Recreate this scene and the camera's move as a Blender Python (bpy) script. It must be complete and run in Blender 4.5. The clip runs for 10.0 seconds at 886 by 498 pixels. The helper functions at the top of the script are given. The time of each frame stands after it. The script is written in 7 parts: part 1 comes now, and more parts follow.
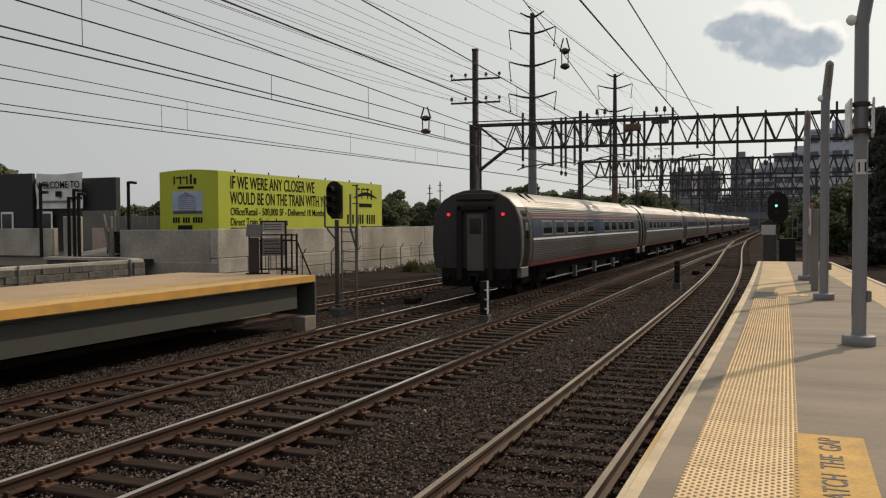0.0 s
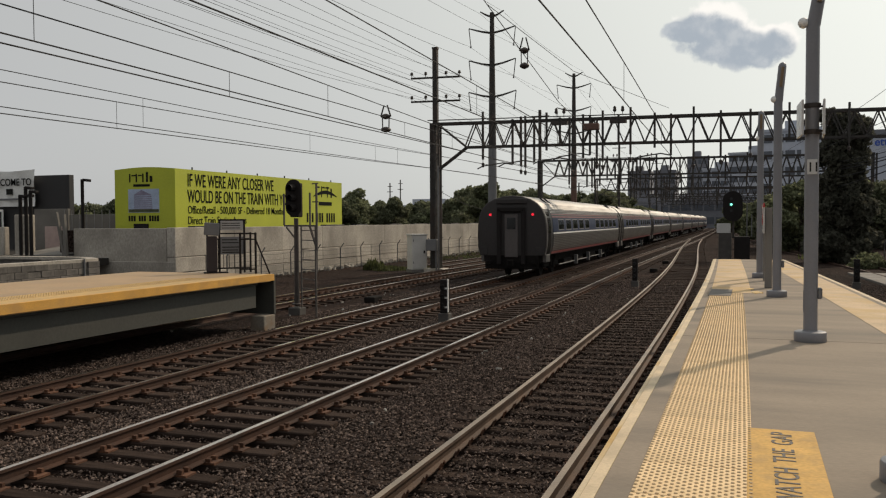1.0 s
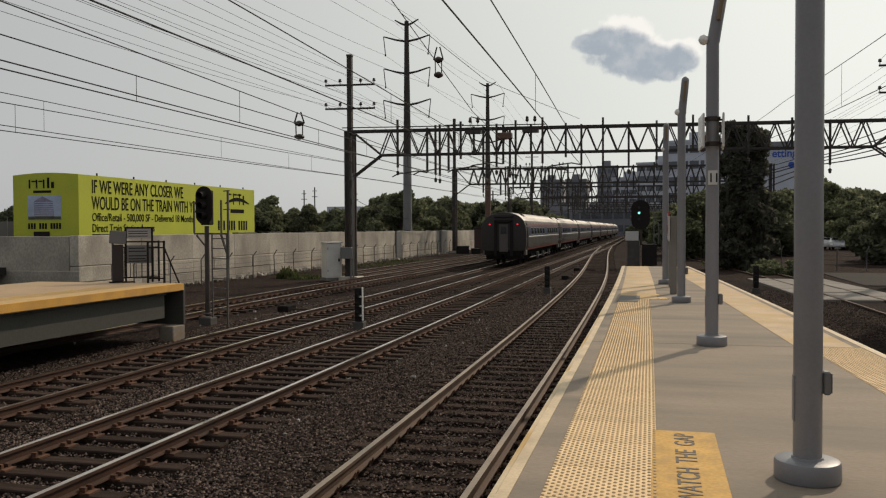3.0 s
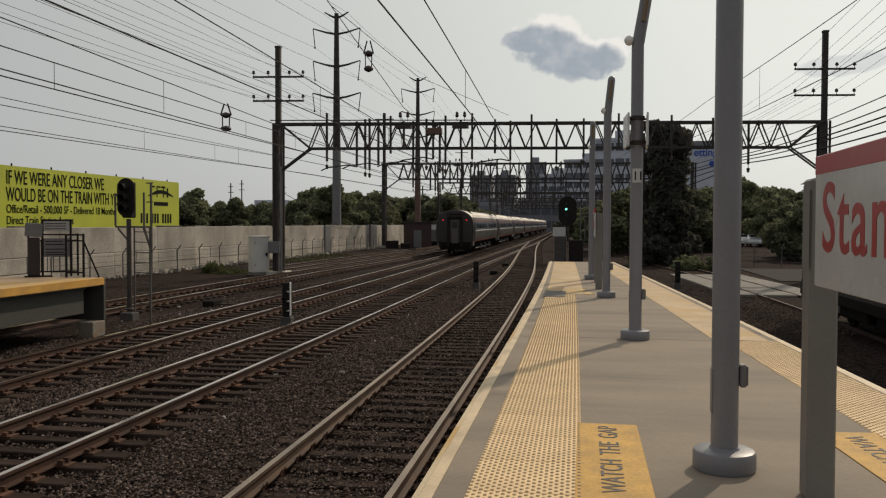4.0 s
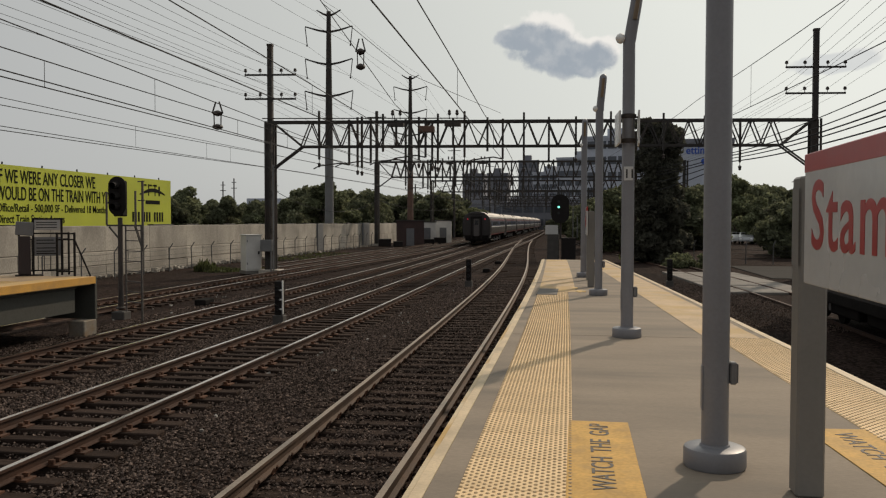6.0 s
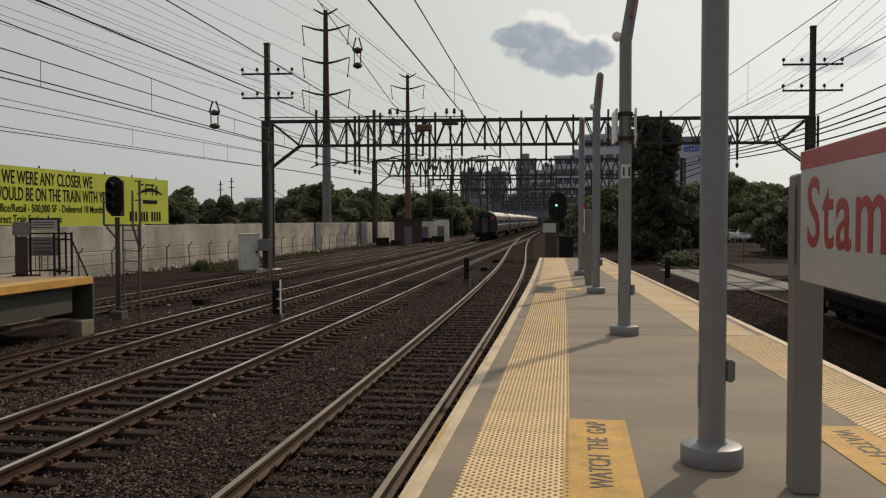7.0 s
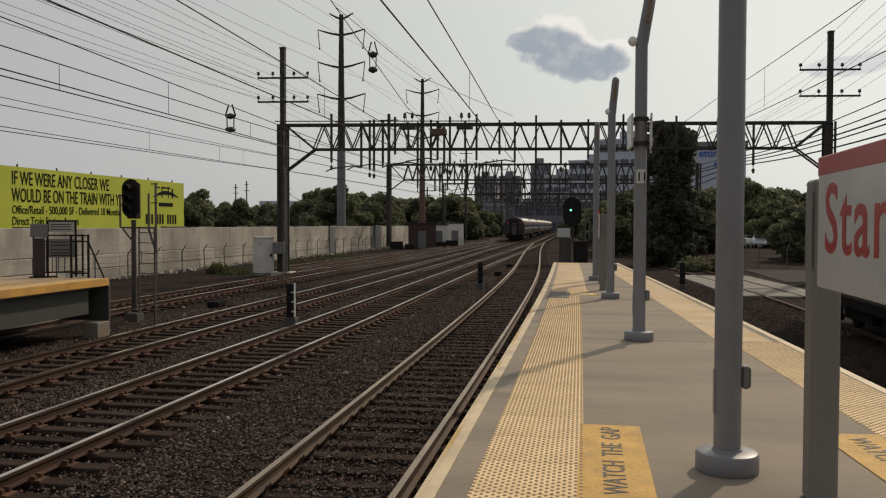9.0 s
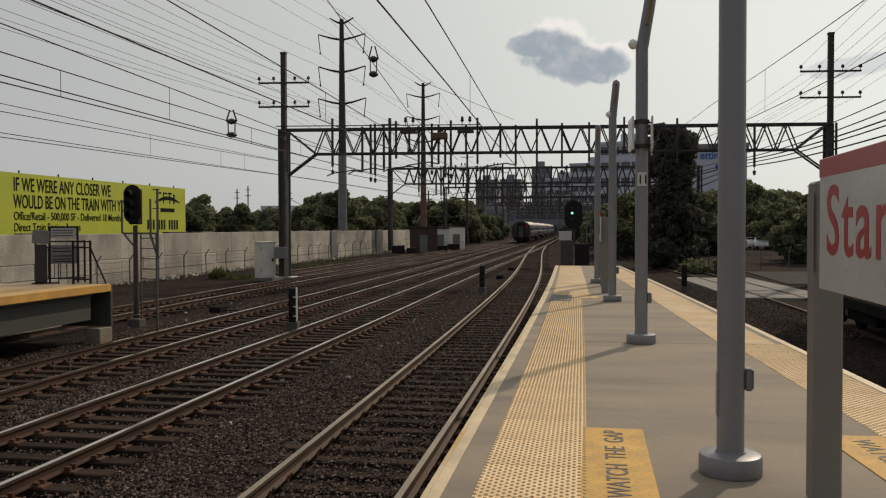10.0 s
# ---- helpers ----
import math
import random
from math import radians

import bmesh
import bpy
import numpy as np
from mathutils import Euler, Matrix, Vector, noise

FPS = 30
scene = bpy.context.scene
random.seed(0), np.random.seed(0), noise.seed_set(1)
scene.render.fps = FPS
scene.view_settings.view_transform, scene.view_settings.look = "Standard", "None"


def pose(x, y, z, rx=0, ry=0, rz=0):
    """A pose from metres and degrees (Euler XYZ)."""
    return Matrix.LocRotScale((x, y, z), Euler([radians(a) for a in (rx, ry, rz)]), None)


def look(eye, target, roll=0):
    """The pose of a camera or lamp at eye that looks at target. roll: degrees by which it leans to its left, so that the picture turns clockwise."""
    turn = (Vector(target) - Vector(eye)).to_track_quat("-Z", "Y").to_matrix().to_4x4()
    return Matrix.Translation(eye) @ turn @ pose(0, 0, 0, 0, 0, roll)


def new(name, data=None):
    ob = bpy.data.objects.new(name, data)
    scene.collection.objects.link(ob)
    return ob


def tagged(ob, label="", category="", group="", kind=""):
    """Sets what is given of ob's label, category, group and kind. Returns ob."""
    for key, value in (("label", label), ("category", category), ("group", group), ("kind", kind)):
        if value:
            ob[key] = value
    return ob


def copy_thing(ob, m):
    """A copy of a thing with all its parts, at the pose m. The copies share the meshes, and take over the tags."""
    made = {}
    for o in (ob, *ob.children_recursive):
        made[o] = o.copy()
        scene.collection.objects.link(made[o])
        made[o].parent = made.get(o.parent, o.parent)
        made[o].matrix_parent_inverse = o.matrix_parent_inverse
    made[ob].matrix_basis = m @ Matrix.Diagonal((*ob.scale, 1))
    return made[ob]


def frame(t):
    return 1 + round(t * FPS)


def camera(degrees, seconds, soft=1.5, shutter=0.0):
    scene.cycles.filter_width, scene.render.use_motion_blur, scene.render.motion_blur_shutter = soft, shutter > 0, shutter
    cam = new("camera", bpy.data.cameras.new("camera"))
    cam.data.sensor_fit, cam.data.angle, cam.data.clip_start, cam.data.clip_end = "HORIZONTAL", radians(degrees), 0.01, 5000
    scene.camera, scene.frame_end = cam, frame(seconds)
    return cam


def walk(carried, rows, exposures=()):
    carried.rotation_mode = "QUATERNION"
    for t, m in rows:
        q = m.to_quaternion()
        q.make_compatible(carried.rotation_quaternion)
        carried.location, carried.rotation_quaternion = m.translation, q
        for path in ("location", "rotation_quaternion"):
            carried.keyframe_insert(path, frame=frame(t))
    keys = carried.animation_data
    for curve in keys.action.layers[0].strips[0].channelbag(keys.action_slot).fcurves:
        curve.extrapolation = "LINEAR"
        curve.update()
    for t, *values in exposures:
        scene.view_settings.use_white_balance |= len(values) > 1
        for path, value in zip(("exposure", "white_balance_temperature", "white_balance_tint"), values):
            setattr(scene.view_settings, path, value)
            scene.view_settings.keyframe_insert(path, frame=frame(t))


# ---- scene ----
cam = camera(55.34, 10.0, 1.2)
# seconds, eye x y z, yaw, pitch, roll
PATH = [
    (0.0, -0.045, 0.020, 2.590, 22.719, -1.756, -0.289),
    (0.5, -0.042, 0.020, 2.584, 21.369, -1.854, -0.250),
    (1.0, -0.039, 0.015, 2.593, 20.035, -1.878, -0.288),
    (1.5, -0.038, -0.001, 2.593, 19.301, -2.065, -0.383),
    (2.0, -0.034, 0.006, 2.595, 18.571, -2.013, -0.498),
    (2.5, -0.021, -0.002, 2.598, 16.774, -1.494, -0.454),
    (4.0, -0.011, -0.010, 2.606, 9.510, -1.738, 0.158),
    (4.5, -0.002, -0.011, 2.606, 8.469, -1.910, 0.143),
    (5.0, 0.003, 0.001, 2.603, 8.571, -1.957, 0.104),
    (5.5, -0.003, -0.008, 2.605, 9.055, -1.834, 0.161),
    (7.0, 0.008, -0.003, 2.607, 8.884, -1.964, -0.135),
    (7.5, 0.005, -0.001, 2.607, 9.000, -1.711, -0.204),
    (8.0, 0.006, -0.005, 2.610, 9.137, -1.452, -0.086),
    (8.5, 0.008, 0.005, 2.606, 9.394, -1.614, 0.180),
    (9.0, 0.003, -0.006, 2.606, 9.826, -1.679, 0.177),
    (9.5, 0.000, -0.000, 2.605, 9.866, -1.559, -0.028),
    (10.0, 0.002, -0.010, 2.608, 9.931, -1.426, -0.172),
]


def eye_pose(x, y, z, yaw, pitch, lean):
    return pose(x, y, z, 0, 0, yaw) @ pose(0, 0, 0, 90 + pitch, 0, 0) @ pose(0, 0, 0, 0, 0, lean)


# the phone meters a little brighter before it has turned towards the sun
EXPOSURES = [(0.0, 0.17), (2.5, 0.14), (4.0, -0.06), (10.0, -0.06)]
walk(cam, [(t, eye_pose(x, y, z, w, p, r)) for t, x, y, z, w, p, r in PATH], EXPOSURES)

# ---- light ----
SUN_AZ, SUN_EL = 25.5, 36.0
sun_way = Vector((math.sin(radians(SUN_AZ)) * math.cos(radians(SUN_EL)),
                  math.cos(radians(SUN_AZ)) * math.cos(radians(SUN_EL)), math.sin(radians(SUN_EL))))
sun_data = bpy.data.lights.new("sun", "SUN")
sun_data.energy, sun_data.angle, sun_data.color = 2.15, radians(1.2), (1.0, 0.83, 0.64)
sun = new("sun", sun_data)
sun.matrix_world = look(sun_way * 60, (0, 0, 0))

world = bpy.data.worlds.new("sky")
scene.world = world
world.use_nodes = True
wn, wl = world.node_tree.nodes, world.node_tree.links
sky = wn.new("ShaderNodeTexSky")
sky.sky_type, sky.sun_disc = "NISHITA", False
sky.sun_elevation, sky.sun_rotation = radians(SUN_EL), radians(SUN_AZ)
sky.air_density, sky.dust_density, sky.ozone_density = 1.0, 2.0, 1.0


def wmath(op, a, b=None, c=None):
    n = wn.new("ShaderNodeMath")
    n.operation = op
    for i, v in enumerate((a, b, c)):
        if v is None:
            continue
        if isinstance(v, (int, float)):
            n.inputs[i].default_value = v
        else:
            wl.new(v, n.inputs[i])
    return n.outputs[0]


def wmix(fac, a, b):
    n = wn.new("ShaderNodeMix")
    n.data_type = "RGBA"
    for k, v in ((0, fac), (6, a), (7, b)):
        if isinstance(v, (int, float)):
            n.inputs[k].default_value = v
        elif isinstance(v, tuple):
            n.inputs[k].default_value = v
        else:
            wl.new(v, n.inputs[k])
    return n.outputs[2]


# haze greys the clear-sky colour
grey = wn.new("ShaderNodeRGBToBW")
wl.new(sky.outputs[0], grey.inputs[0])
tint = wn.new("ShaderNodeMix")
tint.data_type, tint.blend_type = "RGBA", "MULTIPLY"
tint.inputs[0].default_value = 1.0
wl.new(grey.outputs[0], tint.inputs[6])
tint.inputs[7].default_value = (1.0, 0.985, 0.955, 1)
hazed = wmix(0.78, sky.outputs[0], tint.outputs[2])
scaled = wn.new("ShaderNodeVectorMath")
scaled.operation = "SCALE"
wl.new(hazed, scaled.inputs[0])
scaled.inputs[3].default_value = 0.0145
# haze layer of even brightness
haze = wn.new("ShaderNodeVectorMath")
haze.operation = "ADD"
wl.new(scaled.outputs[0], haze.inputs[0])
haze.inputs[1].default_value = (0.380, 0.386, 0.388)

coords = wn.new("ShaderNodeTexCoord")
# haze scatters light forwards, in a broad glow round the sun
near_sun = wn.new("ShaderNodeVectorMath")
near_sun.operation = "DOT_PRODUCT"
wl.new(coords.outputs["Generated"], near_sun.inputs[0])
near_sun.inputs[1].default_value = sun_way
glow = wmath("POWER", wmath("MINIMUM", wmath("MAXIMUM", near_sun.outputs["Value"], 0.0), 0.88), 3.0)
veil = wn.new("ShaderNodeVectorMath")
veil.operation = "SCALE"
veil.inputs[0].default_value = (0.410, 0.425, 0.345)
wl.new(glow, veil.inputs[3])
misty = wn.new("ShaderNodeVectorMath")
misty.operation = "ADD"
wl.new(haze.outputs[0], misty.inputs[0])
wl.new(veil.outputs[0], misty.inputs[1])


def cloud(colour, az, el, lobes, lean, seed, strength, shade, rim, scale=1.0):
    """One cumulus: lobes (across, up, half width, half height, in degrees) round a direction, ragged, grey below, bright above."""
    fwd = Vector((math.sin(radians(az)) * math.cos(radians(el)), math.cos(radians(az)) * math.cos(radians(el)), math.sin(radians(el))))
    right = Vector((math.cos(radians(az)), -math.sin(radians(az)), 0))
    up = right.cross(fwd)
    right, up = right * math.cos(lean) + up * math.sin(lean), up * math.cos(lean) - right * math.sin(lean)
    axes = []
    for way in (right, up, fwd):
        n = wn.new("ShaderNodeVectorMath")
        n.operation = "DOT_PRODUCT"
        wl.new(coords.outputs["Generated"], n.inputs[0])
        n.inputs[1].default_value = way
        axes.append(wmath("MULTIPLY", n.outputs["Value"], 57.3))
    ahead = wmath("GREATER_THAN", axes[2], 0.0)
    puffs = []
    for sc, detail in ((22.0, 2.0), (55.0, 7.0)):
        tex = wn.new("ShaderNodeTexNoise")
        tex.inputs["Scale"].default_value = sc * scale
        tex.inputs["Detail"].default_value = detail
        tex.inputs["Roughness"].default_value = 0.6
        off = wn.new("ShaderNodeVectorMath")
        off.operation = "ADD"
        wl.new(coords.outputs["Generated"], off.inputs[0])
        off.inputs[1].default_value = (seed, seed * 1.7, seed * 0.3)
        wl.new(off.outputs[0], tex.inputs["Vector"])
        puffs.append(wmath("SUBTRACT", tex.outputs["Fac"], 0.5))
    body = None
    for u, v, ru, rv in lobes:
        a = wmath("DIVIDE", wmath("SUBTRACT", axes[0], u), ru)
        c = wmath("DIVIDE", wmath("SUBTRACT", axes[1], v), rv)
        lobe = wmath("SUBTRACT", 1.0, wmath("ADD", wmath("MULTIPLY", a, a), wmath("MULTIPLY", c, c)))
        body = lobe if body is None else wmath("MAXIMUM", body, lobe)
    body = wmath("ADD", body, wmath("ADD", wmath("MULTIPLY", puffs[0], 1.5), wmath("MULTIPLY", puffs[1], 1.2)))

    def ramp(value, lo, hi):
        n = wn.new("ShaderNodeMapRange")
        n.interpolation_type = "SMOOTHSTEP"
        wl.new(value, n.inputs[0])
        n.inputs[1].default_value, n.inputs[2].default_value = lo, hi
        return n.outputs[0]

    mask = wmath("MULTIPLY", wmath("MULTIPLY", ramp(body, 0.0, 0.45), ahead), strength)
    tops = wmath("ADD", wmath("MULTIPLY", axes[1], 0.52), wmath("MULTIPLY", axes[0], 0.10))
    lit = ramp(wmath("ADD", wmath("SUBTRACT", tops, wmath("MULTIPLY", body, 0.62)), wmath("MULTIPLY", puffs[1], 1.3)), -0.16, 0.34)
    pale = tuple(c * 0.78 + d * 0.22 for c, d in zip(shade, rim))
    inner = wmix(ramp(wmath("ADD", puffs[1], wmath("MULTIPLY", puffs[0], 0.8)), -0.10, 0.30), shade, pale)
    return wmix(mask, colour, wmix(lit, inner, rim))


shown = cloud(misty.outputs[0], -1.35, 11.4, ((-0.9, 0.25, 2.7, 2.0), (1.0, -0.45, 2.8, 1.5), (2.9, 0.15, 1.35, 1.15), (-2.4, 0.2, 1.7, 0.85)), -0.14, 3.1, 0.94,
              (0.340, 0.385, 0.440, 1), (0.90, 0.87, 0.82, 1))
shown = cloud(shown, 15.4, 9.6, ((0, 0, 3.0, 0.7), (1.6, 0.2, 1.6, 0.6)), 0.05, 7.7, 0.5, (0.52, 0.54, 0.58, 1), (0.80, 0.79, 0.77, 1))
back = wn["Background"]
wl.new(shown, back.inputs[0])
back.inputs[1].default_value = 1.0

# ---- materials ----


def shader(name, base, rough=0.7, metal=0.0, vary=0.25, scale=3.0, grain=40.0, bump=0.2, dirt=None, dirt_amount=0.35,
           dirt_scale=0.6, per_object=0.0, spec=0.5, stretch=(1, 1, 1), island=0.0):
    """A procedural surface: base colour varied at two scales, patches of dirt, a rough grain in relief."""
    m = bpy.data.materials.new(name)
    m.use_nodes = True
    nt = m.node_tree
    n, l = nt.nodes, nt.links
    bsdf = n["Principled BSDF"]
    tc = n.new("ShaderNodeTexCoord")
    mp = n.new("ShaderNodeMapping")
    mp.inputs["Scale"].default_value = stretch
    l.new(tc.outputs["Object"], mp.inputs["Vector"])
    geo = n.new("ShaderNodeNewGeometry")

    def tex(sc, det=4.0):
        t = n.new("ShaderNodeTexNoise")
        t.inputs["Scale"].default_value, t.inputs["Detail"].default_value = sc, det
        l.new(mp.outputs[0], t.inputs["Vector"])
        return t.outputs["Fac"]

    def mul(col, fac_out, lo, hi):
        r = n.new("ShaderNodeMapRange")
        l.new(fac_out, r.inputs[0])
        r.inputs[1].default_value, r.inputs[2].default_value = 0.3, 0.7
        r.inputs[3].default_value, r.inputs[4].default_value = lo, hi
        x = n.new("ShaderNodeMix")
        x.data_type, x.blend_type = "RGBA", "MULTIPLY"
        x.inputs[0].default_value = 1.0
        l.new(col, x.inputs[6])
        l.new(r.outputs[0], x.inputs[7])
        return x.outputs[2]

    rgb = n.new("ShaderNodeRGB")
    rgb.outputs[0].default_value = (*base, 1)
    col = rgb.outputs[0]
    big, fine = tex(scale), tex(grain, 6.0)
    col = mul(col, big, 1 - vary, 1 + vary)
    col = mul(col, fine, 1 - vary * 0.8, 1 + vary * 0.8)
    if per_object:
        oi = n.new("ShaderNodeObjectInfo")
        r = n.new("ShaderNodeMapRange")
        l.new(oi.outputs["Random"], r.inputs[0])
        r.inputs[3].default_value, r.inputs[4].default_value = 1 - per_object, 1 + per_object
        x = n.new("ShaderNodeMix")
        x.data_type, x.blend_type = "RGBA", "MULTIPLY"
        x.inputs[0].default_value = 1.0
        l.new(col, x.inputs[6])
        l.new(r.outputs[0], x.inputs[7])
        col = x.outputs[2]
    if island:
        r = n.new("ShaderNodeMapRange")
        l.new(geo.outputs["Random Per Island"], r.inputs[0])
        r.inputs[3].default_value, r.inputs[4].default_value = 1 - island, 1 + island
        x = n.new("ShaderNodeMix")
        x.data_type, x.blend_type = "RGBA", "MULTIPLY"
        x.inputs[0].default_value = 1.0
        l.new(col, x.inputs[6])
        l.new(r.outputs[0], x.inputs[7])
        col = x.outputs[2]
    if dirt:
        r = n.new("ShaderNodeMapRange")
        l.new(tex(dirt_scale, 8.0), r.inputs[0])
        r.inputs[1].default_value, r.inputs[2].default_value = 0.48, 0.68
        r.inputs[3].default_value, r.inputs[4].default_value = 0.0, dirt_amount
        x = n.new("ShaderNodeMix")
        x.data_type = "RGBA"
        l.new(r.outputs[0], x.inputs[0])
        l.new(col, x.inputs[6])
        x.inputs[7].default_value = (*dirt, 1)
        col = x.outputs[2]
    l.new(col, bsdf.inputs["Base Color"])
    rr = n.new("ShaderNodeMapRange")
    l.new(big, rr.inputs[0])
    rr.inputs[3].default_value, rr.inputs[4].default_value = max(0.03, rough - 0.12), min(1.0, rough + 0.12)
    l.new(rr.outputs[0], bsdf.inputs["Roughness"])
    bsdf.inputs["Metallic"].default_value = metal
    bsdf.inputs["Specular IOR Level"].default_value = spec
    if bump:
        b = n.new("ShaderNodeBump")
        b.inputs["Strength"].default_value = bump
        b.inputs["Distance"].default_value = 0.01
        l.new(fine, b.inputs["Height"])
        l.new(b.outputs[0], bsdf.inputs["Normal"])
    return m


def plain(name, base, rough=0.5, metal=0.0, emit=None, power=0.0):
    m = bpy.data.materials.new(name)
    m.use_nodes = True
    b = m.node_tree.nodes["Principled BSDF"]
    b.inputs["Base Color"].default_value = (*base, 1)
    b.inputs["Roughness"].default_value, b.inputs["Metallic"].default_value = rough, metal
    if emit:
        b.inputs["Emission Color"].default_value = (*emit, 1)
        b.inputs["Emission Strength"].default_value = power
    return m


def gravel_material():
    """Broken stone seen from afar: cells of differing grey-brown, with relief, and rusty-oily patches."""
    m = shader("ballast_ground", (0.0335, 0.0228, 0.0190), spec=0.03, rough=0.95, vary=0.35, scale=0.35, grain=9.0, bump=0.0,
               dirt=(0.024, 0.019, 0.016), dirt_amount=0.6, dirt_scale=0.25)
    nt = m.node_tree
    n, l = nt.nodes, nt.links
    bsdf = n["Principled BSDF"]
    tc = n.new("ShaderNodeTexCoord")
    v = n.new("ShaderNodeTexVoronoi")
    v.inputs["Scale"].default_value = 17.0
    l.new(tc.outputs["Object"], v.inputs["Vector"])
    x = n.new("ShaderNodeMix")
    x.data_type, x.blend_type = "RGBA", "MULTIPLY"
    x.inputs[0].default_value = 1.0
    g = n.new("ShaderNodeRGBToBW")
    l.new(v.outputs["Color"], g.inputs[0])
    r = n.new("ShaderNodeMapRange")
    l.new(g.outputs[0], r.inputs[0])
    r.inputs[1].default_value, r.inputs[2].default_value = 0.2, 0.8
    r.inputs[3].default_value, r.inputs[4].default_value = 0.35, 1.75
    old = bsdf.inputs["Base Color"].links[0].from_socket
    l.new(old, x.inputs[6])
    l.new(r.outputs[0], x.inputs[7])
    l.new(x.outputs[2], bsdf.inputs["Base Color"])
    b = n.new("ShaderNodeBump")
    b.inputs["Strength"].default_value, b.inputs["Distance"].default_value = 1.0, 0.04
    b.invert = True
    l.new(v.outputs["Distance"], b.inputs["Height"])
    l.new(b.outputs[0], bsdf.inputs["Normal"])
    return m


M_BALLAST = gravel_material()
M_STONE = shader("ballast_stone", (0.113, 0.084, 0.070), spec=0.1, rough=0.9, vary=0.2, scale=6, grain=60, island=0.9, bump=0.3)
M_RUST = shader("rail_rust", (0.058, 0.026, 0.0145), rough=0.75, metal=0.2, vary=0.3, scale=2, grain=50, dirt=(0.045, 0.03, 0.024), dirt_scale=1.5)
# Rust for track d, lightened so that its flanks look sunlit.
M_RUSTSUNLIT = shader("rail_rust_sunlit", (0.085, 0.051, 0.033), rough=0.75, metal=0.2, vary=0.3, scale=2, grain=50, dirt=(0.07, 0.04, 0.026), dirt_scale=1.5)
M_RAILWORN = shader("rail_head_worn", (0.33, 0.255, 0.19), rough=0.42, metal=1.0, vary=0.2, scale=1, grain=30, bump=0.05)
M_RAILTOP = shader("rail_head_polished", (0.66, 0.57, 0.48), rough=0.22, metal=1.0, vary=0.15, scale=1, grain=30, bump=0.05,
                   dirt=(0.22, 0.14, 0.10), dirt_amount=0.5, dirt_scale=0.9)
M_PLATE = shader("tie_plate_rust", (0.082, 0.035, 0.017), rough=0.85, vary=0.35, scale=5, grain=40, island=0.35)
M_TIE = shader("tie_wood", (0.046, 0.0315, 0.025), spec=0.06, rough=0.92, vary=0.4, scale=3, grain=30, per_object=0.35, stretch=(0.6, 5, 5),
               dirt=(0.062, 0.046, 0.038), dirt_scale=2.0, bump=0.8, island=0.2)
M_CONC = shader("platform_concrete", (0.280, 0.231, 0.180), spec=0.15, rough=0.8, vary=0.14, scale=0.9, grain=70, bump=0.15,
                dirt=(0.185, 0.160, 0.132), dirt_amount=0.85, dirt_scale=0.8, stretch=(0.4, 1.8, 1))
M_CONC_DARK = shader("beam_concrete", (0.15, 0.138, 0.122), rough=0.85, vary=0.2, scale=0.8, grain=30, dirt=(0.12, 0.11, 0.10), dirt_scale=0.7)
M_WALL = shader("retaining_concrete", (0.37, 0.335, 0.285), rough=0.9, vary=0.26, scale=0.45, grain=14, bump=0.3,
                dirt=(0.21, 0.188, 0.158), dirt_amount=0.85, dirt_scale=0.6, stretch=(1, 1, 0.7), per_object=0.16)
M_YELLOW = shader("tactile_yellow", (0.82, 0.60, 0.345), spec=0.25, rough=0.75, vary=0.10, scale=2.0, grain=60, bump=0.1,
                  dirt=(0.48, 0.35, 0.20), dirt_amount=0.5, dirt_scale=1.4, per_object=0.06)
# Darker than the tiles: the domes' shaded sides are put into this colour.
M_DOME_SHADED = shader("tactile_dome_shaded", (0.47, 0.335, 0.185), rough=0.6, vary=0.12, scale=2.0, grain=60, bump=0.0)
M_PAINT_Y = shader("worn_yellow_paint", (0.60, 0.38, 0.10), rough=0.6, vary=0.15, scale=2.5, grain=60, bump=0.15,
                   dirt=(0.38, 0.33, 0.26), dirt_amount=0.9, dirt_scale=2.6)
M_EDGE = shader("platform_nosing", (0.56, 0.45, 0.29), rough=0.6, vary=0.14, scale=2.0, grain=40, dirt=(0.50, 0.31, 0.085), dirt_amount=0.95, dirt_scale=1.5)
M_EDGE2 = shader("edge_board_cream", (0.60, 0.47, 0.30), rough=0.65, vary=0.12, scale=2.4, grain=45, dirt=(0.40, 0.31, 0.20), dirt_amount=0.7, dirt_scale=2.6)
M_TAN = shader("tan_warning_strip", (0.53, 0.395, 0.25), spec=0.2, rough=0.75, vary=0.16, scale=1.6, grain=40, dirt=(0.50, 0.335, 0.13), dirt_amount=0.75, dirt_scale=1.1)
M_LYELLOW = shader("edge_beam_yellow", (0.60, 0.315, 0.055), rough=0.6, vary=0.14, scale=1.2, grain=40, dirt=(0.38, 0.22, 0.08), dirt_amount=0.6, dirt_scale=1.5)
M_POLE = shader("grey_pole_paint", (0.19, 0.19, 0.205), rough=0.42, vary=0.06, scale=2, grain=50, bump=0.06, dirt=(0.14, 0.138, 0.142), dirt_scale=1.2)
M_POST = shader("sign_post_paint", (0.165, 0.155, 0.14), rough=0.5, vary=0.06, scale=2, grain=50, bump=0.05)
M_STEEL = shader("gantry_steel", (0.036, 0.032, 0.029), rough=0.75, metal=0.1, vary=0.3, scale=1.2, grain=20, dirt=(0.062, 0.038, 0.026), dirt_amount=0.6, dirt_scale=0.9)
M_GALV = shader("galvanised_steel", (0.16, 0.16, 0.162), rough=0.55, metal=0.3, vary=0.15, scale=1.0, grain=20, dirt=(0.16, 0.15, 0.14), dirt_scale=0.7)
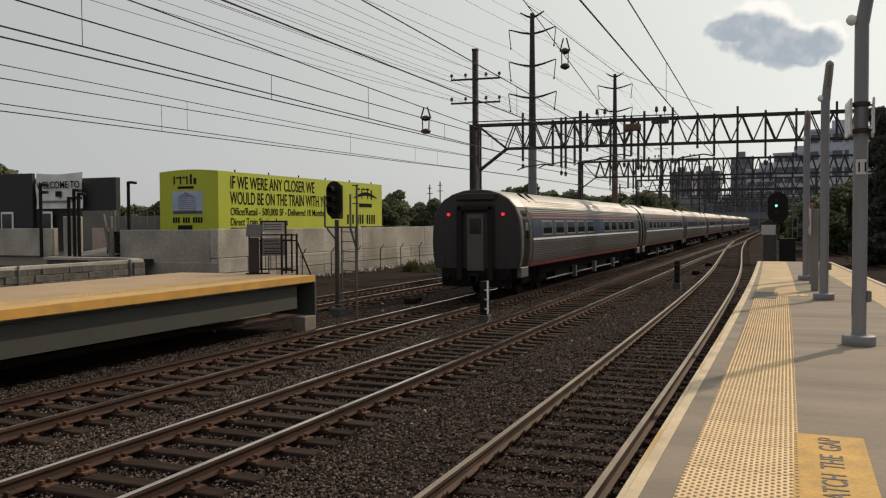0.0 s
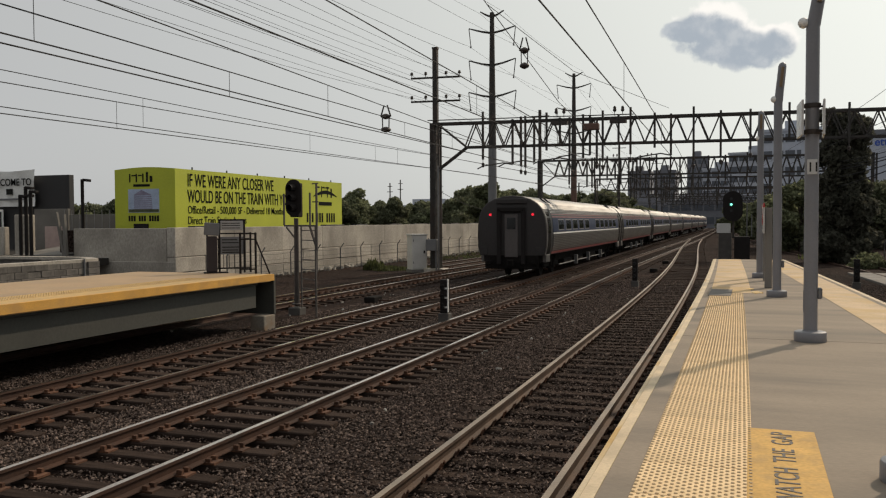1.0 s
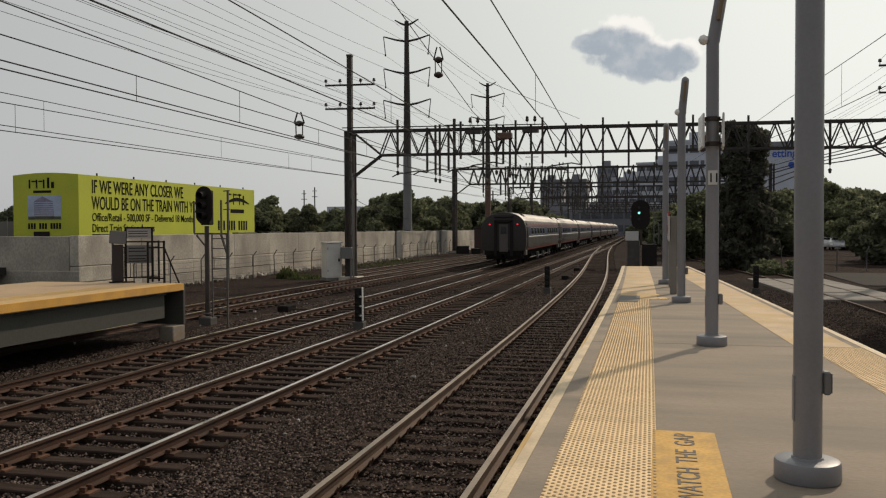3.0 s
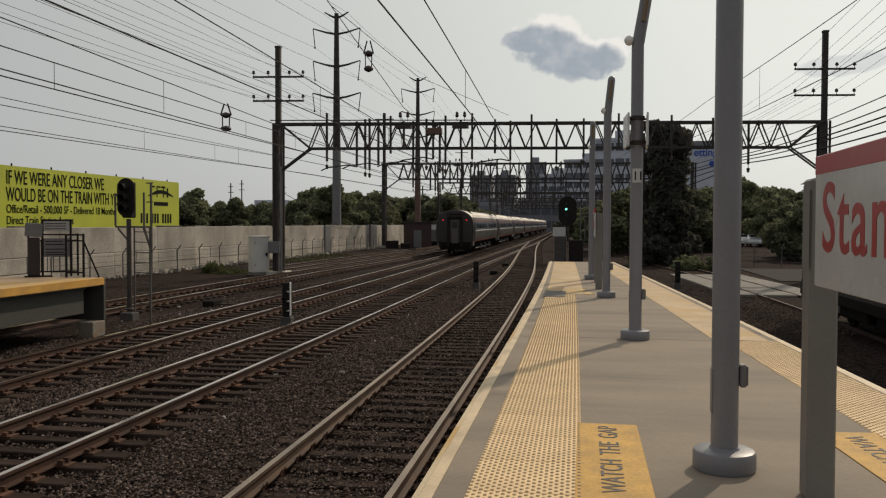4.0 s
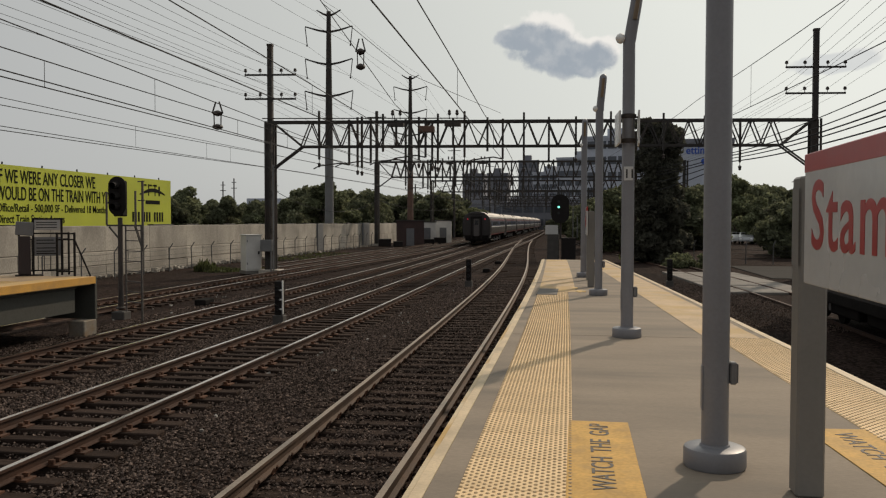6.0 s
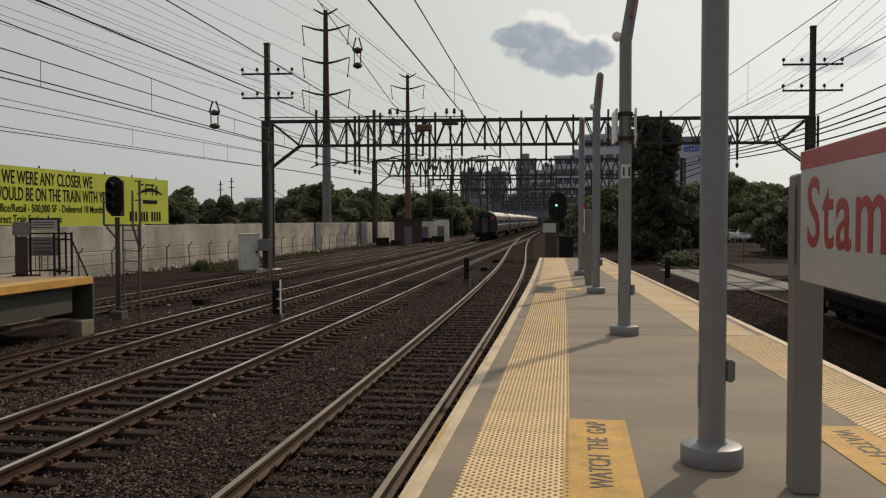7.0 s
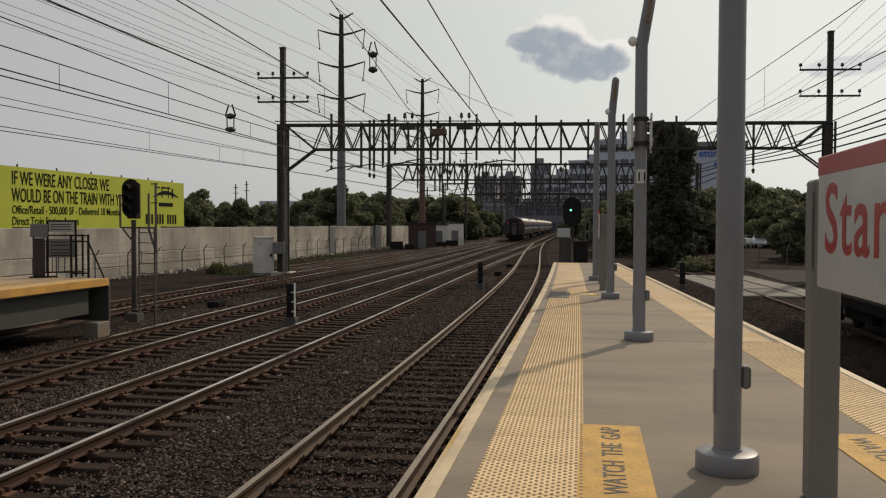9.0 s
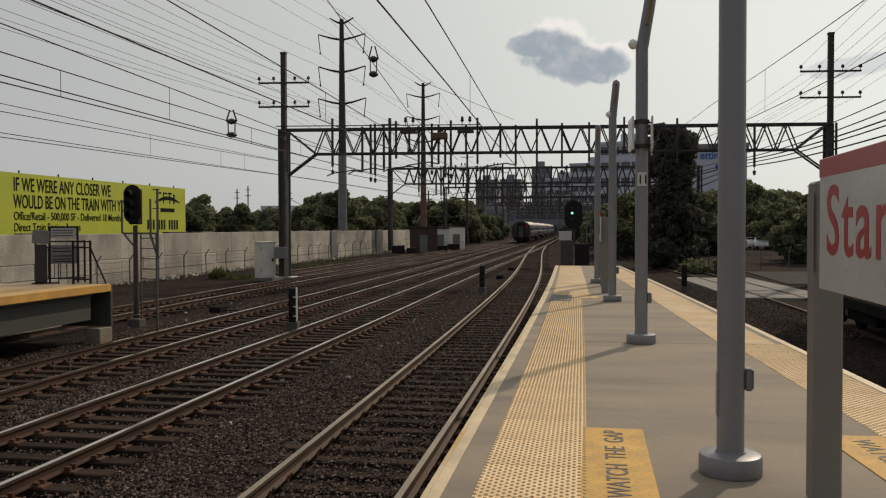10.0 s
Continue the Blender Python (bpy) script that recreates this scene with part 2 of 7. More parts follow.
M_RUSTPOLE = shader("weathering_steel", (0.12, 0.068, 0.05), rough=0.85, vary=0.25, scale=0.8, grain=15)
M_WIRE = shader("wire", (0.016, 0.016, 0.017), rough=0.9, metal=0.0, vary=0.1, bump=0)
M_INSUL = plain("insulator_brown", (0.04, 0.03, 0.026), 0.65)
M_BLACK = shader("black_paint", (0.020, 0.0172, 0.0165), spec=0.12, rough=0.75, vary=0.15, scale=3, grain=30, bump=0.05)
M_DARKPANEL = shader("dark_cladding", (0.020, 0.019, 0.020), rough=0.7, vary=0.12, scale=0.8, grain=12)
M_WHITE = shader("white_paint", (0.74, 0.73, 0.70), rough=0.5, vary=0.06, scale=2, grain=30, bump=0.03)
M_SIGNWHITE = shader("sign_white", (0.50, 0.49, 0.47), rough=0.25, vary=0.04, scale=1.5, grain=20, bump=0.0)
M_SIGNRED = shader("sign_red", (0.36, 0.030, 0.026), rough=0.3, vary=0.06, scale=2, grain=20, bump=0.0)
M_BANNER = shader("banner_fabric", (0.66, 0.66, 0.64), rough=0.8, vary=0.1, scale=1.0, grain=15)
M_LIME = shader("lime_wrap", (0.44, 0.475, 0.026), rough=0.55, vary=0.07, scale=0.6, grain=12, bump=0.1)
M_INK = shader("dark_lettering", (0.022, 0.022, 0.020), rough=0.95, spec=0.02, vary=0.1, bump=0)
M_INKBROWN = shader("worn_lettering", (0.10, 0.085, 0.07), rough=0.7, vary=0.25, scale=8, grain=60, bump=0)
M_CAB = shader("cabinet_paint", (0.62, 0.60, 0.56), rough=0.5, vary=0.08, scale=1.5, grain=25, dirt=(0.36, 0.33, 0.29), dirt_scale=1.1)
M_STONEBLOCK = shader("split_stone_block", (0.115, 0.104, 0.092), rough=0.9, vary=0.25, scale=2.5, grain=14, bump=0.8, per_object=0.25)
# One coach steel in three tones: shaded side, light-catching flutes, sky-bright roof.
M_STAINLESS_SHADED = shader("stainless_steel_shaded", (0.056, 0.051, 0.047), spec=0.2, rough=0.5, metal=0.3, vary=0.14, scale=0.7, grain=8, bump=0.0, dirt=(0.045, 0.040, 0.036), dirt_amount=0.6, dirt_scale=0.5, stretch=(1, 0.4, 2))
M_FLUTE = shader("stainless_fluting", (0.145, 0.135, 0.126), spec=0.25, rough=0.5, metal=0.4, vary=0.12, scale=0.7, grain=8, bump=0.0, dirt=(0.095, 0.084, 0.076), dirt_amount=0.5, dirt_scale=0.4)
M_COACHROOF_SKYLIT = shader("roof_steel_skylit", (0.36, 0.345, 0.325), spec=0.3, rough=0.50, metal=0.7, vary=0.12, scale=0.6, grain=6, bump=0.0, dirt=(0.20, 0.185, 0.165), dirt_amount=0.6, dirt_scale=0.5, stretch=(1, 0.3, 2))
M_COACHEND = shader("coach_end_grime", (0.0195, 0.0150, 0.0138), rough=0.6, vary=0.2, scale=1.2, grain=12)
M_COACHDOOR = shader("coach_door_grey", (0.080, 0.068, 0.064), rough=0.5, vary=0.12, scale=1.5, grain=15)
M_UNDER = shader("underframe_black", (0.0145, 0.0128, 0.012), spec=0.05, rough=0.95, vary=0.3, scale=1.0, grain=10)
M_STRIPE_B = shader("stripe_blue", (0.020, 0.032, 0.072), spec=0.2, rough=0.5, vary=0.06, bump=0)
M_STRIPE_R = shader("stripe_red", (0.20, 0.026, 0.026), rough=0.4, vary=0.06, bump=0)
M_FRAMEPALE = shader("window_frame_pale", (0.20, 0.195, 0.19), rough=0.5, vary=0.1, scale=2, grain=20, bump=0.0)
M_WINDOW = plain("dark_glass", (0.008, 0.009, 0.010), 0.12)
M_TAIL = plain("tail_light_red", (0.5, 0.02, 0.02), 0.3, 0, (1.0, 0.02, 0.05), 0.8)
M_GREENLAMP = plain("signal_green", (0.1, 0.5, 0.4), 0.3, 0, (0.25, 1.0, 0.72), 1.5)
M_LENS = plain("dark_lens", (0.01, 0.01, 0.01), 0.6)
M_BARK = shader("bark", (0.07, 0.055, 0.042), rough=0.9, vary=0.3, scale=3, grain=25, bump=0.8)
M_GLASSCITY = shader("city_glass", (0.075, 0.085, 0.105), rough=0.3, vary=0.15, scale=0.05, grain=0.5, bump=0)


def leaf(name, base, vary):
    m = shader(name, base, rough=0.7, vary=0.3, scale=0.35, grain=3.0, bump=0.0, island=vary, per_object=0.18, spec=0.2)
    n, l = m.node_tree.nodes, m.node_tree.links
    bsdf = n["Principled BSDF"]
    thin = n.new("ShaderNodeBsdfTranslucent")
    l.new(bsdf.inputs["Base Color"].links[0].from_socket, thin.inputs[0])
    both = n.new("ShaderNodeMixShader")
    both.inputs[0].default_value = 0.45
    l.new(bsdf.outputs[0], both.inputs[1])
    l.new(thin.outputs[0], both.inputs[2])
    l.new(both.outputs[0], n["Material Output"].inputs[0])
    return m


# Leaf greens are raised to stand for haze in front of the far trees.
M_LEAF = leaf("foliage_green", (0.172, 0.186, 0.104), 0.55)
M_LEAF_DARK = leaf("foliage_dark", (0.15, 0.16, 0.096), 0.5)
M_LEAF_LIGHT = leaf("foliage_light", (0.17, 0.20, 0.075), 0.5)
M_GRASS = leaf("grass_blades", (0.075, 0.085, 0.035), 0.5)

# ---- mesh helpers ----


class Shape:
    """Gathers vertices and faces of one mesh."""

    def __init__(self):
        self.v, self.f, self.s = [], [], []

    def add(self, verts, faces, slot=0):
        o = len(self.v)
        self.v.extend([tuple(p) for p in verts])
        self.f.extend([tuple(i + o for i in q) for q in faces])
        self.s.extend([slot] * len(faces))
        return self

    def box(self, x0, x1, y0, y1, z0, z1, b=0.0, m=None, slot=0):
        c = ((x0 + x1) / 2, (y0 + y1) / 2, (z0 + z1) / 2)
        h = (abs(x1 - x0) / 2, abs(y1 - y0) / 2, abs(z1 - z0) / 2)
        b = min(b, min(h) * 0.9)
        if b <= 0:
            vs = [(c[0] + sx * h[0], c[1] + sy * h[1], c[2] + sz * h[2]) for sz in (-1, 1) for sy in (-1, 1) for sx in (-1, 1)]
            fs = [(0, 2, 3, 1), (4, 5, 7, 6), (0, 1, 5, 4), (2, 6, 7, 3), (0, 4, 6, 2), (1, 3, 7, 5)]
        else:
            vs, ix = [], {}
            for sx in (-1, 1):
                for sy in (-1, 1):
                    for sz in (-1, 1):
                        s = (sx, sy, sz)
                        for a in range(3):
                            ix[s, a] = len(vs)
                            vs.append(tuple(c[k] + s[k] * (h[k] - (0 if k == a else b)) for k in range(3)))
            fs = []

            def face(idx):
                pts = [Vector(vs[i]) for i in idx]
                n = (pts[1] - pts[0]).cross(pts[2] - pts[0])
                if n.dot(sum(pts, Vector()) / len(pts) - Vector(c)) < 0:
                    idx = idx[::-1]
                fs.append(tuple(idx))

            for a in range(3):
                p, q = [k for k in range(3) if k != a]
                for sa in (-1, 1):
                    def key(sp, sq):
                        s = [0, 0, 0]
                        s[a], s[p], s[q] = sa, sp, sq
                        return tuple(s)
                    face([ix[key(-1, -1), a], ix[key(1, -1), a], ix[key(1, 1), a], ix[key(-1, 1), a]])
                for sp in (-1, 1):
                    for sq in (-1, 1):
                        def key2(sa):
                            s = [0, 0, 0]
                            s[a], s[p], s[q] = sa, sp, sq
                            return tuple(s)
                        face([ix[key2(-1), p], ix[key2(1), p], ix[key2(1), q], ix[key2(-1), q]])
            for sx in (-1, 1):
                for sy in (-1, 1):
                    for sz in (-1, 1):
                        face([ix[(sx, sy, sz), a] for a in range(3)])
        if m is not None:
            vs = [m @ Vector(p) for p in vs]
        return self.add(vs, fs, slot)

    def tube(self, pts, radii, n=8, caps=True, slot=0, turn=0.0):
        pts = [Vector(p) for p in pts]
        if isinstance(radii, (int, float)):
            radii = [radii] * len(pts)
        rings, side = [], None
        for i, p in enumerate(pts):
            d = (pts[min(i + 1, len(pts) - 1)] - pts[max(i - 1, 0)])
            d = d.normalized() if d.length > 1e-9 else Vector((0, 0, 1))
            if side is None:
                side = d.orthogonal().normalized()
            side = (side - d * side.dot(d)).normalized()
            other = d.cross(side)
            rings.append([p + (side * math.cos(turn + 2 * math.pi * k / n) + other * math.sin(turn + 2 * math.pi * k / n)) * radii[i] for k in range(n)])
        vs = [q for r in rings for q in r]
        fs = [(i * n + k, i * n + (k + 1) % n, (i + 1) * n + (k + 1) % n, (i + 1) * n + k) for i in range(len(pts) - 1) for k in range(n)]
        if caps:
            fs += [tuple(range(n))[::-1], tuple((len(pts) - 1) * n + k for k in range(n))]
        return self.add(vs, fs, slot)

    def beam(self, a, b, w, h=None, slot=0):
        """A square bar from a to b."""
        h = h or w
        a, b = Vector(a), Vector(b)
        d = (b - a).normalized()
        up = Vector((0, 0, 1)) if abs(d.z) < 0.95 else Vector((0, 1, 0))
        s = d.cross(up).normalized()
        u = s.cross(d)
        vs = [p + s * (i * w / 2) + u * (j * h / 2) for p in (a, b) for i, j in ((-1, -1), (1, -1), (1, 1), (-1, 1))]
        return self.add(vs, [(0, 1, 2, 3), (7, 6, 5, 4), (0, 4, 5, 1), (1, 5, 6, 2), (2, 6, 7, 3), (3, 7, 4, 0)], slot)

    def sweep(self, profile, path, close=True, slots=None):
        """profile: (side, z) points; path: (x, y, nx, ny) with the sideways unit vector."""
        n = len(profile)
        vs = [(x + nx * a, y + ny * a, z) for x, y, nx, ny in path for a, z in profile]
        fs, ss = [], []
        for i in range(len(path) - 1):
            for k in range(n if close else n - 1):
                fs.append((i * n + k, i * n + (k + 1) % n, (i + 1) * n + (k + 1) % n, (i + 1) * n + k))
                ss.append(slots[k] if slots else 0)
        o = len(self.v)
        if close:
            fs += [tuple(range(n)), tuple((len(path) - 1) * n + k for k in range(n))[::-1]]
            ss += [0, 0]
        self.v.extend(vs)
        self.f.extend([tuple(j + o for j in q) for q in fs])
        self.s.extend(ss)
        return self

    def lathe(self, prof, n=20, cx=0, cy=0, slot=0):
        vs = [(cx + r * math.cos(2 * math.pi * k / n), cy + r * math.sin(2 * math.pi * k / n), z) for r, z in prof for k in range(n)]
        fs = [(i * n + k, i * n + (k + 1) % n, (i + 1) * n + (k + 1) % n, (i + 1) * n + k) for i in range(len(prof) - 1) for k in range(n)]
        fs += [tuple(range(n))[::-1], tuple((len(prof) - 1) * n + k for k in range(n))]
        return self.add(vs, fs, slot)

    def mesh(self, name, mats, smooth=False, fix=True):
        me = bpy.data.meshes.new(name)
        me.from_pydata(self.v, [], self.f)
        mats = mats if isinstance(mats, (list, tuple)) else [mats]
        for m in mats:
            me.materials.append(m)
        if len(mats) > 1:
            me.polygons.foreach_set("material_index", self.s)
        if fix and len(self.f) < 20000:
            bm = bmesh.new()
            bm.from_mesh(me)
            bmesh.ops.recalc_face_normals(bm, faces=bm.faces)
            bm.to_mesh(me)
            bm.free()
        if smooth:
            me.polygons.foreach_set("use_smooth", [True] * len(me.polygons))
            me.set_sharp_from_angle(angle=radians(40))
        me.update()
        return me


def part(name, shape, material, parent, label="", smooth=False):
    data = shape if isinstance(shape, bpy.types.Mesh) else shape.mesh(name, material, smooth)
    ob = new(name, data)
    ob.parent = parent
    if label:
        ob["label"] = label
    return ob


def thing(name, m, label, category, group="", kind=""):
    ob = new(name)
    ob.empty_display_size = 0.2
    ob.matrix_basis = m
    return tagged(ob, label, category, group, kind)


def solid(name, shape, material, label, category, group="", kind="", m=None, smooth=False):
    ob = new(name, shape.mesh(name, material, smooth))
    if m is not None:
        ob.matrix_basis = m
    return tagged(ob, label, category, group, kind)


def lettering(body, size, depth=0.004, bold=0.0, align="LEFT", squeeze=1.0, spread=1.0):
    """A mesh of letters in the x-z plane that face -y."""
    cu = bpy.data.curves.new("letters", "FONT")
    cu.body, cu.size, cu.extrude, cu.offset, cu.align_x = body, size, depth, bold, align
    cu.resolution_u, cu.space_character = 4, spread
    ob = bpy.data.objects.new("letters", cu)
    scene.collection.objects.link(ob)
    bpy.context.view_layer.update()
    me = bpy.data.meshes.new_from_object(ob.evaluated_get(bpy.context.evaluated_depsgraph_get()))
    bpy.data.objects.remove(ob)
    me.transform(Matrix.Diagonal((squeeze, 1, 1, 1)))
    me.transform(pose(0, 0, 0, 90, 0, 0))
    return me


def letters(name, body, size, mat, parent, m, bold=0.0, squeeze=1.0, align="LEFT", depth=0.004, label="", spread=1.0):
    me = lettering(body, size, depth, bold, align, squeeze, spread)
    me.materials.clear()
    me.materials.append(mat)
    ob = part(name, me, mat, parent, label)
    ob.matrix_basis = m
    return ob


def words(name, body, size, mat, parent, m, bold=0.0, squeeze=1.0, depth=0.004, label="", spread=1.0, gap=0.0):
    """A line of lettering, each word a part of its own."""
    def reach(text):
        me = lettering(text, size, depth, bold, "LEFT", squeeze, spread)
        far = max(v.co.x for v in me.vertices)
        bpy.data.meshes.remove(me)
        return far

    done = ""
    for i, word in enumerate(body.split(" ")):
        start = reach(done + word) - reach(word) + gap * i if done else 0.0
        letters(name, word, size, mat, parent, m @ pose(start, 0, 0), bold, squeeze, "LEFT", depth, label, spread)
        done += word + " "


# ---- the lines of the tracks, x over y ----


def line_of(points):
    ys = np.array([p[1] for p in points], float)
    xs = np.array([p[0] for p in points], float)
    fine = np.arange(ys[0], ys[-1] + 0.5, 1.0)
    x = np.interp(fine, ys, xs)
    k = np.exp(-0.5 * (np.arange(-24, 25) / 8.0) ** 2)
    k /= k.sum()
    pad = np.concatenate([x[0] + (x[1] - x[0]) * np.arange(-24, 0), x, x[-1] + (x[-1] - x[-2]) * np.arange(1, 25)])
    x = np.convolve(pad, k, "valid")
    return lambda y: float(np.interp(y, fine, x))


LINES = {
    "a": line_of([(-14.2, -20), (-14.7, 10), (-15.05, 32), (-14.95, 42), (-14.7, 48), (-14.3, 56), (-14.0, 75), (-14.5, 120), (-15.5, 180), (-17.5, 260), (-22, 400)]),
    "b": line_of([(-10.1, -20), (-10.1, 0), (-10.12, 25), (-10.22, 40), (-10.42, 55), (-10.72, 70), (-11.2, 92), (-11.65, 120), (-12.3, 180), (-12.9, 235), (-14.2, 300), (-17, 400)]),
    "c": line_of([(-6.70, -20), (-6.71, 25), (-6.85, 32), (-7.02, 40), (-7.15, 55), (-7.18, 80), (-7.3, 119), (-8.2, 180), (-9.0, 235), (-10.4, 300), (-13, 400)]),
    "d": line_of([(-2.5, -20), (-2.55, 8), (-2.62, 13), (-2.7, 18), (-2.85, 27), (-3.22, 41), (-3.72, 52), (-4.55, 66), (-5.55, 84), (-6.4, 102), (-7.1, 122)]),
    "e": line_of([(8.1, -20), (8.0, 10), (7.85, 28), (7.55, 36), (6.95, 45), (5.7, 57), (4.3, 70), (3.1, 82), (-0.4, 115), (-3.0, 160), (-5.5, 235), (-8, 300), (-11, 400)]),
    "e_wire": line_of([(6.3, -20), (6.2, 10), (6.0, 28), (5.45, 45), (4.1, 57), (2.2, 80), (-0.4, 115), (-3.0, 160), (-5.5, 235), (-8, 300), (-11, 400)]),
    "f": line_of([(-17.6, 45), (-17.55, 55), (-17.4, 65), (-17.1, 75), (-16.6, 90), (-16.2, 110), (-16.8, 180), (-18.6, 260), (-23, 400)]),
}


def frame_at(name, y):
    g = LINES[name]
    dx, dy = g(y + 0.5) - g(y - 0.5), 1.0
    s = math.hypot(dx, dy)
    return g(y), y, dy / s, -dx / s


def way_points(name, y0, y1):
    ys, y = [], y0
    while y < y1:
        ys.append(y)
        y += 1.5 if y < 70 else 4.0
    return [frame_at(name, q) for q in ys + [y1]]


RAIL = [(-0.035, 0.0), (0.035, 0.0), (0.036, -0.035), (0.010, -0.050), (0.009, -0.125), (0.068, -0.140), (0.070, -0.152),
        (-0.070, -0.152), (-0.068, -0.140), (-0.009, -0.125), (-0.010, -0.050), (-0.036, -0.035)]
TIE_GAP = 0.535
tie_box = Shape().box(-1.30, 1.30, -0.115, 0.115, -0.30, 0.0, 0.014)
TIE_MESH = tie_box.mesh("tie", M_TIE)


def railway(name, y0, y1, tie0, tie1, label, dull=False, sunk=0.0):
    t = thing("railway_track", Matrix(), label, "railway track", "railway tracks")
    for side in (-0.7525, 0.7525):
        prof = [(side + a, z - (0.14 if dull else 0.0)) for a, z in RAIL]
        slots = [0 if dull else 1] + [0] * 11
        part("rail", Shape().sweep(prof, way_points(name, y0, y1), True, slots).mesh("rail", [M_RUSTSUNLIT, M_RAILWORN] if name == "d" else [M_RUST, M_RAILTOP], True, True), None, t)
    rnd = random.Random(name)
    y, plates, far = tie0, Shape(), Shape()
    while y < min(y1, 230):
        x, _, nx, ny = frame_at(name, y)
        ang = math.degrees(math.atan2(ny, nx)) + rnd.uniform(-0.9, 0.9)
        m = pose(x + rnd.uniform(-0.06, 0.06), y + rnd.uniform(-0.03, 0.03), -0.172 - sunk + rnd.uniform(-0.012, 0.006), 0, rnd.uniform(-0.5, 0.5), ang)
        if y < tie1:
            ob = part("tie", TIE_MESH, None, t)
            ob.matrix_basis = m
        elif int(y * 10) % 2 == 0 or y < 140:
            far.box(-1.3, 1.3, -0.115, 0.115, -0.1, 0.0, 0, m)
        if y < 48 and not dull:
            for side in (-0.7525, 0.7525):
                k = pose(x + nx * side, y + ny * side, 0, 0, 0, ang)
                if name != "d":
                    plates.box(-0.19, 0.19, -0.09, 0.09, -0.175, -0.150, 0, k)
                else:
                    for sx in (-1, 1):
                        c = k @ Vector((sx * 0.098, 0, -0.118))
                        ring = [c + k.to_3x3() @ Vector((sx * 0.022 * math.cos(a), 0.062 * math.sin(a), 0.044 * math.cos(a))) for a in (0.5, 1.5, 2.5, 3.5, 4.5, 5.6)]
                        plates.tube(ring, 0.014, 5)
                    continue
                for sx in (-1, 1):
                    plates.box(sx * 0.055, sx * 0.125, -0.075, -0.035, -0.152, -0.105 + rnd.uniform(-0.01, 0.01), 0, k)
                    plates.box(sx * 0.055, sx * 0.125, 0.035, 0.075, -0.152, -0.105 + rnd.uniform(-0.01, 0.01), 0, k)
        y += TIE_GAP * rnd.uniform(0.94, 1.06)
    if plates.f:
        part("tie_plate", plates, M_PLATE, t, "rusty tie plates and spikes")["kind"] = "stuff"
    if far.f:
        part("buried_tie", far, M_TIE, t)["kind"] = "stuff"
    return t


# ---- ground ----
xs = np.concatenate([np.array([-2500, -800, -300, -150, -80, -50]), np.arange(-40, 30, 2.0), np.array([30, 50, 90, 160, 320, 800, 2500])])
ys = np.concatenate([np.array([-2500, -800, -200, -60, -20]), np.arange(-10, 130, 2.0), np.array([130, 160, 200, 260, 340, 500, 900, 2500])])
ground = Shape()
vs = []
for y in ys:
    for x in xs:
        near = 1.0 if -40 < x < 30 and -10 < y < 130 else 0.0
        vs.append((x, y, -0.235 - 0.02 * near * (0.5 + 0.5 * math.sin(x * 1.3 + y * 0.37))))
w = len(xs)
ground.add(vs, [(j * w + i, j * w + i + 1, (j + 1) * w + i + 1, (j + 1) * w + i) for j in range(len(ys) - 1) for i in range(w - 1)])
solid("ground", ground, M_BALLAST, "dark grey-brown crushed stone ballast ground", "ground", kind="structure")

railway("d", -15, 122, 4.5, 75, "curving track with polished rails beside the island platform", False, 0.022)
railway("c", -15, 400, 5.5, 80, "straight track with worn timber ties and rusty rails")
railway("b", -15, 400, 8.0, 85, "main track with rusty rails that the train runs on")
railway("a", 10, 400, 24, 85, "outer track beside the concrete retaining wall")
railway("f", 46, 400, 47, 90, "siding branching off near the wall")
railway("e", -10, 400, 20, 90, "disused rusty track curving past the far side of the platform", True, 0.15)


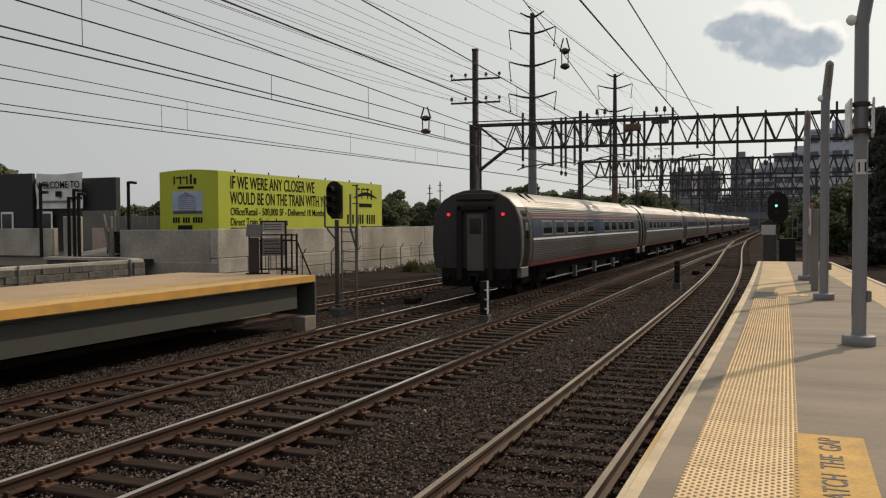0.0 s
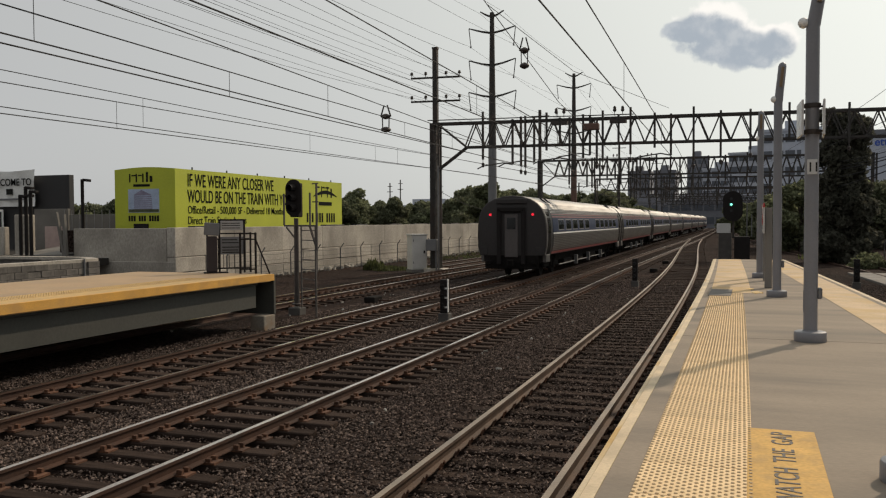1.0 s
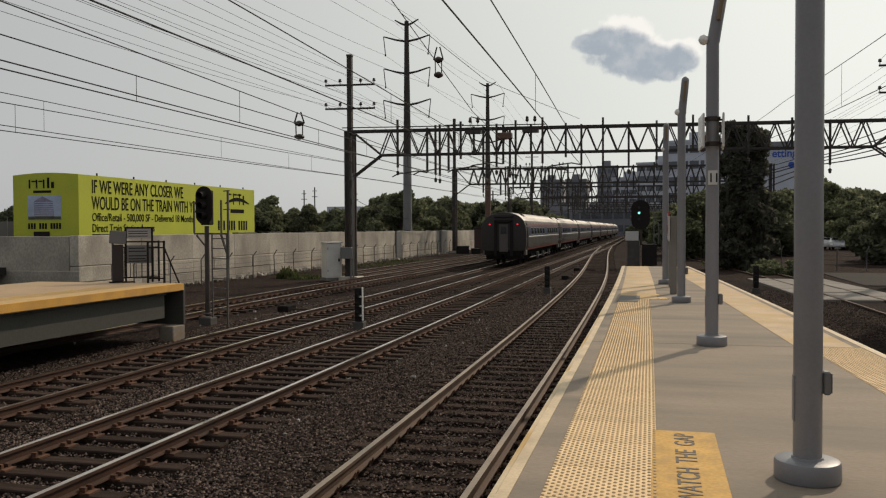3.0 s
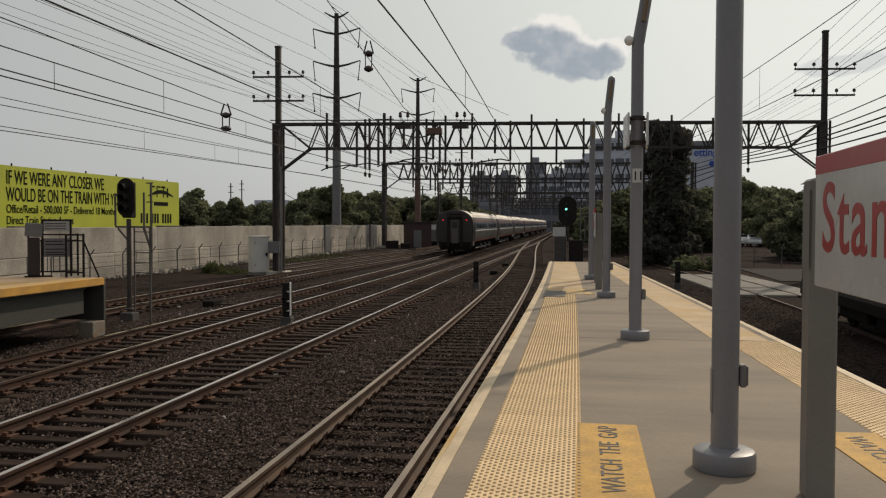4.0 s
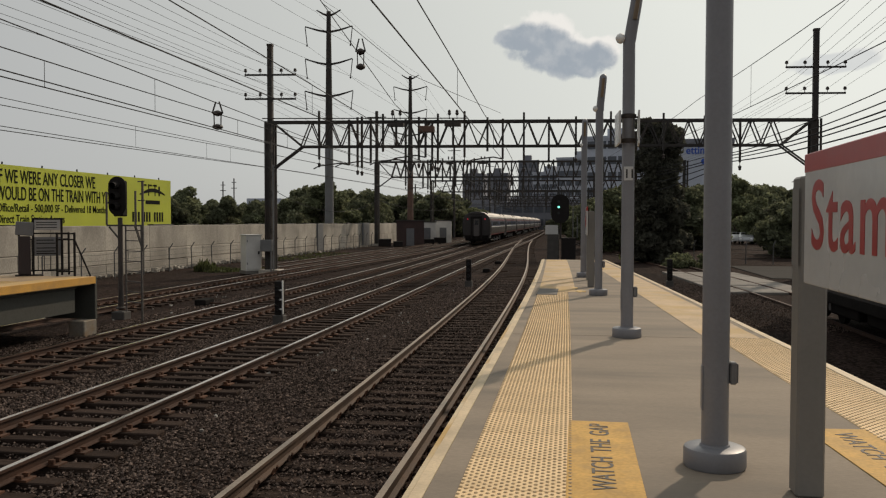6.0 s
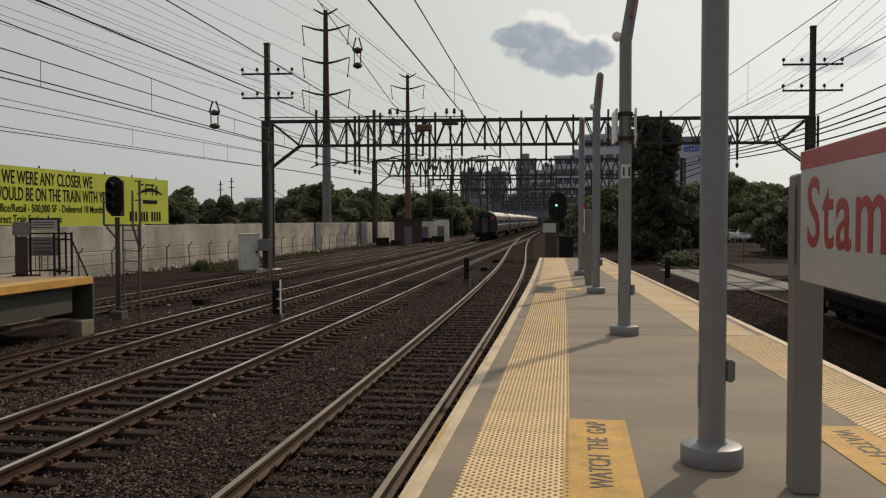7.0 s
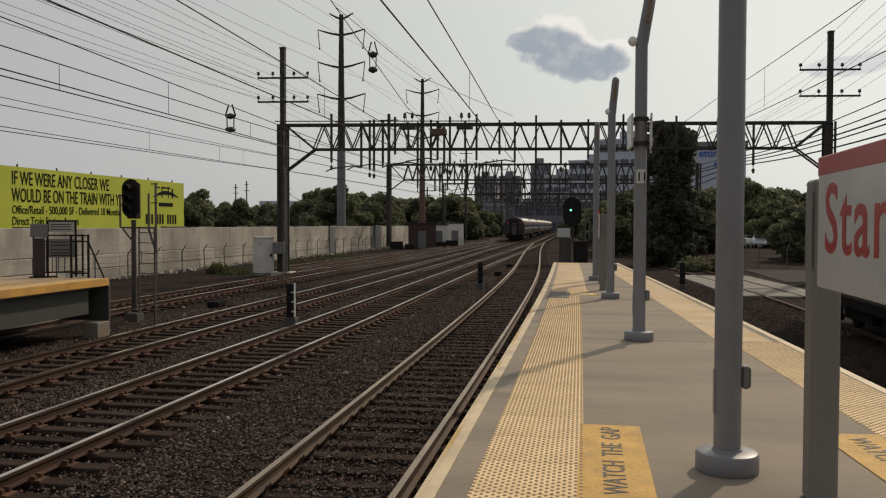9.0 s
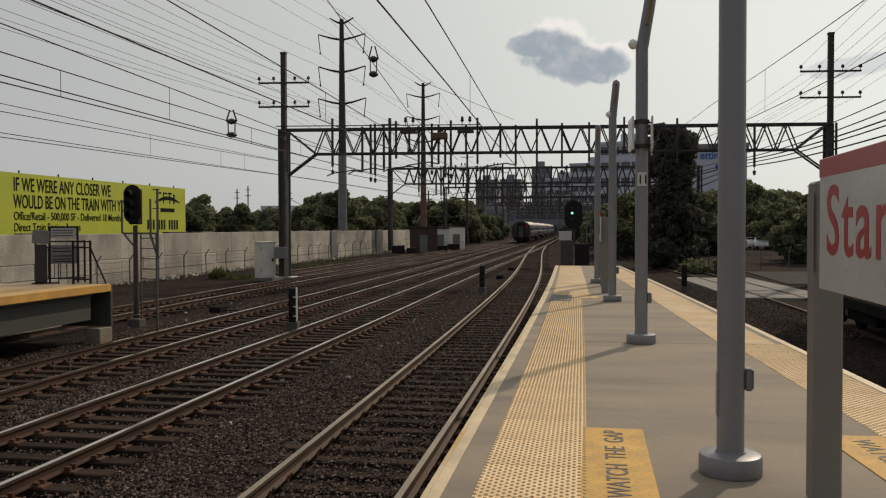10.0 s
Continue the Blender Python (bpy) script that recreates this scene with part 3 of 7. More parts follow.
def ballast_stones():
    rng = np.random.default_rng(5)
    n = 230000
    u = rng.random(n)
    y = 4.5 + 36.0 * u ** 1.7
    x = rng.uniform(-12.6, -0.7, n)
    # the strip beside the far platform edge
    far_side = rng.random(n) < 0.07
    x[far_side] = rng.uniform(2.4, 7.0, far_side.sum())
    y[far_side] = rng.uniform(23.0, 40.0, far_side.sum())
    keep = np.ones(n, bool)
    zoff = np.zeros(n)
    for name in "bcd":
        g = np.array([LINES[name](q) for q in y])
        lat = x - g
        keep &= ~(np.abs(np.abs(lat) - 0.7525) < 0.10)
        inside = np.abs(lat) < 1.3
        keep &= ~(inside & (rng.random(n) < 0.40))
        zoff[inside] += 0.016 if name == "d" else -0.008
    x, y, zoff = x[keep], y[keep], zoff[keep]
    n = len(x)
    base = np.array([(1, 0, 0), (-1, 0, 0), (0, 1, 0), (0, -1, 0), (0, 0, 1), (0, 0, -1)], float)
    size = rng.uniform(0.011, 0.027, n)
    v = base[None] * rng.uniform(0.6, 1.25, (n, 6, 1)) + rng.normal(0, 0.22, (n, 6, 3))
    a = rng.uniform(0, 2 * np.pi, n)
    c, s = np.cos(a)[:, None], np.sin(a)[:, None]
    vx, vy, vz = v[..., 0] * c - v[..., 1] * s, v[..., 0] * s + v[..., 1] * c, v[..., 2] * 0.8
    pts = np.stack([vx, vy, vz], -1) * size[:, None, None]
    pts += np.stack([x, y, -0.222 + zoff + rng.uniform(-0.012, 0.028, n)], -1)[:, None, :]
    tri = np.array([(0, 2, 4), (2, 1, 4), (1, 3, 4), (3, 0, 4), (2, 0, 5), (1, 2, 5), (3, 1, 5), (0, 3, 5)])
    faces = (tri[None] + (np.arange(n) * 6)[:, None, None]).reshape(-1, 3)
    me = bpy.data.meshes.new("ballast")
    me.from_pydata(pts.reshape(-1, 3).tolist(), [], faces.tolist())
    me.materials.append(M_STONE)
    tagged(new("ballast", me), "loose grey crushed stone ballast between the tracks", "ballast", kind="stuff")


ballast_stones()


M_SCRAP = shader("weathered_scrap", (0.32, 0.30, 0.27), rough=0.9, vary=0.2, scale=8, grain=60, island=0.6)


def litter():
    """Pale scraps and chips strewn over the ballast."""
    rng = random.Random(23)
    s = Shape()
    for _ in range(46):
        x, y = rng.choice(((rng.uniform(-14.5, -3.5), rng.uniform(16, 60)), (rng.uniform(-13.5, -11.6), rng.uniform(22, 40)), (rng.uniform(-5.8, -4.0), rng.uniform(10, 40))))
        if any(abs(abs(x - LINES[k](y)) - 0.7525) < 0.12 for k in "bcd"):
            continue
        r = rng.uniform(0.015, 0.045) * (1.8 if rng.random() < 0.12 else 1.0)
        n = 6
        pts = [(r * rng.uniform(0.5, 1.1) * math.cos(a), r * rng.uniform(0.4, 0.9) * math.sin(a), rng.uniform(-0.012, 0.012)) for a in np.linspace(0, 5.2, n)]
        m = pose(x, y, -0.185, rng.uniform(-25, 25), rng.uniform(-25, 25), rng.uniform(0, 360))
        top = [m @ Vector((a, b, c + 0.012)) for a, b, c in pts]
        low = [m @ Vector((a, b, c - 0.02)) for a, b, c in pts]
        s.add(top + low, [tuple(range(n))] + [(i, n + i, n + (i + 1) % n, (i + 1) % n) for i in range(n)])
    solid("litter", s, M_SCRAP, "pale scraps of litter strewn over the ballast", "litter", kind="stuff")


litter()

# ---- island platform ----
TOP = 1.18
TACT_L = line_of([(-0.74, -12), (-0.78, 4), (-0.83, 8), (-0.87, 13), (-0.93, 17), (-1.08, 24), (-1.33, 32.2)])
EDGE_L = line_of([(-0.87, -12), (-0.893, 4), (-0.905, 8), (-0.925, 13), (-0.965, 17), (-1.085, 24), (-1.33, 32.2)])
EDGE_R = line_of([(3.75, -12), (2.73, 5), (2.61, 7.66), (2.52, 9.2), (2.40, 11.2), (2.32, 13.2), (2.18, 15.8), (2.02, 18.74), (1.67, 23.75), (1.09, 32.2)])


def platform():
    def slab(y0, y1):
        s = Shape()
        q = np.linspace(y0, y1, max(2, int((y1 - y0) / 1.5)))
        vs, fs = [], []
        for y in q:
            l, r = EDGE_L(y) + 0.124, EDGE_R(y) - 0.124
            vs += [(l, y, TOP), (r, y, TOP), (r, y, TOP - 0.28), (l, y, TOP - 0.28)]
        for i in range(len(q) - 1):
            for k in range(4):
                fs.append((i * 4 + k, i * 4 + (k + 1) % 4, i * 4 + 4 + (k + 1) % 4, i * 4 + 4 + k))
        fs += [(0, 1, 2, 3), tuple(4 * (len(q) - 1) + k for k in (3, 2, 1, 0))]
        return s.add(vs, fs)

    p = thing("platform", Matrix(), "grey concrete island platform with worn yellow edges", "platform", kind="structure")
    for y0, y1 in ((-12, 1.6), (1.612, 10.69), (10.71, 20.9), (20.912, 32.0)):
        part("platform_slab", slab(y0, y1), M_CONC, p)
    for edge, sgn, nm in ((EDGE_L, 1, "l"), (EDGE_R, -1, "r")):
        q = np.arange(-12, 32.3, 0.9)
        path = [(edge(y), y, 1.0, 0.0) for y in q]
        prof = [(0, TOP - 0.03), (sgn * 0.012, TOP - 0.008), (sgn * 0.046, TOP - 0.004), (sgn * 0.046, TOP - 0.24), (0, TOP - 0.24)]
        part("nosing", Shape().sweep(prof, path), M_EDGE, p, "cream edge strip with worn yellow paint")
        prof = [(sgn * 0.050, TOP - 0.03), (sgn * 0.052, TOP + 0.004), (sgn * 0.122, TOP + 0.004), (sgn * 0.122, TOP - 0.24), (sgn * 0.050, TOP - 0.24)]
        part("edge_board", Shape().sweep(prof, path), M_EDGE2, p, "pale cream board behind the edge strip")
        prof = [(sgn * 0.06, TOP - 0.28), (sgn * 0.06, -0.3), (sgn * 0.25, -0.3), (sgn * 0.25, TOP - 0.28)]
        path = [(edge(y) + sgn * 0.30, y, 1.0, 0.0) for y in q]
        part("platform_wall", Shape().sweep(prof, path), M_CONC_DARK, p)
    part("end_wall", Shape().box(-0.95, 0.95, 31.6, 31.9, -0.3, TOP - 0.28), M_CONC_DARK, p)
    # grey patch, and the tan finish near the tip
    part("patch_plate", Shape().box(-0.78, -0.38, 16.45, 17.9, TOP - 0.01, TOP + 0.017), M_CONC_DARK, p, "grey repair plate")
    tip = Shape()
    q = np.linspace(17.25, 31.9, 14)
    vs = []
    for y in q:
        vs += [(TACT_L(y) + 0.20, y, TOP + 0.004), (TACT_L(y) + 0.95, y, TOP + 0.004)]
    tip.add(vs, [(2 * i, 2 * i + 1, 2 * i + 3, 2 * i + 2) for i in range(len(q) - 1)])
    part("tan_strip", tip, M_TAN, p, "smooth tan warning strip")
    tip = Shape()
    vs = []
    q = np.linspace(10.76, 31.9, 22)
    for y in q:
        vs += [(EDGE_R(y) - 0.87, y, TOP + 0.004), (EDGE_R(y) - 0.21, y, TOP + 0.004)]
    tip.add(vs, [(2 * i, 2 * i + 1, 2 * i + 3, 2 * i + 2) for i in range(len(q) - 1)])
    part("tan_strip", tip, M_TAN, p, "smooth tan warning strip")
    # scuffs of old yellow paint
    rnd = random.Random(12)
    for cx, cy, rx, ry in ((0.06, 17.5, 0.16, 0.30), (-0.05, 18.3, 0.09, 0.2)):
        ring = [(cx + rx * math.cos(a) * rnd.uniform(0.55, 1.1), cy + ry * math.sin(a) * rnd.uniform(0.55, 1.1), TOP + 0.008) for a in np.linspace(0, 5.9, 16)]
        low = [(x, y, TOP - 0.005) for x, y, _ in ring]
        part("paint_scuff", Shape().add(ring + low, [tuple(range(16))] + [(i, 16 + i, 16 + (i + 1) % 16, (i + 1) % 16) for i in range(16)]), M_PAINT_Y, p, "worn yellow paint scuff")
    return p


PLATFORM = platform()


def dome_rows(edge, sgn, off, wide, y0, y1):
    """Tactile tiles with truncated domes: each tile is a piece, the domes are one part."""
    tile_len, domes = 0.61, Shape()
    y = y0
    while y < y1:
        e = edge(y + tile_len / 2) + sgn * off
        slope = math.degrees(math.atan2(-(edge(y + tile_len) - edge(y)), tile_len))
        x0, x1 = (0, wide) if sgn > 0 else (-wide, 0)
        t = part("tactile_tile", Shape().box(x0 + 0.003, x1 - 0.003, -tile_len / 2 + 0.003, tile_len / 2 - 0.003, -0.012, 0.006, 0.003), M_YELLOW, PLATFORM)
        m = pose(e, y + tile_len / 2, TOP, 0, 0, slope)
        t.matrix_basis = m
        for i in range(20):
            for j in range(10):
                cx, cy = x0 + 0.0152 + i * 0.0305, -tile_len / 2 + 0.0152 + (j + 0.5 * (i % 2)) * 0.061
                ring = [(cx + r * math.cos(a), cy + r * math.sin(a), z) for r, z in ((0.0125, 0.005), (0.0075, 0.0120)) for a in (0, 1.047, 2.094, 3.142, 4.189, 5.236)]
                domes.add([m @ Vector(q) for q in ring], [(k, (k + 1) % 6, 6 + (k + 1) % 6, 6 + k) for k in range(6)] + [(6, 7, 8, 9, 10, 11)])
        y += tile_len
    part("tactile_dome", domes.mesh("tactile_dome", M_DOME_SHADED, False, False), None, PLATFORM)["kind"] = "stuff"


dome_rows(TACT_L, 1, 0.19, 0.61, 3.2, 17.2)
dome_rows(EDGE_R, -1, 0.14, 0.61, 3.42, 10.6)


def floor_notice(m, label, start=0.53):
    n = thing("floor_notice", m, label, "floor marking", "warning panels on the platform")
    part("panel", Shape().box(0, 0.415, 0, 2.1, 0.0, 0.006, 0.002), M_PAINT_NOTICE, n)
    words("lettering", "WATCH THE GAP", 0.182, M_INKBROWN, n, pose(0.268, start, 0.0075, 0, 0, 90) @ pose(0, 0, 0, -90, 0, 0), 0.001, 0.94, 0.0012, "worn dark brown capitals", 1.02, 0.045)
    return n


M_PAINT_NOTICE = shader("notice_yellow", (0.60, 0.365, 0.115), rough=0.7, vary=0.16, scale=3.5, grain=40, bump=0.1, spec=0.15,
                        dirt=(0.38, 0.26, 0.125), dirt_amount=0.5, dirt_scale=6.0)
floor_notice(pose(-0.052, 3.96, TOP + 0.001), "yellow floor panel lettered along the tactile strip")
floor_notice(pose(1.965, 6.12, TOP + 0.001, 0, 0, 180 + 4.5), "worn yellow floor panel along the far platform edge", 0.12)

# ---- platform lamps and signs ----


def platform_lamp(m, label, tall, bracket=False, outlet=0.55, bend=1.0, side=-0.104):
    t = thing("platform_lamp", m, label, "street lamp", "lamp posts along the platform")
    r = 0.077
    part("base", Shape().lathe([(0.170, 0.0), (0.178, 0.010), (0.178, 0.098), (0.171, 0.113), (0.156, 0.119), (0.086, 0.121), (0.082, 0.132)], 28), M_POLE, t, "rounded grey base collar", True)
    part("pole", Shape().tube([(0, 0, 0.128), (0, 0, 1.5), (0, 0, tall - 0.72), (0.012, -0.004, tall - 0.66)], [r, r, r * 0.97, r * 0.97], 20), M_POLE, t, "", True)
    head = part("head", Shape().tube([(0.008, -0.003, tall - 0.68), (0.030 * bend, -0.015, tall - 0.54), (0.075 * bend, -0.03, tall - 0.27), (0.103 * bend, -0.039, tall - 0.08), (0.108 * bend, -0.041, tall - 0.045), (0.111 * bend, -0.042, tall - 0.015), (0.112 * bend, -0.043, tall)],
                                     [r * 0.97, r * 0.95, r * 0.93, r * 0.92, r * 0.82, r * 0.52, r * 0.1], 20), M_POLE, t, "tilted tubular lamp head", True)
    part("lens", Shape().tube([(0.06 * bend, -0.095, tall - 0.45), (0.115 * bend, -0.117, tall - 0.10)], [0.030, 0.030], 10), M_AMBERLENS, head, "amber strip lens", True)
    g = Shape().lathe([(0.012, -0.062), (0.042, -0.045), (0.060, -0.012), (0.060, 0.014), (0.042, 0.046), (0.012, 0.062)], 14)
    ob = part("globe", g, M_WHITE, t, "small white dome light", True)
    ob.matrix_basis = pose(side, -0.01, tall - 0.66)
    part("outlet_box", Shape().box(0.076, 0.116, -0.036, 0.036, outlet - 0.065, outlet + 0.065, 0.008).box(0.116, 0.124, -0.03, 0.03, outlet - 0.055, outlet + 0.055, 0.003), M_GALV, t, "small grey outlet box")
    part("hand_hole", Shape().box(-0.0795, -0.070, -0.03, 0.03, outlet - 0.22, outlet + 0.04, 0.003), M_POLE, t)
    if bracket:
        for z in (2.42, 2.72):
            part("clamp_band", Shape().lathe([(r + 0.001, z - 0.028), (r + 0.018, z - 0.022), (r + 0.018, z + 0.022), (r + 0.001, z + 0.028)], 16), M_STEEL, t, "dark clamp band")
        for sx in (-1, 1):
            a = part("sign_arm", Shape().beam((sx * 0.08, 0, 2.43), (sx * 0.12, 0.02, 2.43), 0.02).beam((sx * 0.08, 0, 2.71), (sx * 0.12, 0.02, 2.71), 0.02), M_STEEL, t)
            b = part("side_panel", Shape().box(-0.012, 0.012, -0.24, 0.30, -0.20, 0.20, 0.006), M_SIGNWHITE, t, "white enamel panel seen nearly edge-on")
            b.matrix_basis = pose(sx * 0.124, 0.02, 2.57, 0, 0, -sx * 3)
        part("number_plate", Shape().box(-0.055, 0.055, -0.094, -0.086, 1.93, 2.10, 0.003), M_SIGNWHITE, t, "white plate with a black number")
        letters("number", "11", 0.15, M_INK, t, pose(-0.052, -0.0955, 1.962), 0.003, 0.85, "LEFT", 0.0008)
    return t


M_AMBERLENS = plain("amber_lens", (0.17, 0.115, 0.06), 0.35)
platform_lamp(pose(0.801, 5.08, TOP), "smooth grey tubular lamp post with a round base collar", 4.40)
platform_lamp(pose(0.614, 10.65, TOP), "grey lamp post carrying white side panels and a numbered plate", 4.33, True, 0.56)
platform_lamp(pose(0.411, 16.62, TOP), "grey lamp post with a tilted head", 4.26, False, 0.6, 0.62, -0.07)
platform_lamp(pose(0.165, 22.0, TOP), "grey lamp post with a rounded head near the platform tip", 4.05, False, 1.0, 0.12, -0.05)


def name_sign(m, label):
    """Post at the origin; the board runs towards -y and faces -x."""
    t = thing("station_sign", m, label, "station sign", "station name signs")
    for y in (0.0, -2.28):
        part("post", Shape().box(0.004, 0.146, y - 0.15, y, 0.0, 1.66, 0.012), M_POST, t, "square grey post")
    b = part("board", Shape().box(-0.032, -0.002, -2.62, -0.40 + 0.02, 1.13, 1.75, 0.006), M_SIGNWHITE, t, "white enamel board")
    part("red_band", Shape().box(-0.0345, 0.0005, -2.622, -0.378, 1.662, 1.752, 0.004), M_SIGNRED, b, "red top band")
    letters("lettering", "Stamford", 0.452, M_SIGNRED, b, pose(-0.033, -0.500, 1.305, 0, 0, -90), 0.004, 1.08, "LEFT", 0.001, "tall red letters", 1.12)
    part("bracket", Shape().box(-0.002, 0.0, -0.15, -0.02, 1.2, 1.6), M_POST, t)
    return t


name_sign(pose(1.12, 4.70, TOP), "white station name board with red top band on grey posts")
name_sign(pose(0.225, 21.05, TOP), "white station name board seen edge-on between lamp posts")

# ---- left platform ----


TOPL = 1.22


def side_platform():
    p = thing("side_platform", Matrix(), "concrete side platform with a bright yellow edge beam", "platform", kind="structure")
    y1 = 19.40
    edge = lambda y: -11.85
    def run(prof, y0=-12.0, yend=y1):
        return Shape().sweep(prof, [(edge(y), y, 1.0, 0.0) for y in np.linspace(y0, yend, 12)])
    part("platform_slab", run([(-0.12, TOPL), (-4.4, TOPL), (-4.4, TOPL - 0.2), (-0.12, TOPL - 0.2)]), M_LEFTTOP, p)
    part("edge_beam", run([(0, TOPL + 0.004), (-0.118, TOPL + 0.004), (-0.118, TOPL - 0.165), (0, TOPL - 0.165)]), M_LYELLOW, p, "yellow painted edge beam")
    part("yellow_line", run([(-0.12, TOPL), (-0.12, TOPL + 0.004), (-0.62, TOPL + 0.004), (-0.62, TOPL)], -12, y1 - 0.02), M_TANTOP, p)
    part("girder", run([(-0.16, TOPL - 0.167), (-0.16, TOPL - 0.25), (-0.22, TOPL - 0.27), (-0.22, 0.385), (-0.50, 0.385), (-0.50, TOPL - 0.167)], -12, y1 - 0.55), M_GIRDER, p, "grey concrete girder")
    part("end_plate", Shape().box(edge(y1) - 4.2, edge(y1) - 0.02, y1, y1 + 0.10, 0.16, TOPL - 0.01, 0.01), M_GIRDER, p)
    part("pier", Shape().box(edge(y1) - 0.42, edge(y1) - 0.015, y1 - 0.50, y1 + 0.06, -0.30, 0.16, 0.02), M_PIER, p, "rust-stained concrete footing")
    for y in (2.5, 11.0):
        part("pier", Shape().box(edge(y) - 3.2, edge(y) - 2.2, y - 0.4, y + 0.4, -0.30, 0.28, 0.02), M_CONC_DARK, p)
    part("back_wall", Shape().box(edge(0) - 3.9, edge(0) - 3.6, -12, y1 - 0.2, -0.3, TOPL - 0.2), M_CONC_DARK, p)
    tile = Shape()
    for i in range(int((17.5 + 2) / 0.0635)):
        y = -2 + i * 0.0635
        for j in range(9):
            x = edge(y) - 0.69 - j * 0.0635
            tile.add([(x - 0.014, y - 0.014, TOPL + 0.003), (x + 0.014, y - 0.014, TOPL + 0.003), (x + 0.014, y + 0.014, TOPL + 0.003), (x - 0.014, y + 0.014, TOPL + 0.003),
                      (x - 0.007, y - 0.007, TOPL + 0.012), (x + 0.007, y - 0.007, TOPL + 0.012), (x + 0.007, y + 0.007, TOPL + 0.012), (x - 0.007, y + 0.007, TOPL + 0.012)],
                     [(0, 1, 5, 4), (1, 2, 6, 5), (2, 3, 7, 6), (3, 0, 4, 7), (4, 5, 6, 7)])
    part("tactile_strip", run([(-0.66, TOPL), (-0.66, TOPL + 0.004), (-1.27, TOPL + 0.004), (-1.27, TOPL)], -12, 17.4), M_TANTOP, p)
    part("tactile_dome", tile.mesh("tactile_dome", M_TANTOP, False, False), None, p)["kind"] = "stuff"


M_LEFTTOP = shader("tan_platform_concrete", (0.38, 0.255, 0.14), rough=0.7, vary=0.12, scale=0.8, grain=25, dirt=(0.28, 0.23, 0.16), dirt_scale=0.7)
M_ASPH = shader("yard_asphalt", (0.045, 0.041, 0.037), spec=0.06, rough=0.95, vary=0.2, scale=0.6, grain=30)
M_TANTOP = shader("faded_yellow_strip", (0.52, 0.335, 0.125), rough=0.7, vary=0.12, scale=1.5, grain=30, dirt=(0.36, 0.28, 0.17), dirt_scale=1.0)
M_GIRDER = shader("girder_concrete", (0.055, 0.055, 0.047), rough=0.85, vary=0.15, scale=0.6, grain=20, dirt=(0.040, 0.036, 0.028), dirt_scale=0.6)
M_PIER = shader("stained_footing", (0.22, 0.195, 0.16), rough=0.9, vary=0.2, scale=1.5, grain=20, dirt=(0.20, 0.115, 0.05), dirt_amount=0.8, dirt_scale=2.5)
side_platform()


def notice_stand():
    t = thing("notice_stand", pose(-13.75, 19.35, TOPL, 0, 0, 38), "black post with a grey notice board and slanted reading box", "notice board")
    part("foot", Shape().box(-0.22, 0.42, -0.14, 0.14, 0.0, 0.03, 0.008), M_BLACK, t)
    part("post", Shape().box(-0.14, 0.14, -0.09, 0.09, 0.03, 1.0, 0.02), M_MAROON, t, "dark maroon pedestal")
    part("reading_box", Shape().box(-0.28, 0.12, -0.10, 0.10, 1.02, 1.36, 0.015, pose(0, 0, 0, 0, 4, 0)), M_BOXGREY, t, "dark grey box")
    for x in (0.20, 0.86):
        part("frame_post", Shape().box(x - 0.025, x + 0.025, -0.03, 0.03, 0.0, 1.45, 0.006), M_BLACK, t)
    part("board", Shape().box(0.226, 0.834, -0.02, 0.02, 0.50, 0.98, 0.006), M_BOXGREY, t, "grey notice board with unreadable lines")
    part("upper_board", Shape().box(0.226, 0.834, -0.02, 0.02, 1.16, 1.42, 0.006), M_BOXGREY2, t, "light grey upper board")
    part("frame_top", Shape().box(0.17, 0.89, -0.03, 0.03, 1.42, 1.46, 0.006), M_BLACK, t)
    for z, w in ((0.90, 0.40), (0.82, 0.44), (0.70, 0.5), (0.62, 0.42), (0.56, 0.46)):
        part("text_bar", Shape().box(0.27, 0.27 + w, -0.024, -0.020, z - 0.012, z + 0.012), M_INK, t)
    for z in (1.35, 1.29, 1.22):
        part("text_bar", Shape().box(0.27, 0.75, -0.024, -0.020, z - 0.01, z + 0.01), M_INK, t)


M_MAROON = shader("maroon_paint", (0.020, 0.011, 0.012), rough=0.5, vary=0.1)
M_BOXGREY = shader("grey_board", (0.13, 0.13, 0.135), rough=0.5, vary=0.1)
M_BOXGREY2 = shader("pale_board", (0.34, 0.33, 0.32), rough=0.5, vary=0.08)
notice_stand()


def railing(m, length, label, brace=True):
    t = thing("railing", m, label, "railing", "black platform railings")
    n = max(3, int(length / 0.13))
    for i in (0, n):
        part("post", Shape().box(i * length / n - 0.025, i * length / n + 0.025, -0.025, 0.025, 0, 1.10, 0.004), M_BLACK, t)
    for z in (1.07, 0.92, 0.12):
        part("rail", Shape().box(0, length, -0.02, 0.02, z - 0.018, z + 0.018, 0.004), M_BLACK, t)
    for i in range(1, n):
        part("baluster", Shape().box(i * length / n - 0.009, i * length / n + 0.009, -0.009, 0.009, 0.12, 0.92), M_BLACK, t)
    if brace:
        part("brace", Shape().beam((length, 0, 0.92), (length + 0.38, 0, 0.0), 0.035), M_BLACK, t)


railing(pose(-13.95, 19.42, TOPL, 0, 0, 35), 1.15, "black steel railing behind the notice stand", False)
railing(pose(-12.86, 19.36, TOPL, 0, 0, 15), 0.42, "short black railing closing the platform end")

# ---- signals ----
M_FOOT = shader("dark_footing", (0.07, 0.064, 0.058), rough=0.9, vary=0.2, scale=3, grain=30)


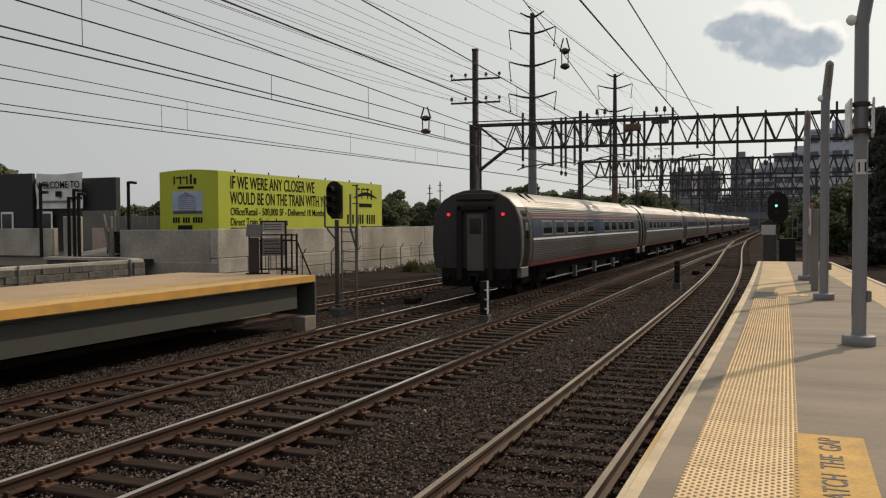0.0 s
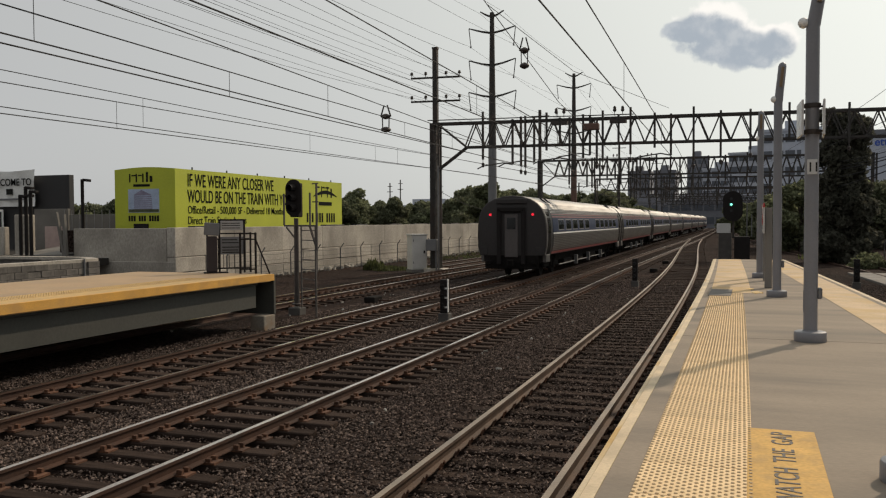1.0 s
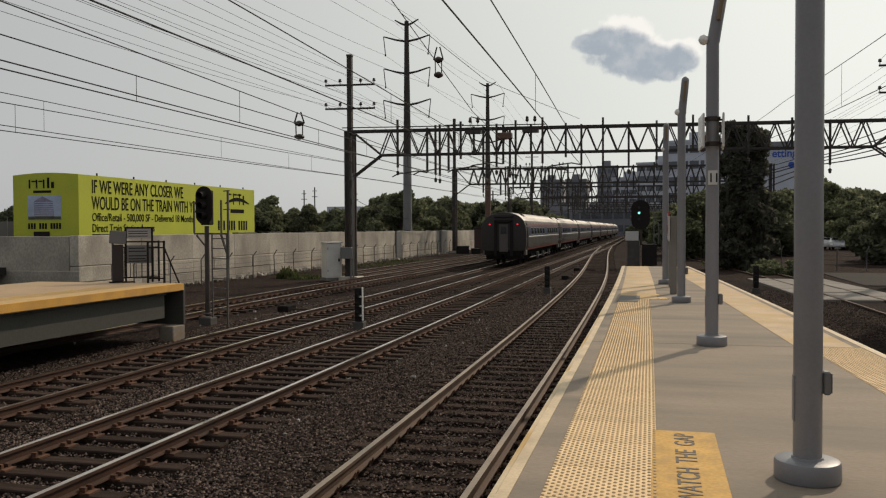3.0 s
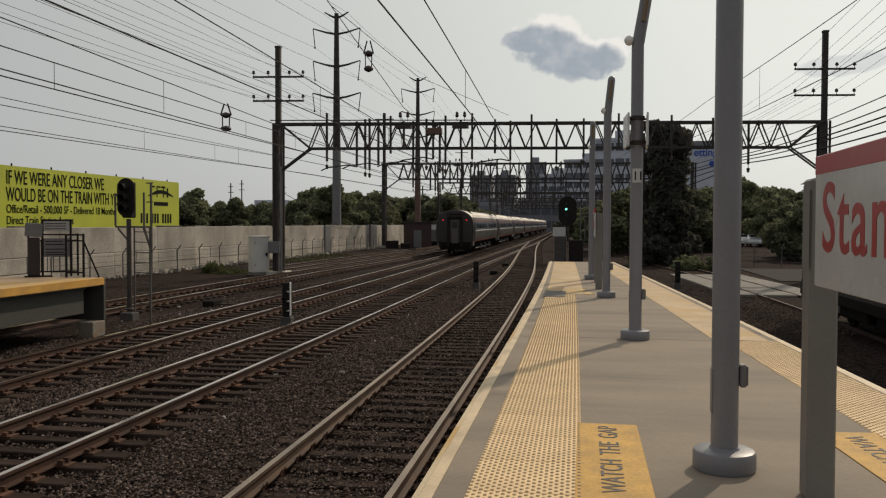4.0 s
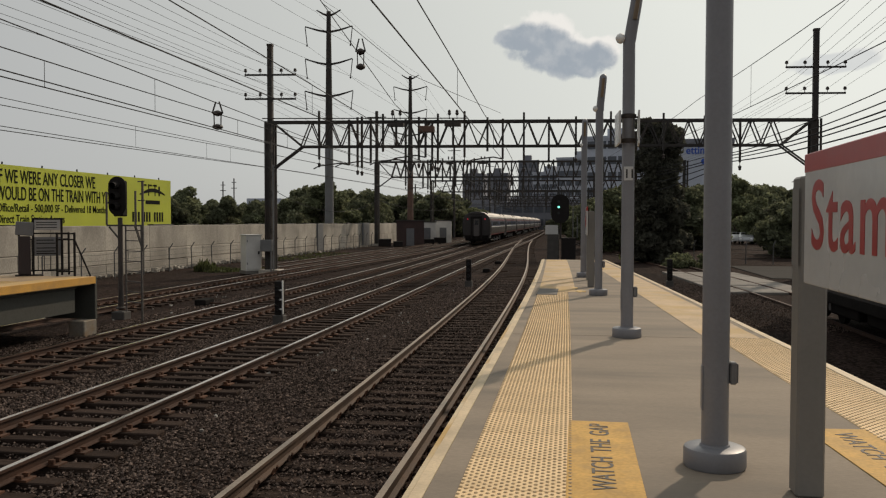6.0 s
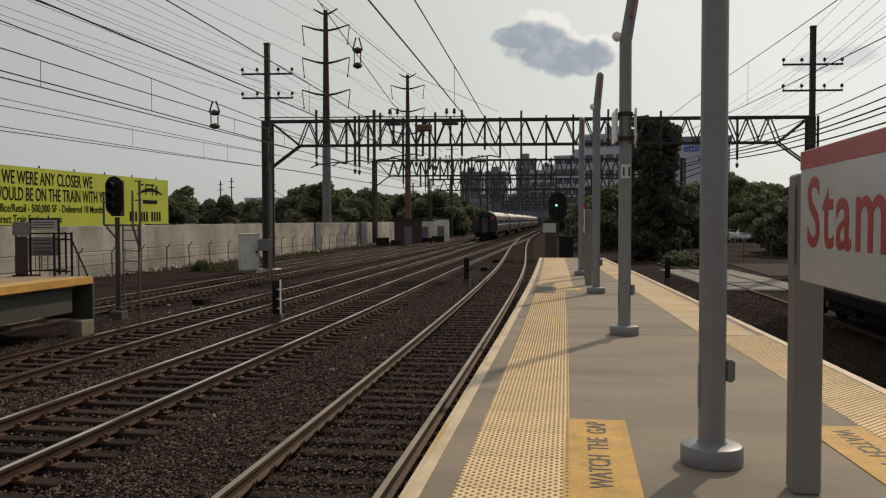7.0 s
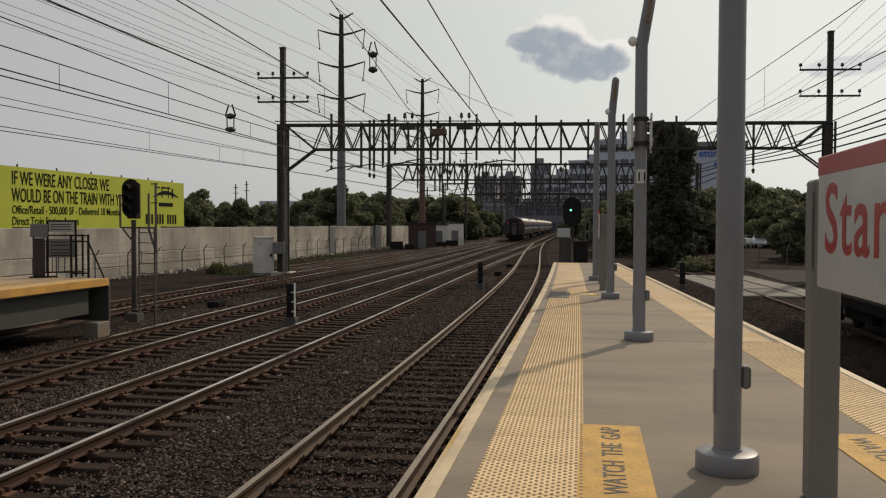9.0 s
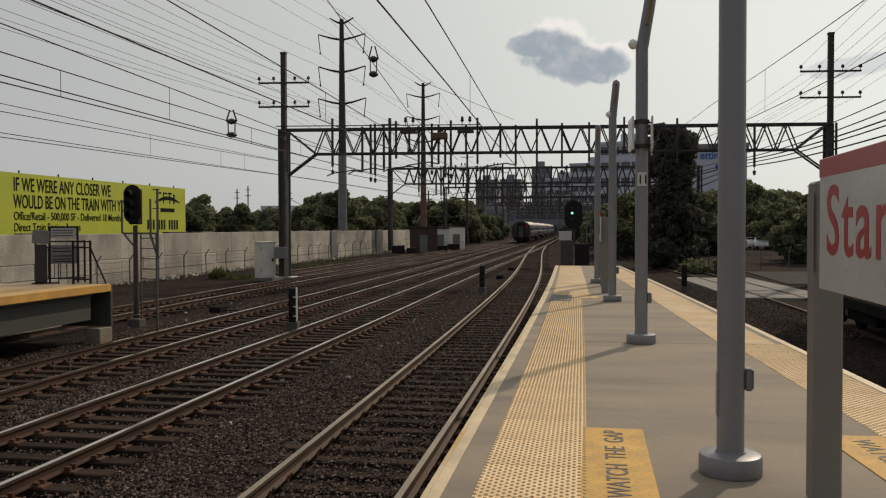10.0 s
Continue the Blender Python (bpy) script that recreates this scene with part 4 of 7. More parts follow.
def tall_signal():
    t = thing("railway_signal", pose(-13.1, 22.75, -0.24), "black oval-headed railway signal on a grey mast with a ladder", "railway signal")
    part("footing", Shape().box(-0.20, 0.20, -0.20, 0.20, -0.1, 0.22, 0.02), M_FOOT, t)
    part("mast", Shape().tube([(0, 0, 0.28), (0, 0, 2.95)], [0.075, 0.07], 12), M_STEELGREY, t, "grey steel mast", True)
    part("flange", Shape().lathe([(0.15, 0.30), (0.15, 0.34), (0.085, 0.36), (0.085, 0.62)], 12), M_STEELGREY, t)
    q = Shape()
    n = 24
    pts = []
    for k in range(n):
        a = 2 * math.pi * k / n
        pts.append((0.275 * math.cos(a), 0.28 * math.sin(a) + (0.28 if math.sin(a) > 0 else -0.28)))
    vs = [(x, -0.16, z + 3.57) for x, z in pts] + [(x, -0.13, z + 3.57) for x, z in pts]
    q.add(vs, [tuple(range(n)), tuple(range(2 * n - 1, n - 1, -1))] + [(k, (k + 1) % n, n + (k + 1) % n, n + k) for k in range(n)])
    face = part("backboard", q, M_BLACK, t, "oval black backboard")
    for z in (3.27, 3.57, 3.87):
        part("hood", Shape().tube([(0, -0.16, z), (0, -0.42, z - 0.02)], [0.11, 0.10], 14, False), M_BLACK, face)
        part("lens", Shape().tube([(0, -0.165, z), (0, -0.185, z)], [0.10, 0.09], 14), M_LENS, face)
    part("lamp_case", Shape().box(-0.15, 0.15, -0.13, 0.16, 2.98, 4.02, 0.03), M_BLACK, t)
    part("platform_frame", Shape().beam((-0.42, 0, 2.72), (0.48, 0, 2.72), 0.05).beam((-0.42, 0, 2.74), (-0.42, 0, 3.70), 0.045)
         .beam((0.48, 0, 2.74), (0.48, 0, 3.72), 0.045).beam((-0.34, 0, 2.68), (0, 0, 2.30), 0.05).beam((0.05, 0.0, 2.72), (0.95, -0.55, 2.72), 0.05), M_LADDER, t, "steel access frame")
    lad = part("ladder", Shape().beam((0.34, -0.30, 0.25), (0.34, -0.30, 2.72), 0.035).beam((1.10, -0.80, 0.05), (1.10, -0.80, 2.72), 0.045), M_LADDER, t, "steel access ladder")
    for i in range(8):
        z = 0.55 + i * 0.29
        part("rung", Shape().beam((0.34, -0.30, z), (1.10, -0.80, z), 0.026), M_LADDER, lad)
    part("brace", Shape().beam((0.75, -0.52, 2.72), (1.10, -0.80, 2.15), 0.05), M_STEEL, lad)
    part("cage_post", Shape().beam((1.16, -0.84, 2.0), (1.16, -0.84, 3.95), 0.05).beam((0.95, -0.70, 3.42), (1.25, -0.92, 3.42), 0.03).beam((0.95, -0.70, 3.95), (1.25, -0.92, 3.95), 0.03), M_LADDER, lad)


M_LADDER = shader("ladder_steel", (0.085, 0.075, 0.068), rough=0.7, metal=0.2, vary=0.2, scale=2, grain=20)
M_STEELGREY = shader("signal_mast_paint", (0.048, 0.038, 0.033), rough=0.6, vary=0.2, scale=2, grain=20, dirt=(0.10, 0.06, 0.04), dirt_scale=2)
tall_signal()


def dwarf_signal(m, label, striped=True, size=1.0):
    t = thing("dwarf_signal", m, label, "railway signal", "dwarf signals between the tracks")
    part("footing", Shape().box(-0.14, 0.16, -0.15, 0.15, -0.05, 0.27, 0.02), M_FOOT, t, "dark concrete footing")
    head = part("head", Shape().box(-0.10, 0.12, -0.10, 0.12, 0.27, 1.20 * size, 0.02), M_BLACK, t, "black three-lamp head")
    for z in (0.48, 0.74, 1.0):
        part("hood", Shape().tube([(-0.0, -0.10, z * size), (0.0, -0.17, z * size - 0.015)], [0.075, 0.07], 10, False), M_BLACK, head)
        part("lens", Shape().tube([(0, -0.10, z * size), (0, -0.112, z * size)], [0.07, 0.07], 10), M_LENS, head)
    if striped:
        part("marker_strip", Shape().box(0.122, 0.150, -0.12, -0.07, 0.30, 1.22 * size), M_WHITE, head, "white edge strip")
        for z in (0.42, 0.68, 0.94):
            part("white_tab", Shape().box(0.04, 0.12, -0.125, -0.102, z, z + 0.045), M_WHITE, head)


dwarf_signal(pose(-8.02, 22.0, -0.22), "black dwarf signal with a white edge strip between tracks")
dwarf_signal(pose(-4.63, 36.2, -0.22), "dark dwarf signal seen end-on beside the curving track", False)
dwarf_signal(pose(3.97, 37.7, -0.22), "dark dwarf signal beyond the platform", False)


def far_signal():
    t = thing("signal_unit", pose(-1.25, 60.5, -0.24), "black signal head showing green above grey equipment cases", "railway signal")
    part("case", Shape().box(-0.85, -0.02, -0.4, 0.5, 0.0, 1.95, 0.03), M_FOOT, t, "grey equipment case")
    part("dark_case", Shape().box(0.15, 1.15, -0.6, 0.4, 0.0, 1.70, 0.03), M_BLACK, t, "black equipment case")
    part("white_plate", Shape().box(-0.98, -0.08, -0.44, -0.41, 1.95, 2.60, 0.01), M_SIGNWHITE, t, "blank white plate")
    part("mast", Shape().tube([(0.08, 0, 1.6), (0.08, 0, 4.4)], 0.07, 8), M_STEEL, t)
    n, pts = 20, []
    for k in range(n):
        a = 2 * math.pi * k / n
        pts.append((0.64 * math.cos(a), 0.60 * math.sin(a) + (0.42 if math.sin(a) > 0 else -0.42)))
    vs = [(x + 0.05, -0.30, z + 3.75) for x, z in pts] + [(x + 0.05, -0.22, z + 3.75) for x, z in pts]
    head = part("backboard", Shape().add(vs, [tuple(range(n)), tuple(range(2 * n - 1, n - 1, -1))] + [(k, (k + 1) % n, n + (k + 1) % n, n + k) for k in range(n)]), M_BLACK, t, "rounded black backboard")
    part("green_lens", Shape().tube([(-0.05, -0.31, 3.87), (-0.05, -0.34, 3.87)], 0.08, 14), M_GREENLAMP, head, "lit green lens")
    for z in (4.25, 3.45):
        part("lens", Shape().tube([(-0.05, -0.31, z), (-0.05, -0.33, z)], 0.10, 12), M_LENS, head)
    part("ladder", Shape().beam((0.95, 0, 1.7), (0.95, 0, 4.2), 0.06).beam((1.25, 0, 1.7), (1.25, 0, 3.2), 0.05), M_GALV, t)


far_signal()

# ---- trackside cabinet, boxes and fence ----


def cabinet(m, w, d, h, mat, label, name="equipment_cabinet"):
    t = thing(name, m, label, "cabinet", "trackside cabinets")
    part("plinth", Shape().box(-w / 2 - 0.05, w / 2 + 0.05, -d / 2 - 0.05, d / 2 + 0.05, -0.05, 0.12, 0.01), M_CONC_DARK, t)
    part("body", Shape().box(-w / 2, w / 2, -d / 2, d / 2, 0.12, h, 0.015), mat, t)
    part("lid", Shape().box(-w / 2 - 0.05, w / 2 + 0.05, -d / 2 - 0.05, d / 2 + 0.05, h, h + 0.06, 0.015), mat, t)
    door = part("door", Shape().box(-w / 2 + 0.05, w / 2 - 0.05, -d / 2 - 0.022, -d / 2 - 0.001, 0.2, h - 0.07, 0.006), mat, t)
    part("handle", Shape().box(w / 2 - 0.22, w / 2 - 0.13, -d / 2 - 0.06, -d / 2 - 0.022, h * 0.5, h * 0.5 + 0.16, 0.01), M_BLACK, door, "dark handle")
    for sx in (-1,):
        for z in (0.45, h - 0.35):
            part("hinge", Shape().box(sx * w / 2 + 0.04, sx * w / 2 + 0.08, -d / 2 - 0.03, -d / 2 - 0.02, z, z + 0.12), M_GALV, door)
    return t


cabinet(pose(-17.35, 43.3, -0.16, 0, 0, 42), 0.86, 0.86, 2.0, M_CAB, "pale grey steel equipment cabinet beside the gantry mast")


def chain_fence(x0, y0, x1, y1, n, label):
    t = thing("wire_fence", Matrix(), label, "fence", "wire fences")
    rnd = random.Random(3)
    tops = []
    for i in range(n + 1):
        f = i / n
        x, y = x0 + (x1 - x0) * f, y0 + (y1 - y0) * f
        lean = rnd.uniform(-0.05, 0.05)
        part("post", Shape().tube([(x, y, -0.25), (x + lean, y, 1.05), (x + lean + 0.16, y + 0.1, 1.35)], 0.032, 6), M_FENCE, t)
        tops.append((x + lean, y, 1.0))
    for z in (0.0, -0.28, -0.56, -0.85):
        run = []
        for a, b in zip(tops, tops[1:]):
            run += [(a[0], a[1], a[2] + z), ((a[0] + b[0]) / 2, (a[1] + b[1]) / 2, a[2] + z - rnd.uniform(0.0, 0.05))]
        run.append((tops[-1][0], tops[-1][1], tops[-1][2] + z))
        part("wire", Shape().tube(run, 0.011, 4, False), M_FENCE, t)


M_FENCE = shader("fence_steel", (0.10, 0.095, 0.09), rough=0.7, metal=0.2, vary=0.2)
chain_fence(-22.6, 33.0, -22.9, 62.0, 10, "rusty wire fence with bent posts before the wall")
chain_fence(-22.9, 64.0, -23.3, 97.0, 12, "low wire fence along the bright wall")


def weeds():
    rng = random.Random(11)
    s = Shape()
    spots = [(-21.0, 45.5, 0.6, 0.9), (-19.9, 45.3, 0.9, 0.4), (-21.2, 62, 3, 0.25),
             (-18.6, 46.5, 1.2, 0.3), (-21.5, 70, 3, 0.25), (5.6, 63, 1.8, 0.8), (5.0, 66, 1.8, 0.8)]
    for cx, cy, r, h in spots:
        for _ in range(300):
            a, d = rng.uniform(0, 6.28), r * math.sqrt(rng.random())
            x, y = cx + d * math.cos(a), cy + d * math.sin(a) * 1.4
            hh, w, b = h * rng.uniform(0.3, 1.0) * (1 - 0.5 * d / r), rng.uniform(0.02, 0.06), rng.uniform(0, 6.28)
            dx, dy = math.cos(b) * w, math.sin(b) * w
            lx, ly = rng.uniform(-0.25, 0.25) * hh, rng.uniform(-0.25, 0.25) * hh
            s.add([(x - dx, y - dy, -0.25), (x + dx, y + dy, -0.25), (x + lx + dx * 2, y + ly + dy * 2, -0.25 + hh * 0.6), (x + lx * 1.6, y + ly * 1.6, -0.25 + hh)], [(0, 1, 2), (0, 2, 3)])
    solid("weeds", s, M_GRASS, "straggly green weeds along the fence and banks", "weeds", kind="stuff")


weeds()

# ---- retaining wall of cast bays ----


def rubble():
    """Pale broken concrete lying along the foot of the wall."""
    rng = random.Random(31)
    s = Shape()
    for _ in range(420):
        y = 33 + 62 * rng.random() ** 1.6
        x = -23.75 + abs(rng.gauss(0, 0.28))
        r = rng.uniform(0.04, 0.15)
        m = pose(x, y, -0.24 + r * 0.5, rng.uniform(0, 360), rng.uniform(0, 360), rng.uniform(0, 360))
        s.box(-r, r, -r * rng.uniform(0.5, 0.9), r * rng.uniform(0.5, 0.9), -r * 0.5, r * 0.5, 0.0, m)
    solid("rubble", s, M_WALL, "pale broken concrete rubble along the wall's foot", "rubble", kind="stuff")


rubble()


def retaining_wall():
    t = thing("retaining_wall", Matrix(), "weathered pale concrete retaining wall in cast bays", "wall", kind="structure")
    rnd = random.Random(8)
    y, i = 31.1, 0
    while y < 122:
        y1 = y + 4.6
        x = -24.0 - (y - 31) * 0.004
        part("bay", Shape().box(x - 0.45, x + rnd.uniform(-0.012, 0.012), y, y1 - 0.03, 1.06, 2.36 + rnd.uniform(-0.015, 0.015), 0.02), M_WALL, t)
        part("block", Shape().box(x - 0.45, x + 0.03 + rnd.uniform(-0.02, 0.02), y, y + 2.2, 0.36, 1.04, 0.03), M_WALL, t)
        part("block", Shape().box(x - 0.45, x + 0.03 + rnd.uniform(-0.02, 0.02), y + 2.23, y1 - 0.03, 0.36, 1.04, 0.03), M_WALL, t)
        part("block", Shape().box(x - 0.45, x + 0.05 + rnd.uniform(-0.02, 0.02), y, y1 - 0.03, -0.35, 0.34, 0.03), M_WALL, t)
        if rnd.random() < 0.75:
            a = y + rnd.uniform(0, 1.5)
            part("cap", Shape().box(x - 0.44, x - 0.05, a, a + rnd.uniform(1.6, 2.9), 2.35, 2.43, 0.015), M_DARKPANEL, t, "dark weathered coping strip")
        y, i = y1, i + 1
    part("bay", Shape().box(-29.7, -24.47, 31.1, 31.55, -0.35, 2.34, 0.02), M_WALL, t)
    part("ledge", Shape().box(-29.9, -23.9, 30.98, 31.09, -0.35, 0.85, 0.02), M_WALL, t)
    part("backfill", Shape().box(-31.0, -24.5, 31.6, 122, 1.2, 2.25, 0.0), M_BALLAST, t, "earth behind the wall")
    for yy in (93.5,):
        part("dark_gate", Shape().box(-24.2, -24.05, yy, yy + 3.0, -0.3, 2.42, 0.02), M_BOXGREY, t, "dark grey gate panel")
    part("pale_duct", Shape().box(-24.2, -24.03, 76.5, 78.2, -0.3, 2.37, 0.02), M_GALV, t, "blue-grey painted bay")


retaining_wall()


def stone_wall():
    t = thing("stone_wall", pose(-0.6, 0, 0), "low wall of split stone blocks with a pale coping", "wall", kind="structure")
    rnd = random.Random(4)
    base = [Shape().box(0, 0.16, -0.252 - 0.002 * k, 0.252 + 0.001 * k, 0, 0.205 - 0.001 * k, 0.012).mesh("block", M_STONEBLOCK) for k in range(3)]
    for row in range(7):
        for i in range(28):
            y = 9.0 + (i + 0.5 * (row % 2)) * 0.51
            if y > 22.4:
                continue
            ob = part("block", base[rnd.randrange(3)], None, t)
            ob.matrix_basis = pose(-20.15 + rnd.uniform(-0.02, 0.02), y, -0.12 + row * 0.206)
        for i in range(10):
            ob = part("block", base[rnd.randrange(3)], None, t)
            a = i / 9 * 1.35
            ob.matrix_basis = pose(-22.0 - 0.35 * i + 1.9 * math.cos(min(a * 2.2, 1.57)), 22.4 + 1.1 * math.sin(min(a * 2.2, 1.57)), -0.12 + row * 0.206, 0, 0, math.degrees(min(a * 2.2, 1.57)))
    part("coping", Shape().sweep([(-0.28, 1.30), (0.10, 1.30), (0.10, 1.40), (-0.28, 1.40)],
                                 [(-20.1, 8.8, 1, 0), (-20.1, 15, 1, 0), (-20.1, 21.9, 1, 0), (-20.35, 22.9, 0.85, 0.5), (-21.2, 23.5, 0.4, 0.9), (-22.5, 23.7, 0.0, 1), (-25.5, 23.7, 0, 1)]), M_WALL, t, "pale stone coping")
    part("core", Shape().box(-25.0, -20.25, 8.8, 21.0, -0.3, 1.14), M_BALLAST, t)
    for y in (9.5, 13.2, 17.6, 22.0):
        part("post", Shape().tube([(-19.98, y, -0.2), (-19.98, y, 1.42)], 0.03, 6), M_GALV, t)


stone_wall()


def swash():
    s, vs = Shape(), []
    for i in range(13):
        a = i / 12
        y, z, w = 13.9 + 3.2 * a, 2.00 + 0.30 * math.sin(3.0 * a), 0.03 + 0.09 * math.sin(math.pi * a)
        vs += [(0.0, y, z - w), (0.016, y, z - w), (0.016, y, z + w), (0.0, y, z + w)]
    return s.add(vs, [(i * 4 + k, i * 4 + (k + 1) % 4, i * 4 + 4 + (k + 1) % 4, i * 4 + 4 + k) for i in range(12) for k in range(4)] + [(0, 1, 2, 3), (48, 51, 50, 49)])


def wrapped_block():
    """The lime hoarding: a long, low block with rounded roof line, lettered on two faces."""
    t = thing("advert_block", pose(-26.5, 34.4, 2.25), "lime-green wrapped advertising block with dark lettering", "billboard")
    prof = []
    for k in range(9):
        a = k / 8
        prof.append((-3.65 * (1 - a), 3.0 + 0.10 * math.sin(math.pi * a)))
    s = Shape()
    prof = [(-3.65, 0.0)] + prof + [(0.0, 0.0)]
    s.sweep(prof, [(0, y, 1.0, 0.0) for y in (0, 6, 12, 17.9)])
    part("hull", s, M_LIME, t)
    side = pose(0.012, 0.0, 0, 0, 0, 90)
    for body, y, z, size, sq, bold in (("IF WE WERE ANY CLOSER WE", 0.95, 2.16, 0.92, 0.655, 0.006), ("WOULD BE ON THE TRAIN WITH YOU", 0.95, 1.36, 0.92, 0.615, 0.006)):
        words("headline", body, size, M_INK, t, side @ pose(y, 0, z), bold, sq, 0.004)
    for body, y, z in (("Office/Retail - 500,000 SF - Delivered 18 Months", 0.95, 0.80), ("Direct Train Station Access", 0.95, 0.27)):
        words("small_print", body, 0.56, M_INK, t, side @ pose(y, 0, z), 0.002, 0.835, 0.004)
    # emblem: abstract strokes and a swash, and bars for the lines that cannot be shown
    for x, w, h in ((14.2, 0.10, 0.72), (14.42, 0.30, 0.10), (14.95, 0.10, 0.72), (15.1, 0.34, 0.10), (15.75, 0.10, 0.72), (15.55, 0.5, 0.10), (16.25, 0.18, 0.62)):
        part("emblem_stroke", Shape().box(0.0, 0.014, x, x + w, 1.95 + (0.6 if h < 0.2 else 0), 1.95 + (0.6 if h < 0.2 else 0) + h), M_INK, t)
    part("emblem_swash", swash(), M_INK, t, "dark curved swash")
    part("text_bar", Shape().box(0, 0.014, 14.6, 16.4, 1.42, 1.66), M_INK, t)
    for i in range(12):
        if i not in (3, 7):
            part("text_bar", Shape().box(0, 0.014, 13.0 + i * 0.33, 13.20 + i * 0.33, 0.32, 0.92), M_INK, t)
    # the short end, facing the camera's side
    for x, w, h in ((-2.75, 0.08, 0.42), (-2.6, 0.25, 0.07), (-2.35, 0.08, 0.42), (-2.2, 0.22, 0.07), (-1.95, 0.08, 0.42), (-1.72, 0.12, 0.5), (-1.5, 0.16, 0.3)):
        part("emblem_stroke", Shape().box(x, x + w, -0.014, 0, 2.36 + (0.3 if h < 0.1 else 0), 2.36 + (0.3 if h < 0.1 else 0) + h), M_INK, t)
    part("text_bar", Shape().box(-2.5, -1.5, -0.014, 0, 2.14, 2.26), M_INK, t)
    pic = part("picture_panel", Shape().box(-2.82, -0.95, -0.012, 0, 0.85, 2.02), M_PICSKY, t, "printed picture of an office tower")
    part("printed_tower", Shape().add([(-2.45, -0.016, 0.98), (-1.35, -0.016, 0.98), (-1.40, -0.016, 1.72), (-2.0, -0.016, 1.98), (-2.45, -0.016, 1.75)], [(0, 1, 2, 3, 4)]), M_PICTOWER, pic)
    for k in range(7):
        part("printed_floor", Shape().box(-2.43, -1.39, -0.019, -0.016, 1.06 + k * 0.1, 1.10 + k * 0.1), M_PICSKY, pic)
    part("printed_greenery", Shape().box(-2.80, -0.97, -0.018, -0.016, 0.87, 1.02), M_LEAF, pic)
    for i in range(12):
        if i not in (3, 7):
            part("text_bar", Shape().box(-2.82 + i * 0.157, -2.71 + i * 0.157, -0.014, 0, 0.42, 0.70), M_INK, t)
    part("hitch", Shape().box(-2.5, -1.6, -0.05, 0, 0.05, 0.30, 0.02), M_BLACK, t)
    for i in range(6):
        part("roof_peg", Shape().tube([(-0.1, 1.5 + i * 3.0, 3.0), (-0.1, 1.5 + i * 3.0, 3.13)], 0.04, 6), M_BLACK, t)


M_PICSKY = shader("printed_sky", (0.35, 0.42, 0.55), rough=0.5, vary=0.2, scale=1.2)
M_PICTOWER = shader("printed_tower", (0.22, 0.20, 0.28), rough=0.5, vary=0.3, scale=2)
wrapped_block()


def dark_house():
    t = thing("clad_building", pose(0, 40, 0), "dark clad low building with a white welcome banner", "building")
    part("wall", Shape().box(-58, -38.45, 0, 0.4, 1.0, 5.5, 0.02), M_DARKPANEL, t)
    part("left_bay", Shape().box(-58, -45.1, -0.25, 0, 1.0, 5.9, 0.02), M_DARKPANEL, t)
    b = Shape()
    n = 14
    vs = []
    for i in range(n + 1):
        for j in range(7):
            x, z = -44.65 + 3.9 * i / n, 3.62 + 2.25 * j / 6 - 0.10 * math.sin(math.pi * i / n) * (j == 6)
            vs.append((x, -0.34 + 0.05 * math.sin(i * 0.9 + j * 1.3) + 0.04 * math.sin(i * 2.1), z))
    b.add(vs, [(i * 7 + j, (i + 1) * 7 + j, (i + 1) * 7 + j + 1, i * 7 + j + 1) for i in range(n) for j in range(6)])
    ban = part("banner", b, M_BANNER, t, "wrinkled white banner", True)
    words("lettering", "WELCOME TO", 0.60, M_INK, ban, pose(-44.5, -0.46, 4.90), 0.008, 0.92, 0.006)
    part("text_bar", Shape().box(-42.9, -42.4, -0.46, -0.44, 4.35, 4.7), M_INK, ban)
    part("text_bar", Shape().box(-44.3, -41.3, -0.46, -0.44, 4.0, 4.12), M_BOXGREY, ban)
    for x in (-51.5, -47.3, -43.9):
        w = part("window", Shape().box(x - 0.55, x + 0.55, -0.32, -0.26, 2.0, 3.45, 0.02), M_WHITE, t, "pale framed window")
        part("pane", Shape().box(x - 0.43, x + 0.43, -0.335, -0.32, 2.1, 3.32), M_WINDOW, w)
    part("lower_wall", Shape().box(-41.0, -38.40, -0.2, 0.02, 1.0, 3.46, 0.02), M_CONC_DARK, t, "grey lower wall")
    part("hoarding", Shape().box(-38.2, -33.0, -0.3, -0.1, 1.0, 3.1, 0.02), M_CONC_DARK, t, "grey boarded fence")
    part("pale_gate", Shape().box(-39.9, -38.3, -0.5, -0.35, 1.0, 2.4, 0.02), M_PINK, t, "pink-grey gate panel")
    for i in range(11):
        part("fence_post", Shape().tube([(-38.0 + i * 0.55, -0.9, 1.0), (-38.0 + i * 0.55 + 0.03, -0.9, 3.35)], 0.022, 5), M_GALV, t)


M_PINK = shader("pinkish_panel", (0.40, 0.30, 0.27), rough=0.8, vary=0.1)
dark_house()


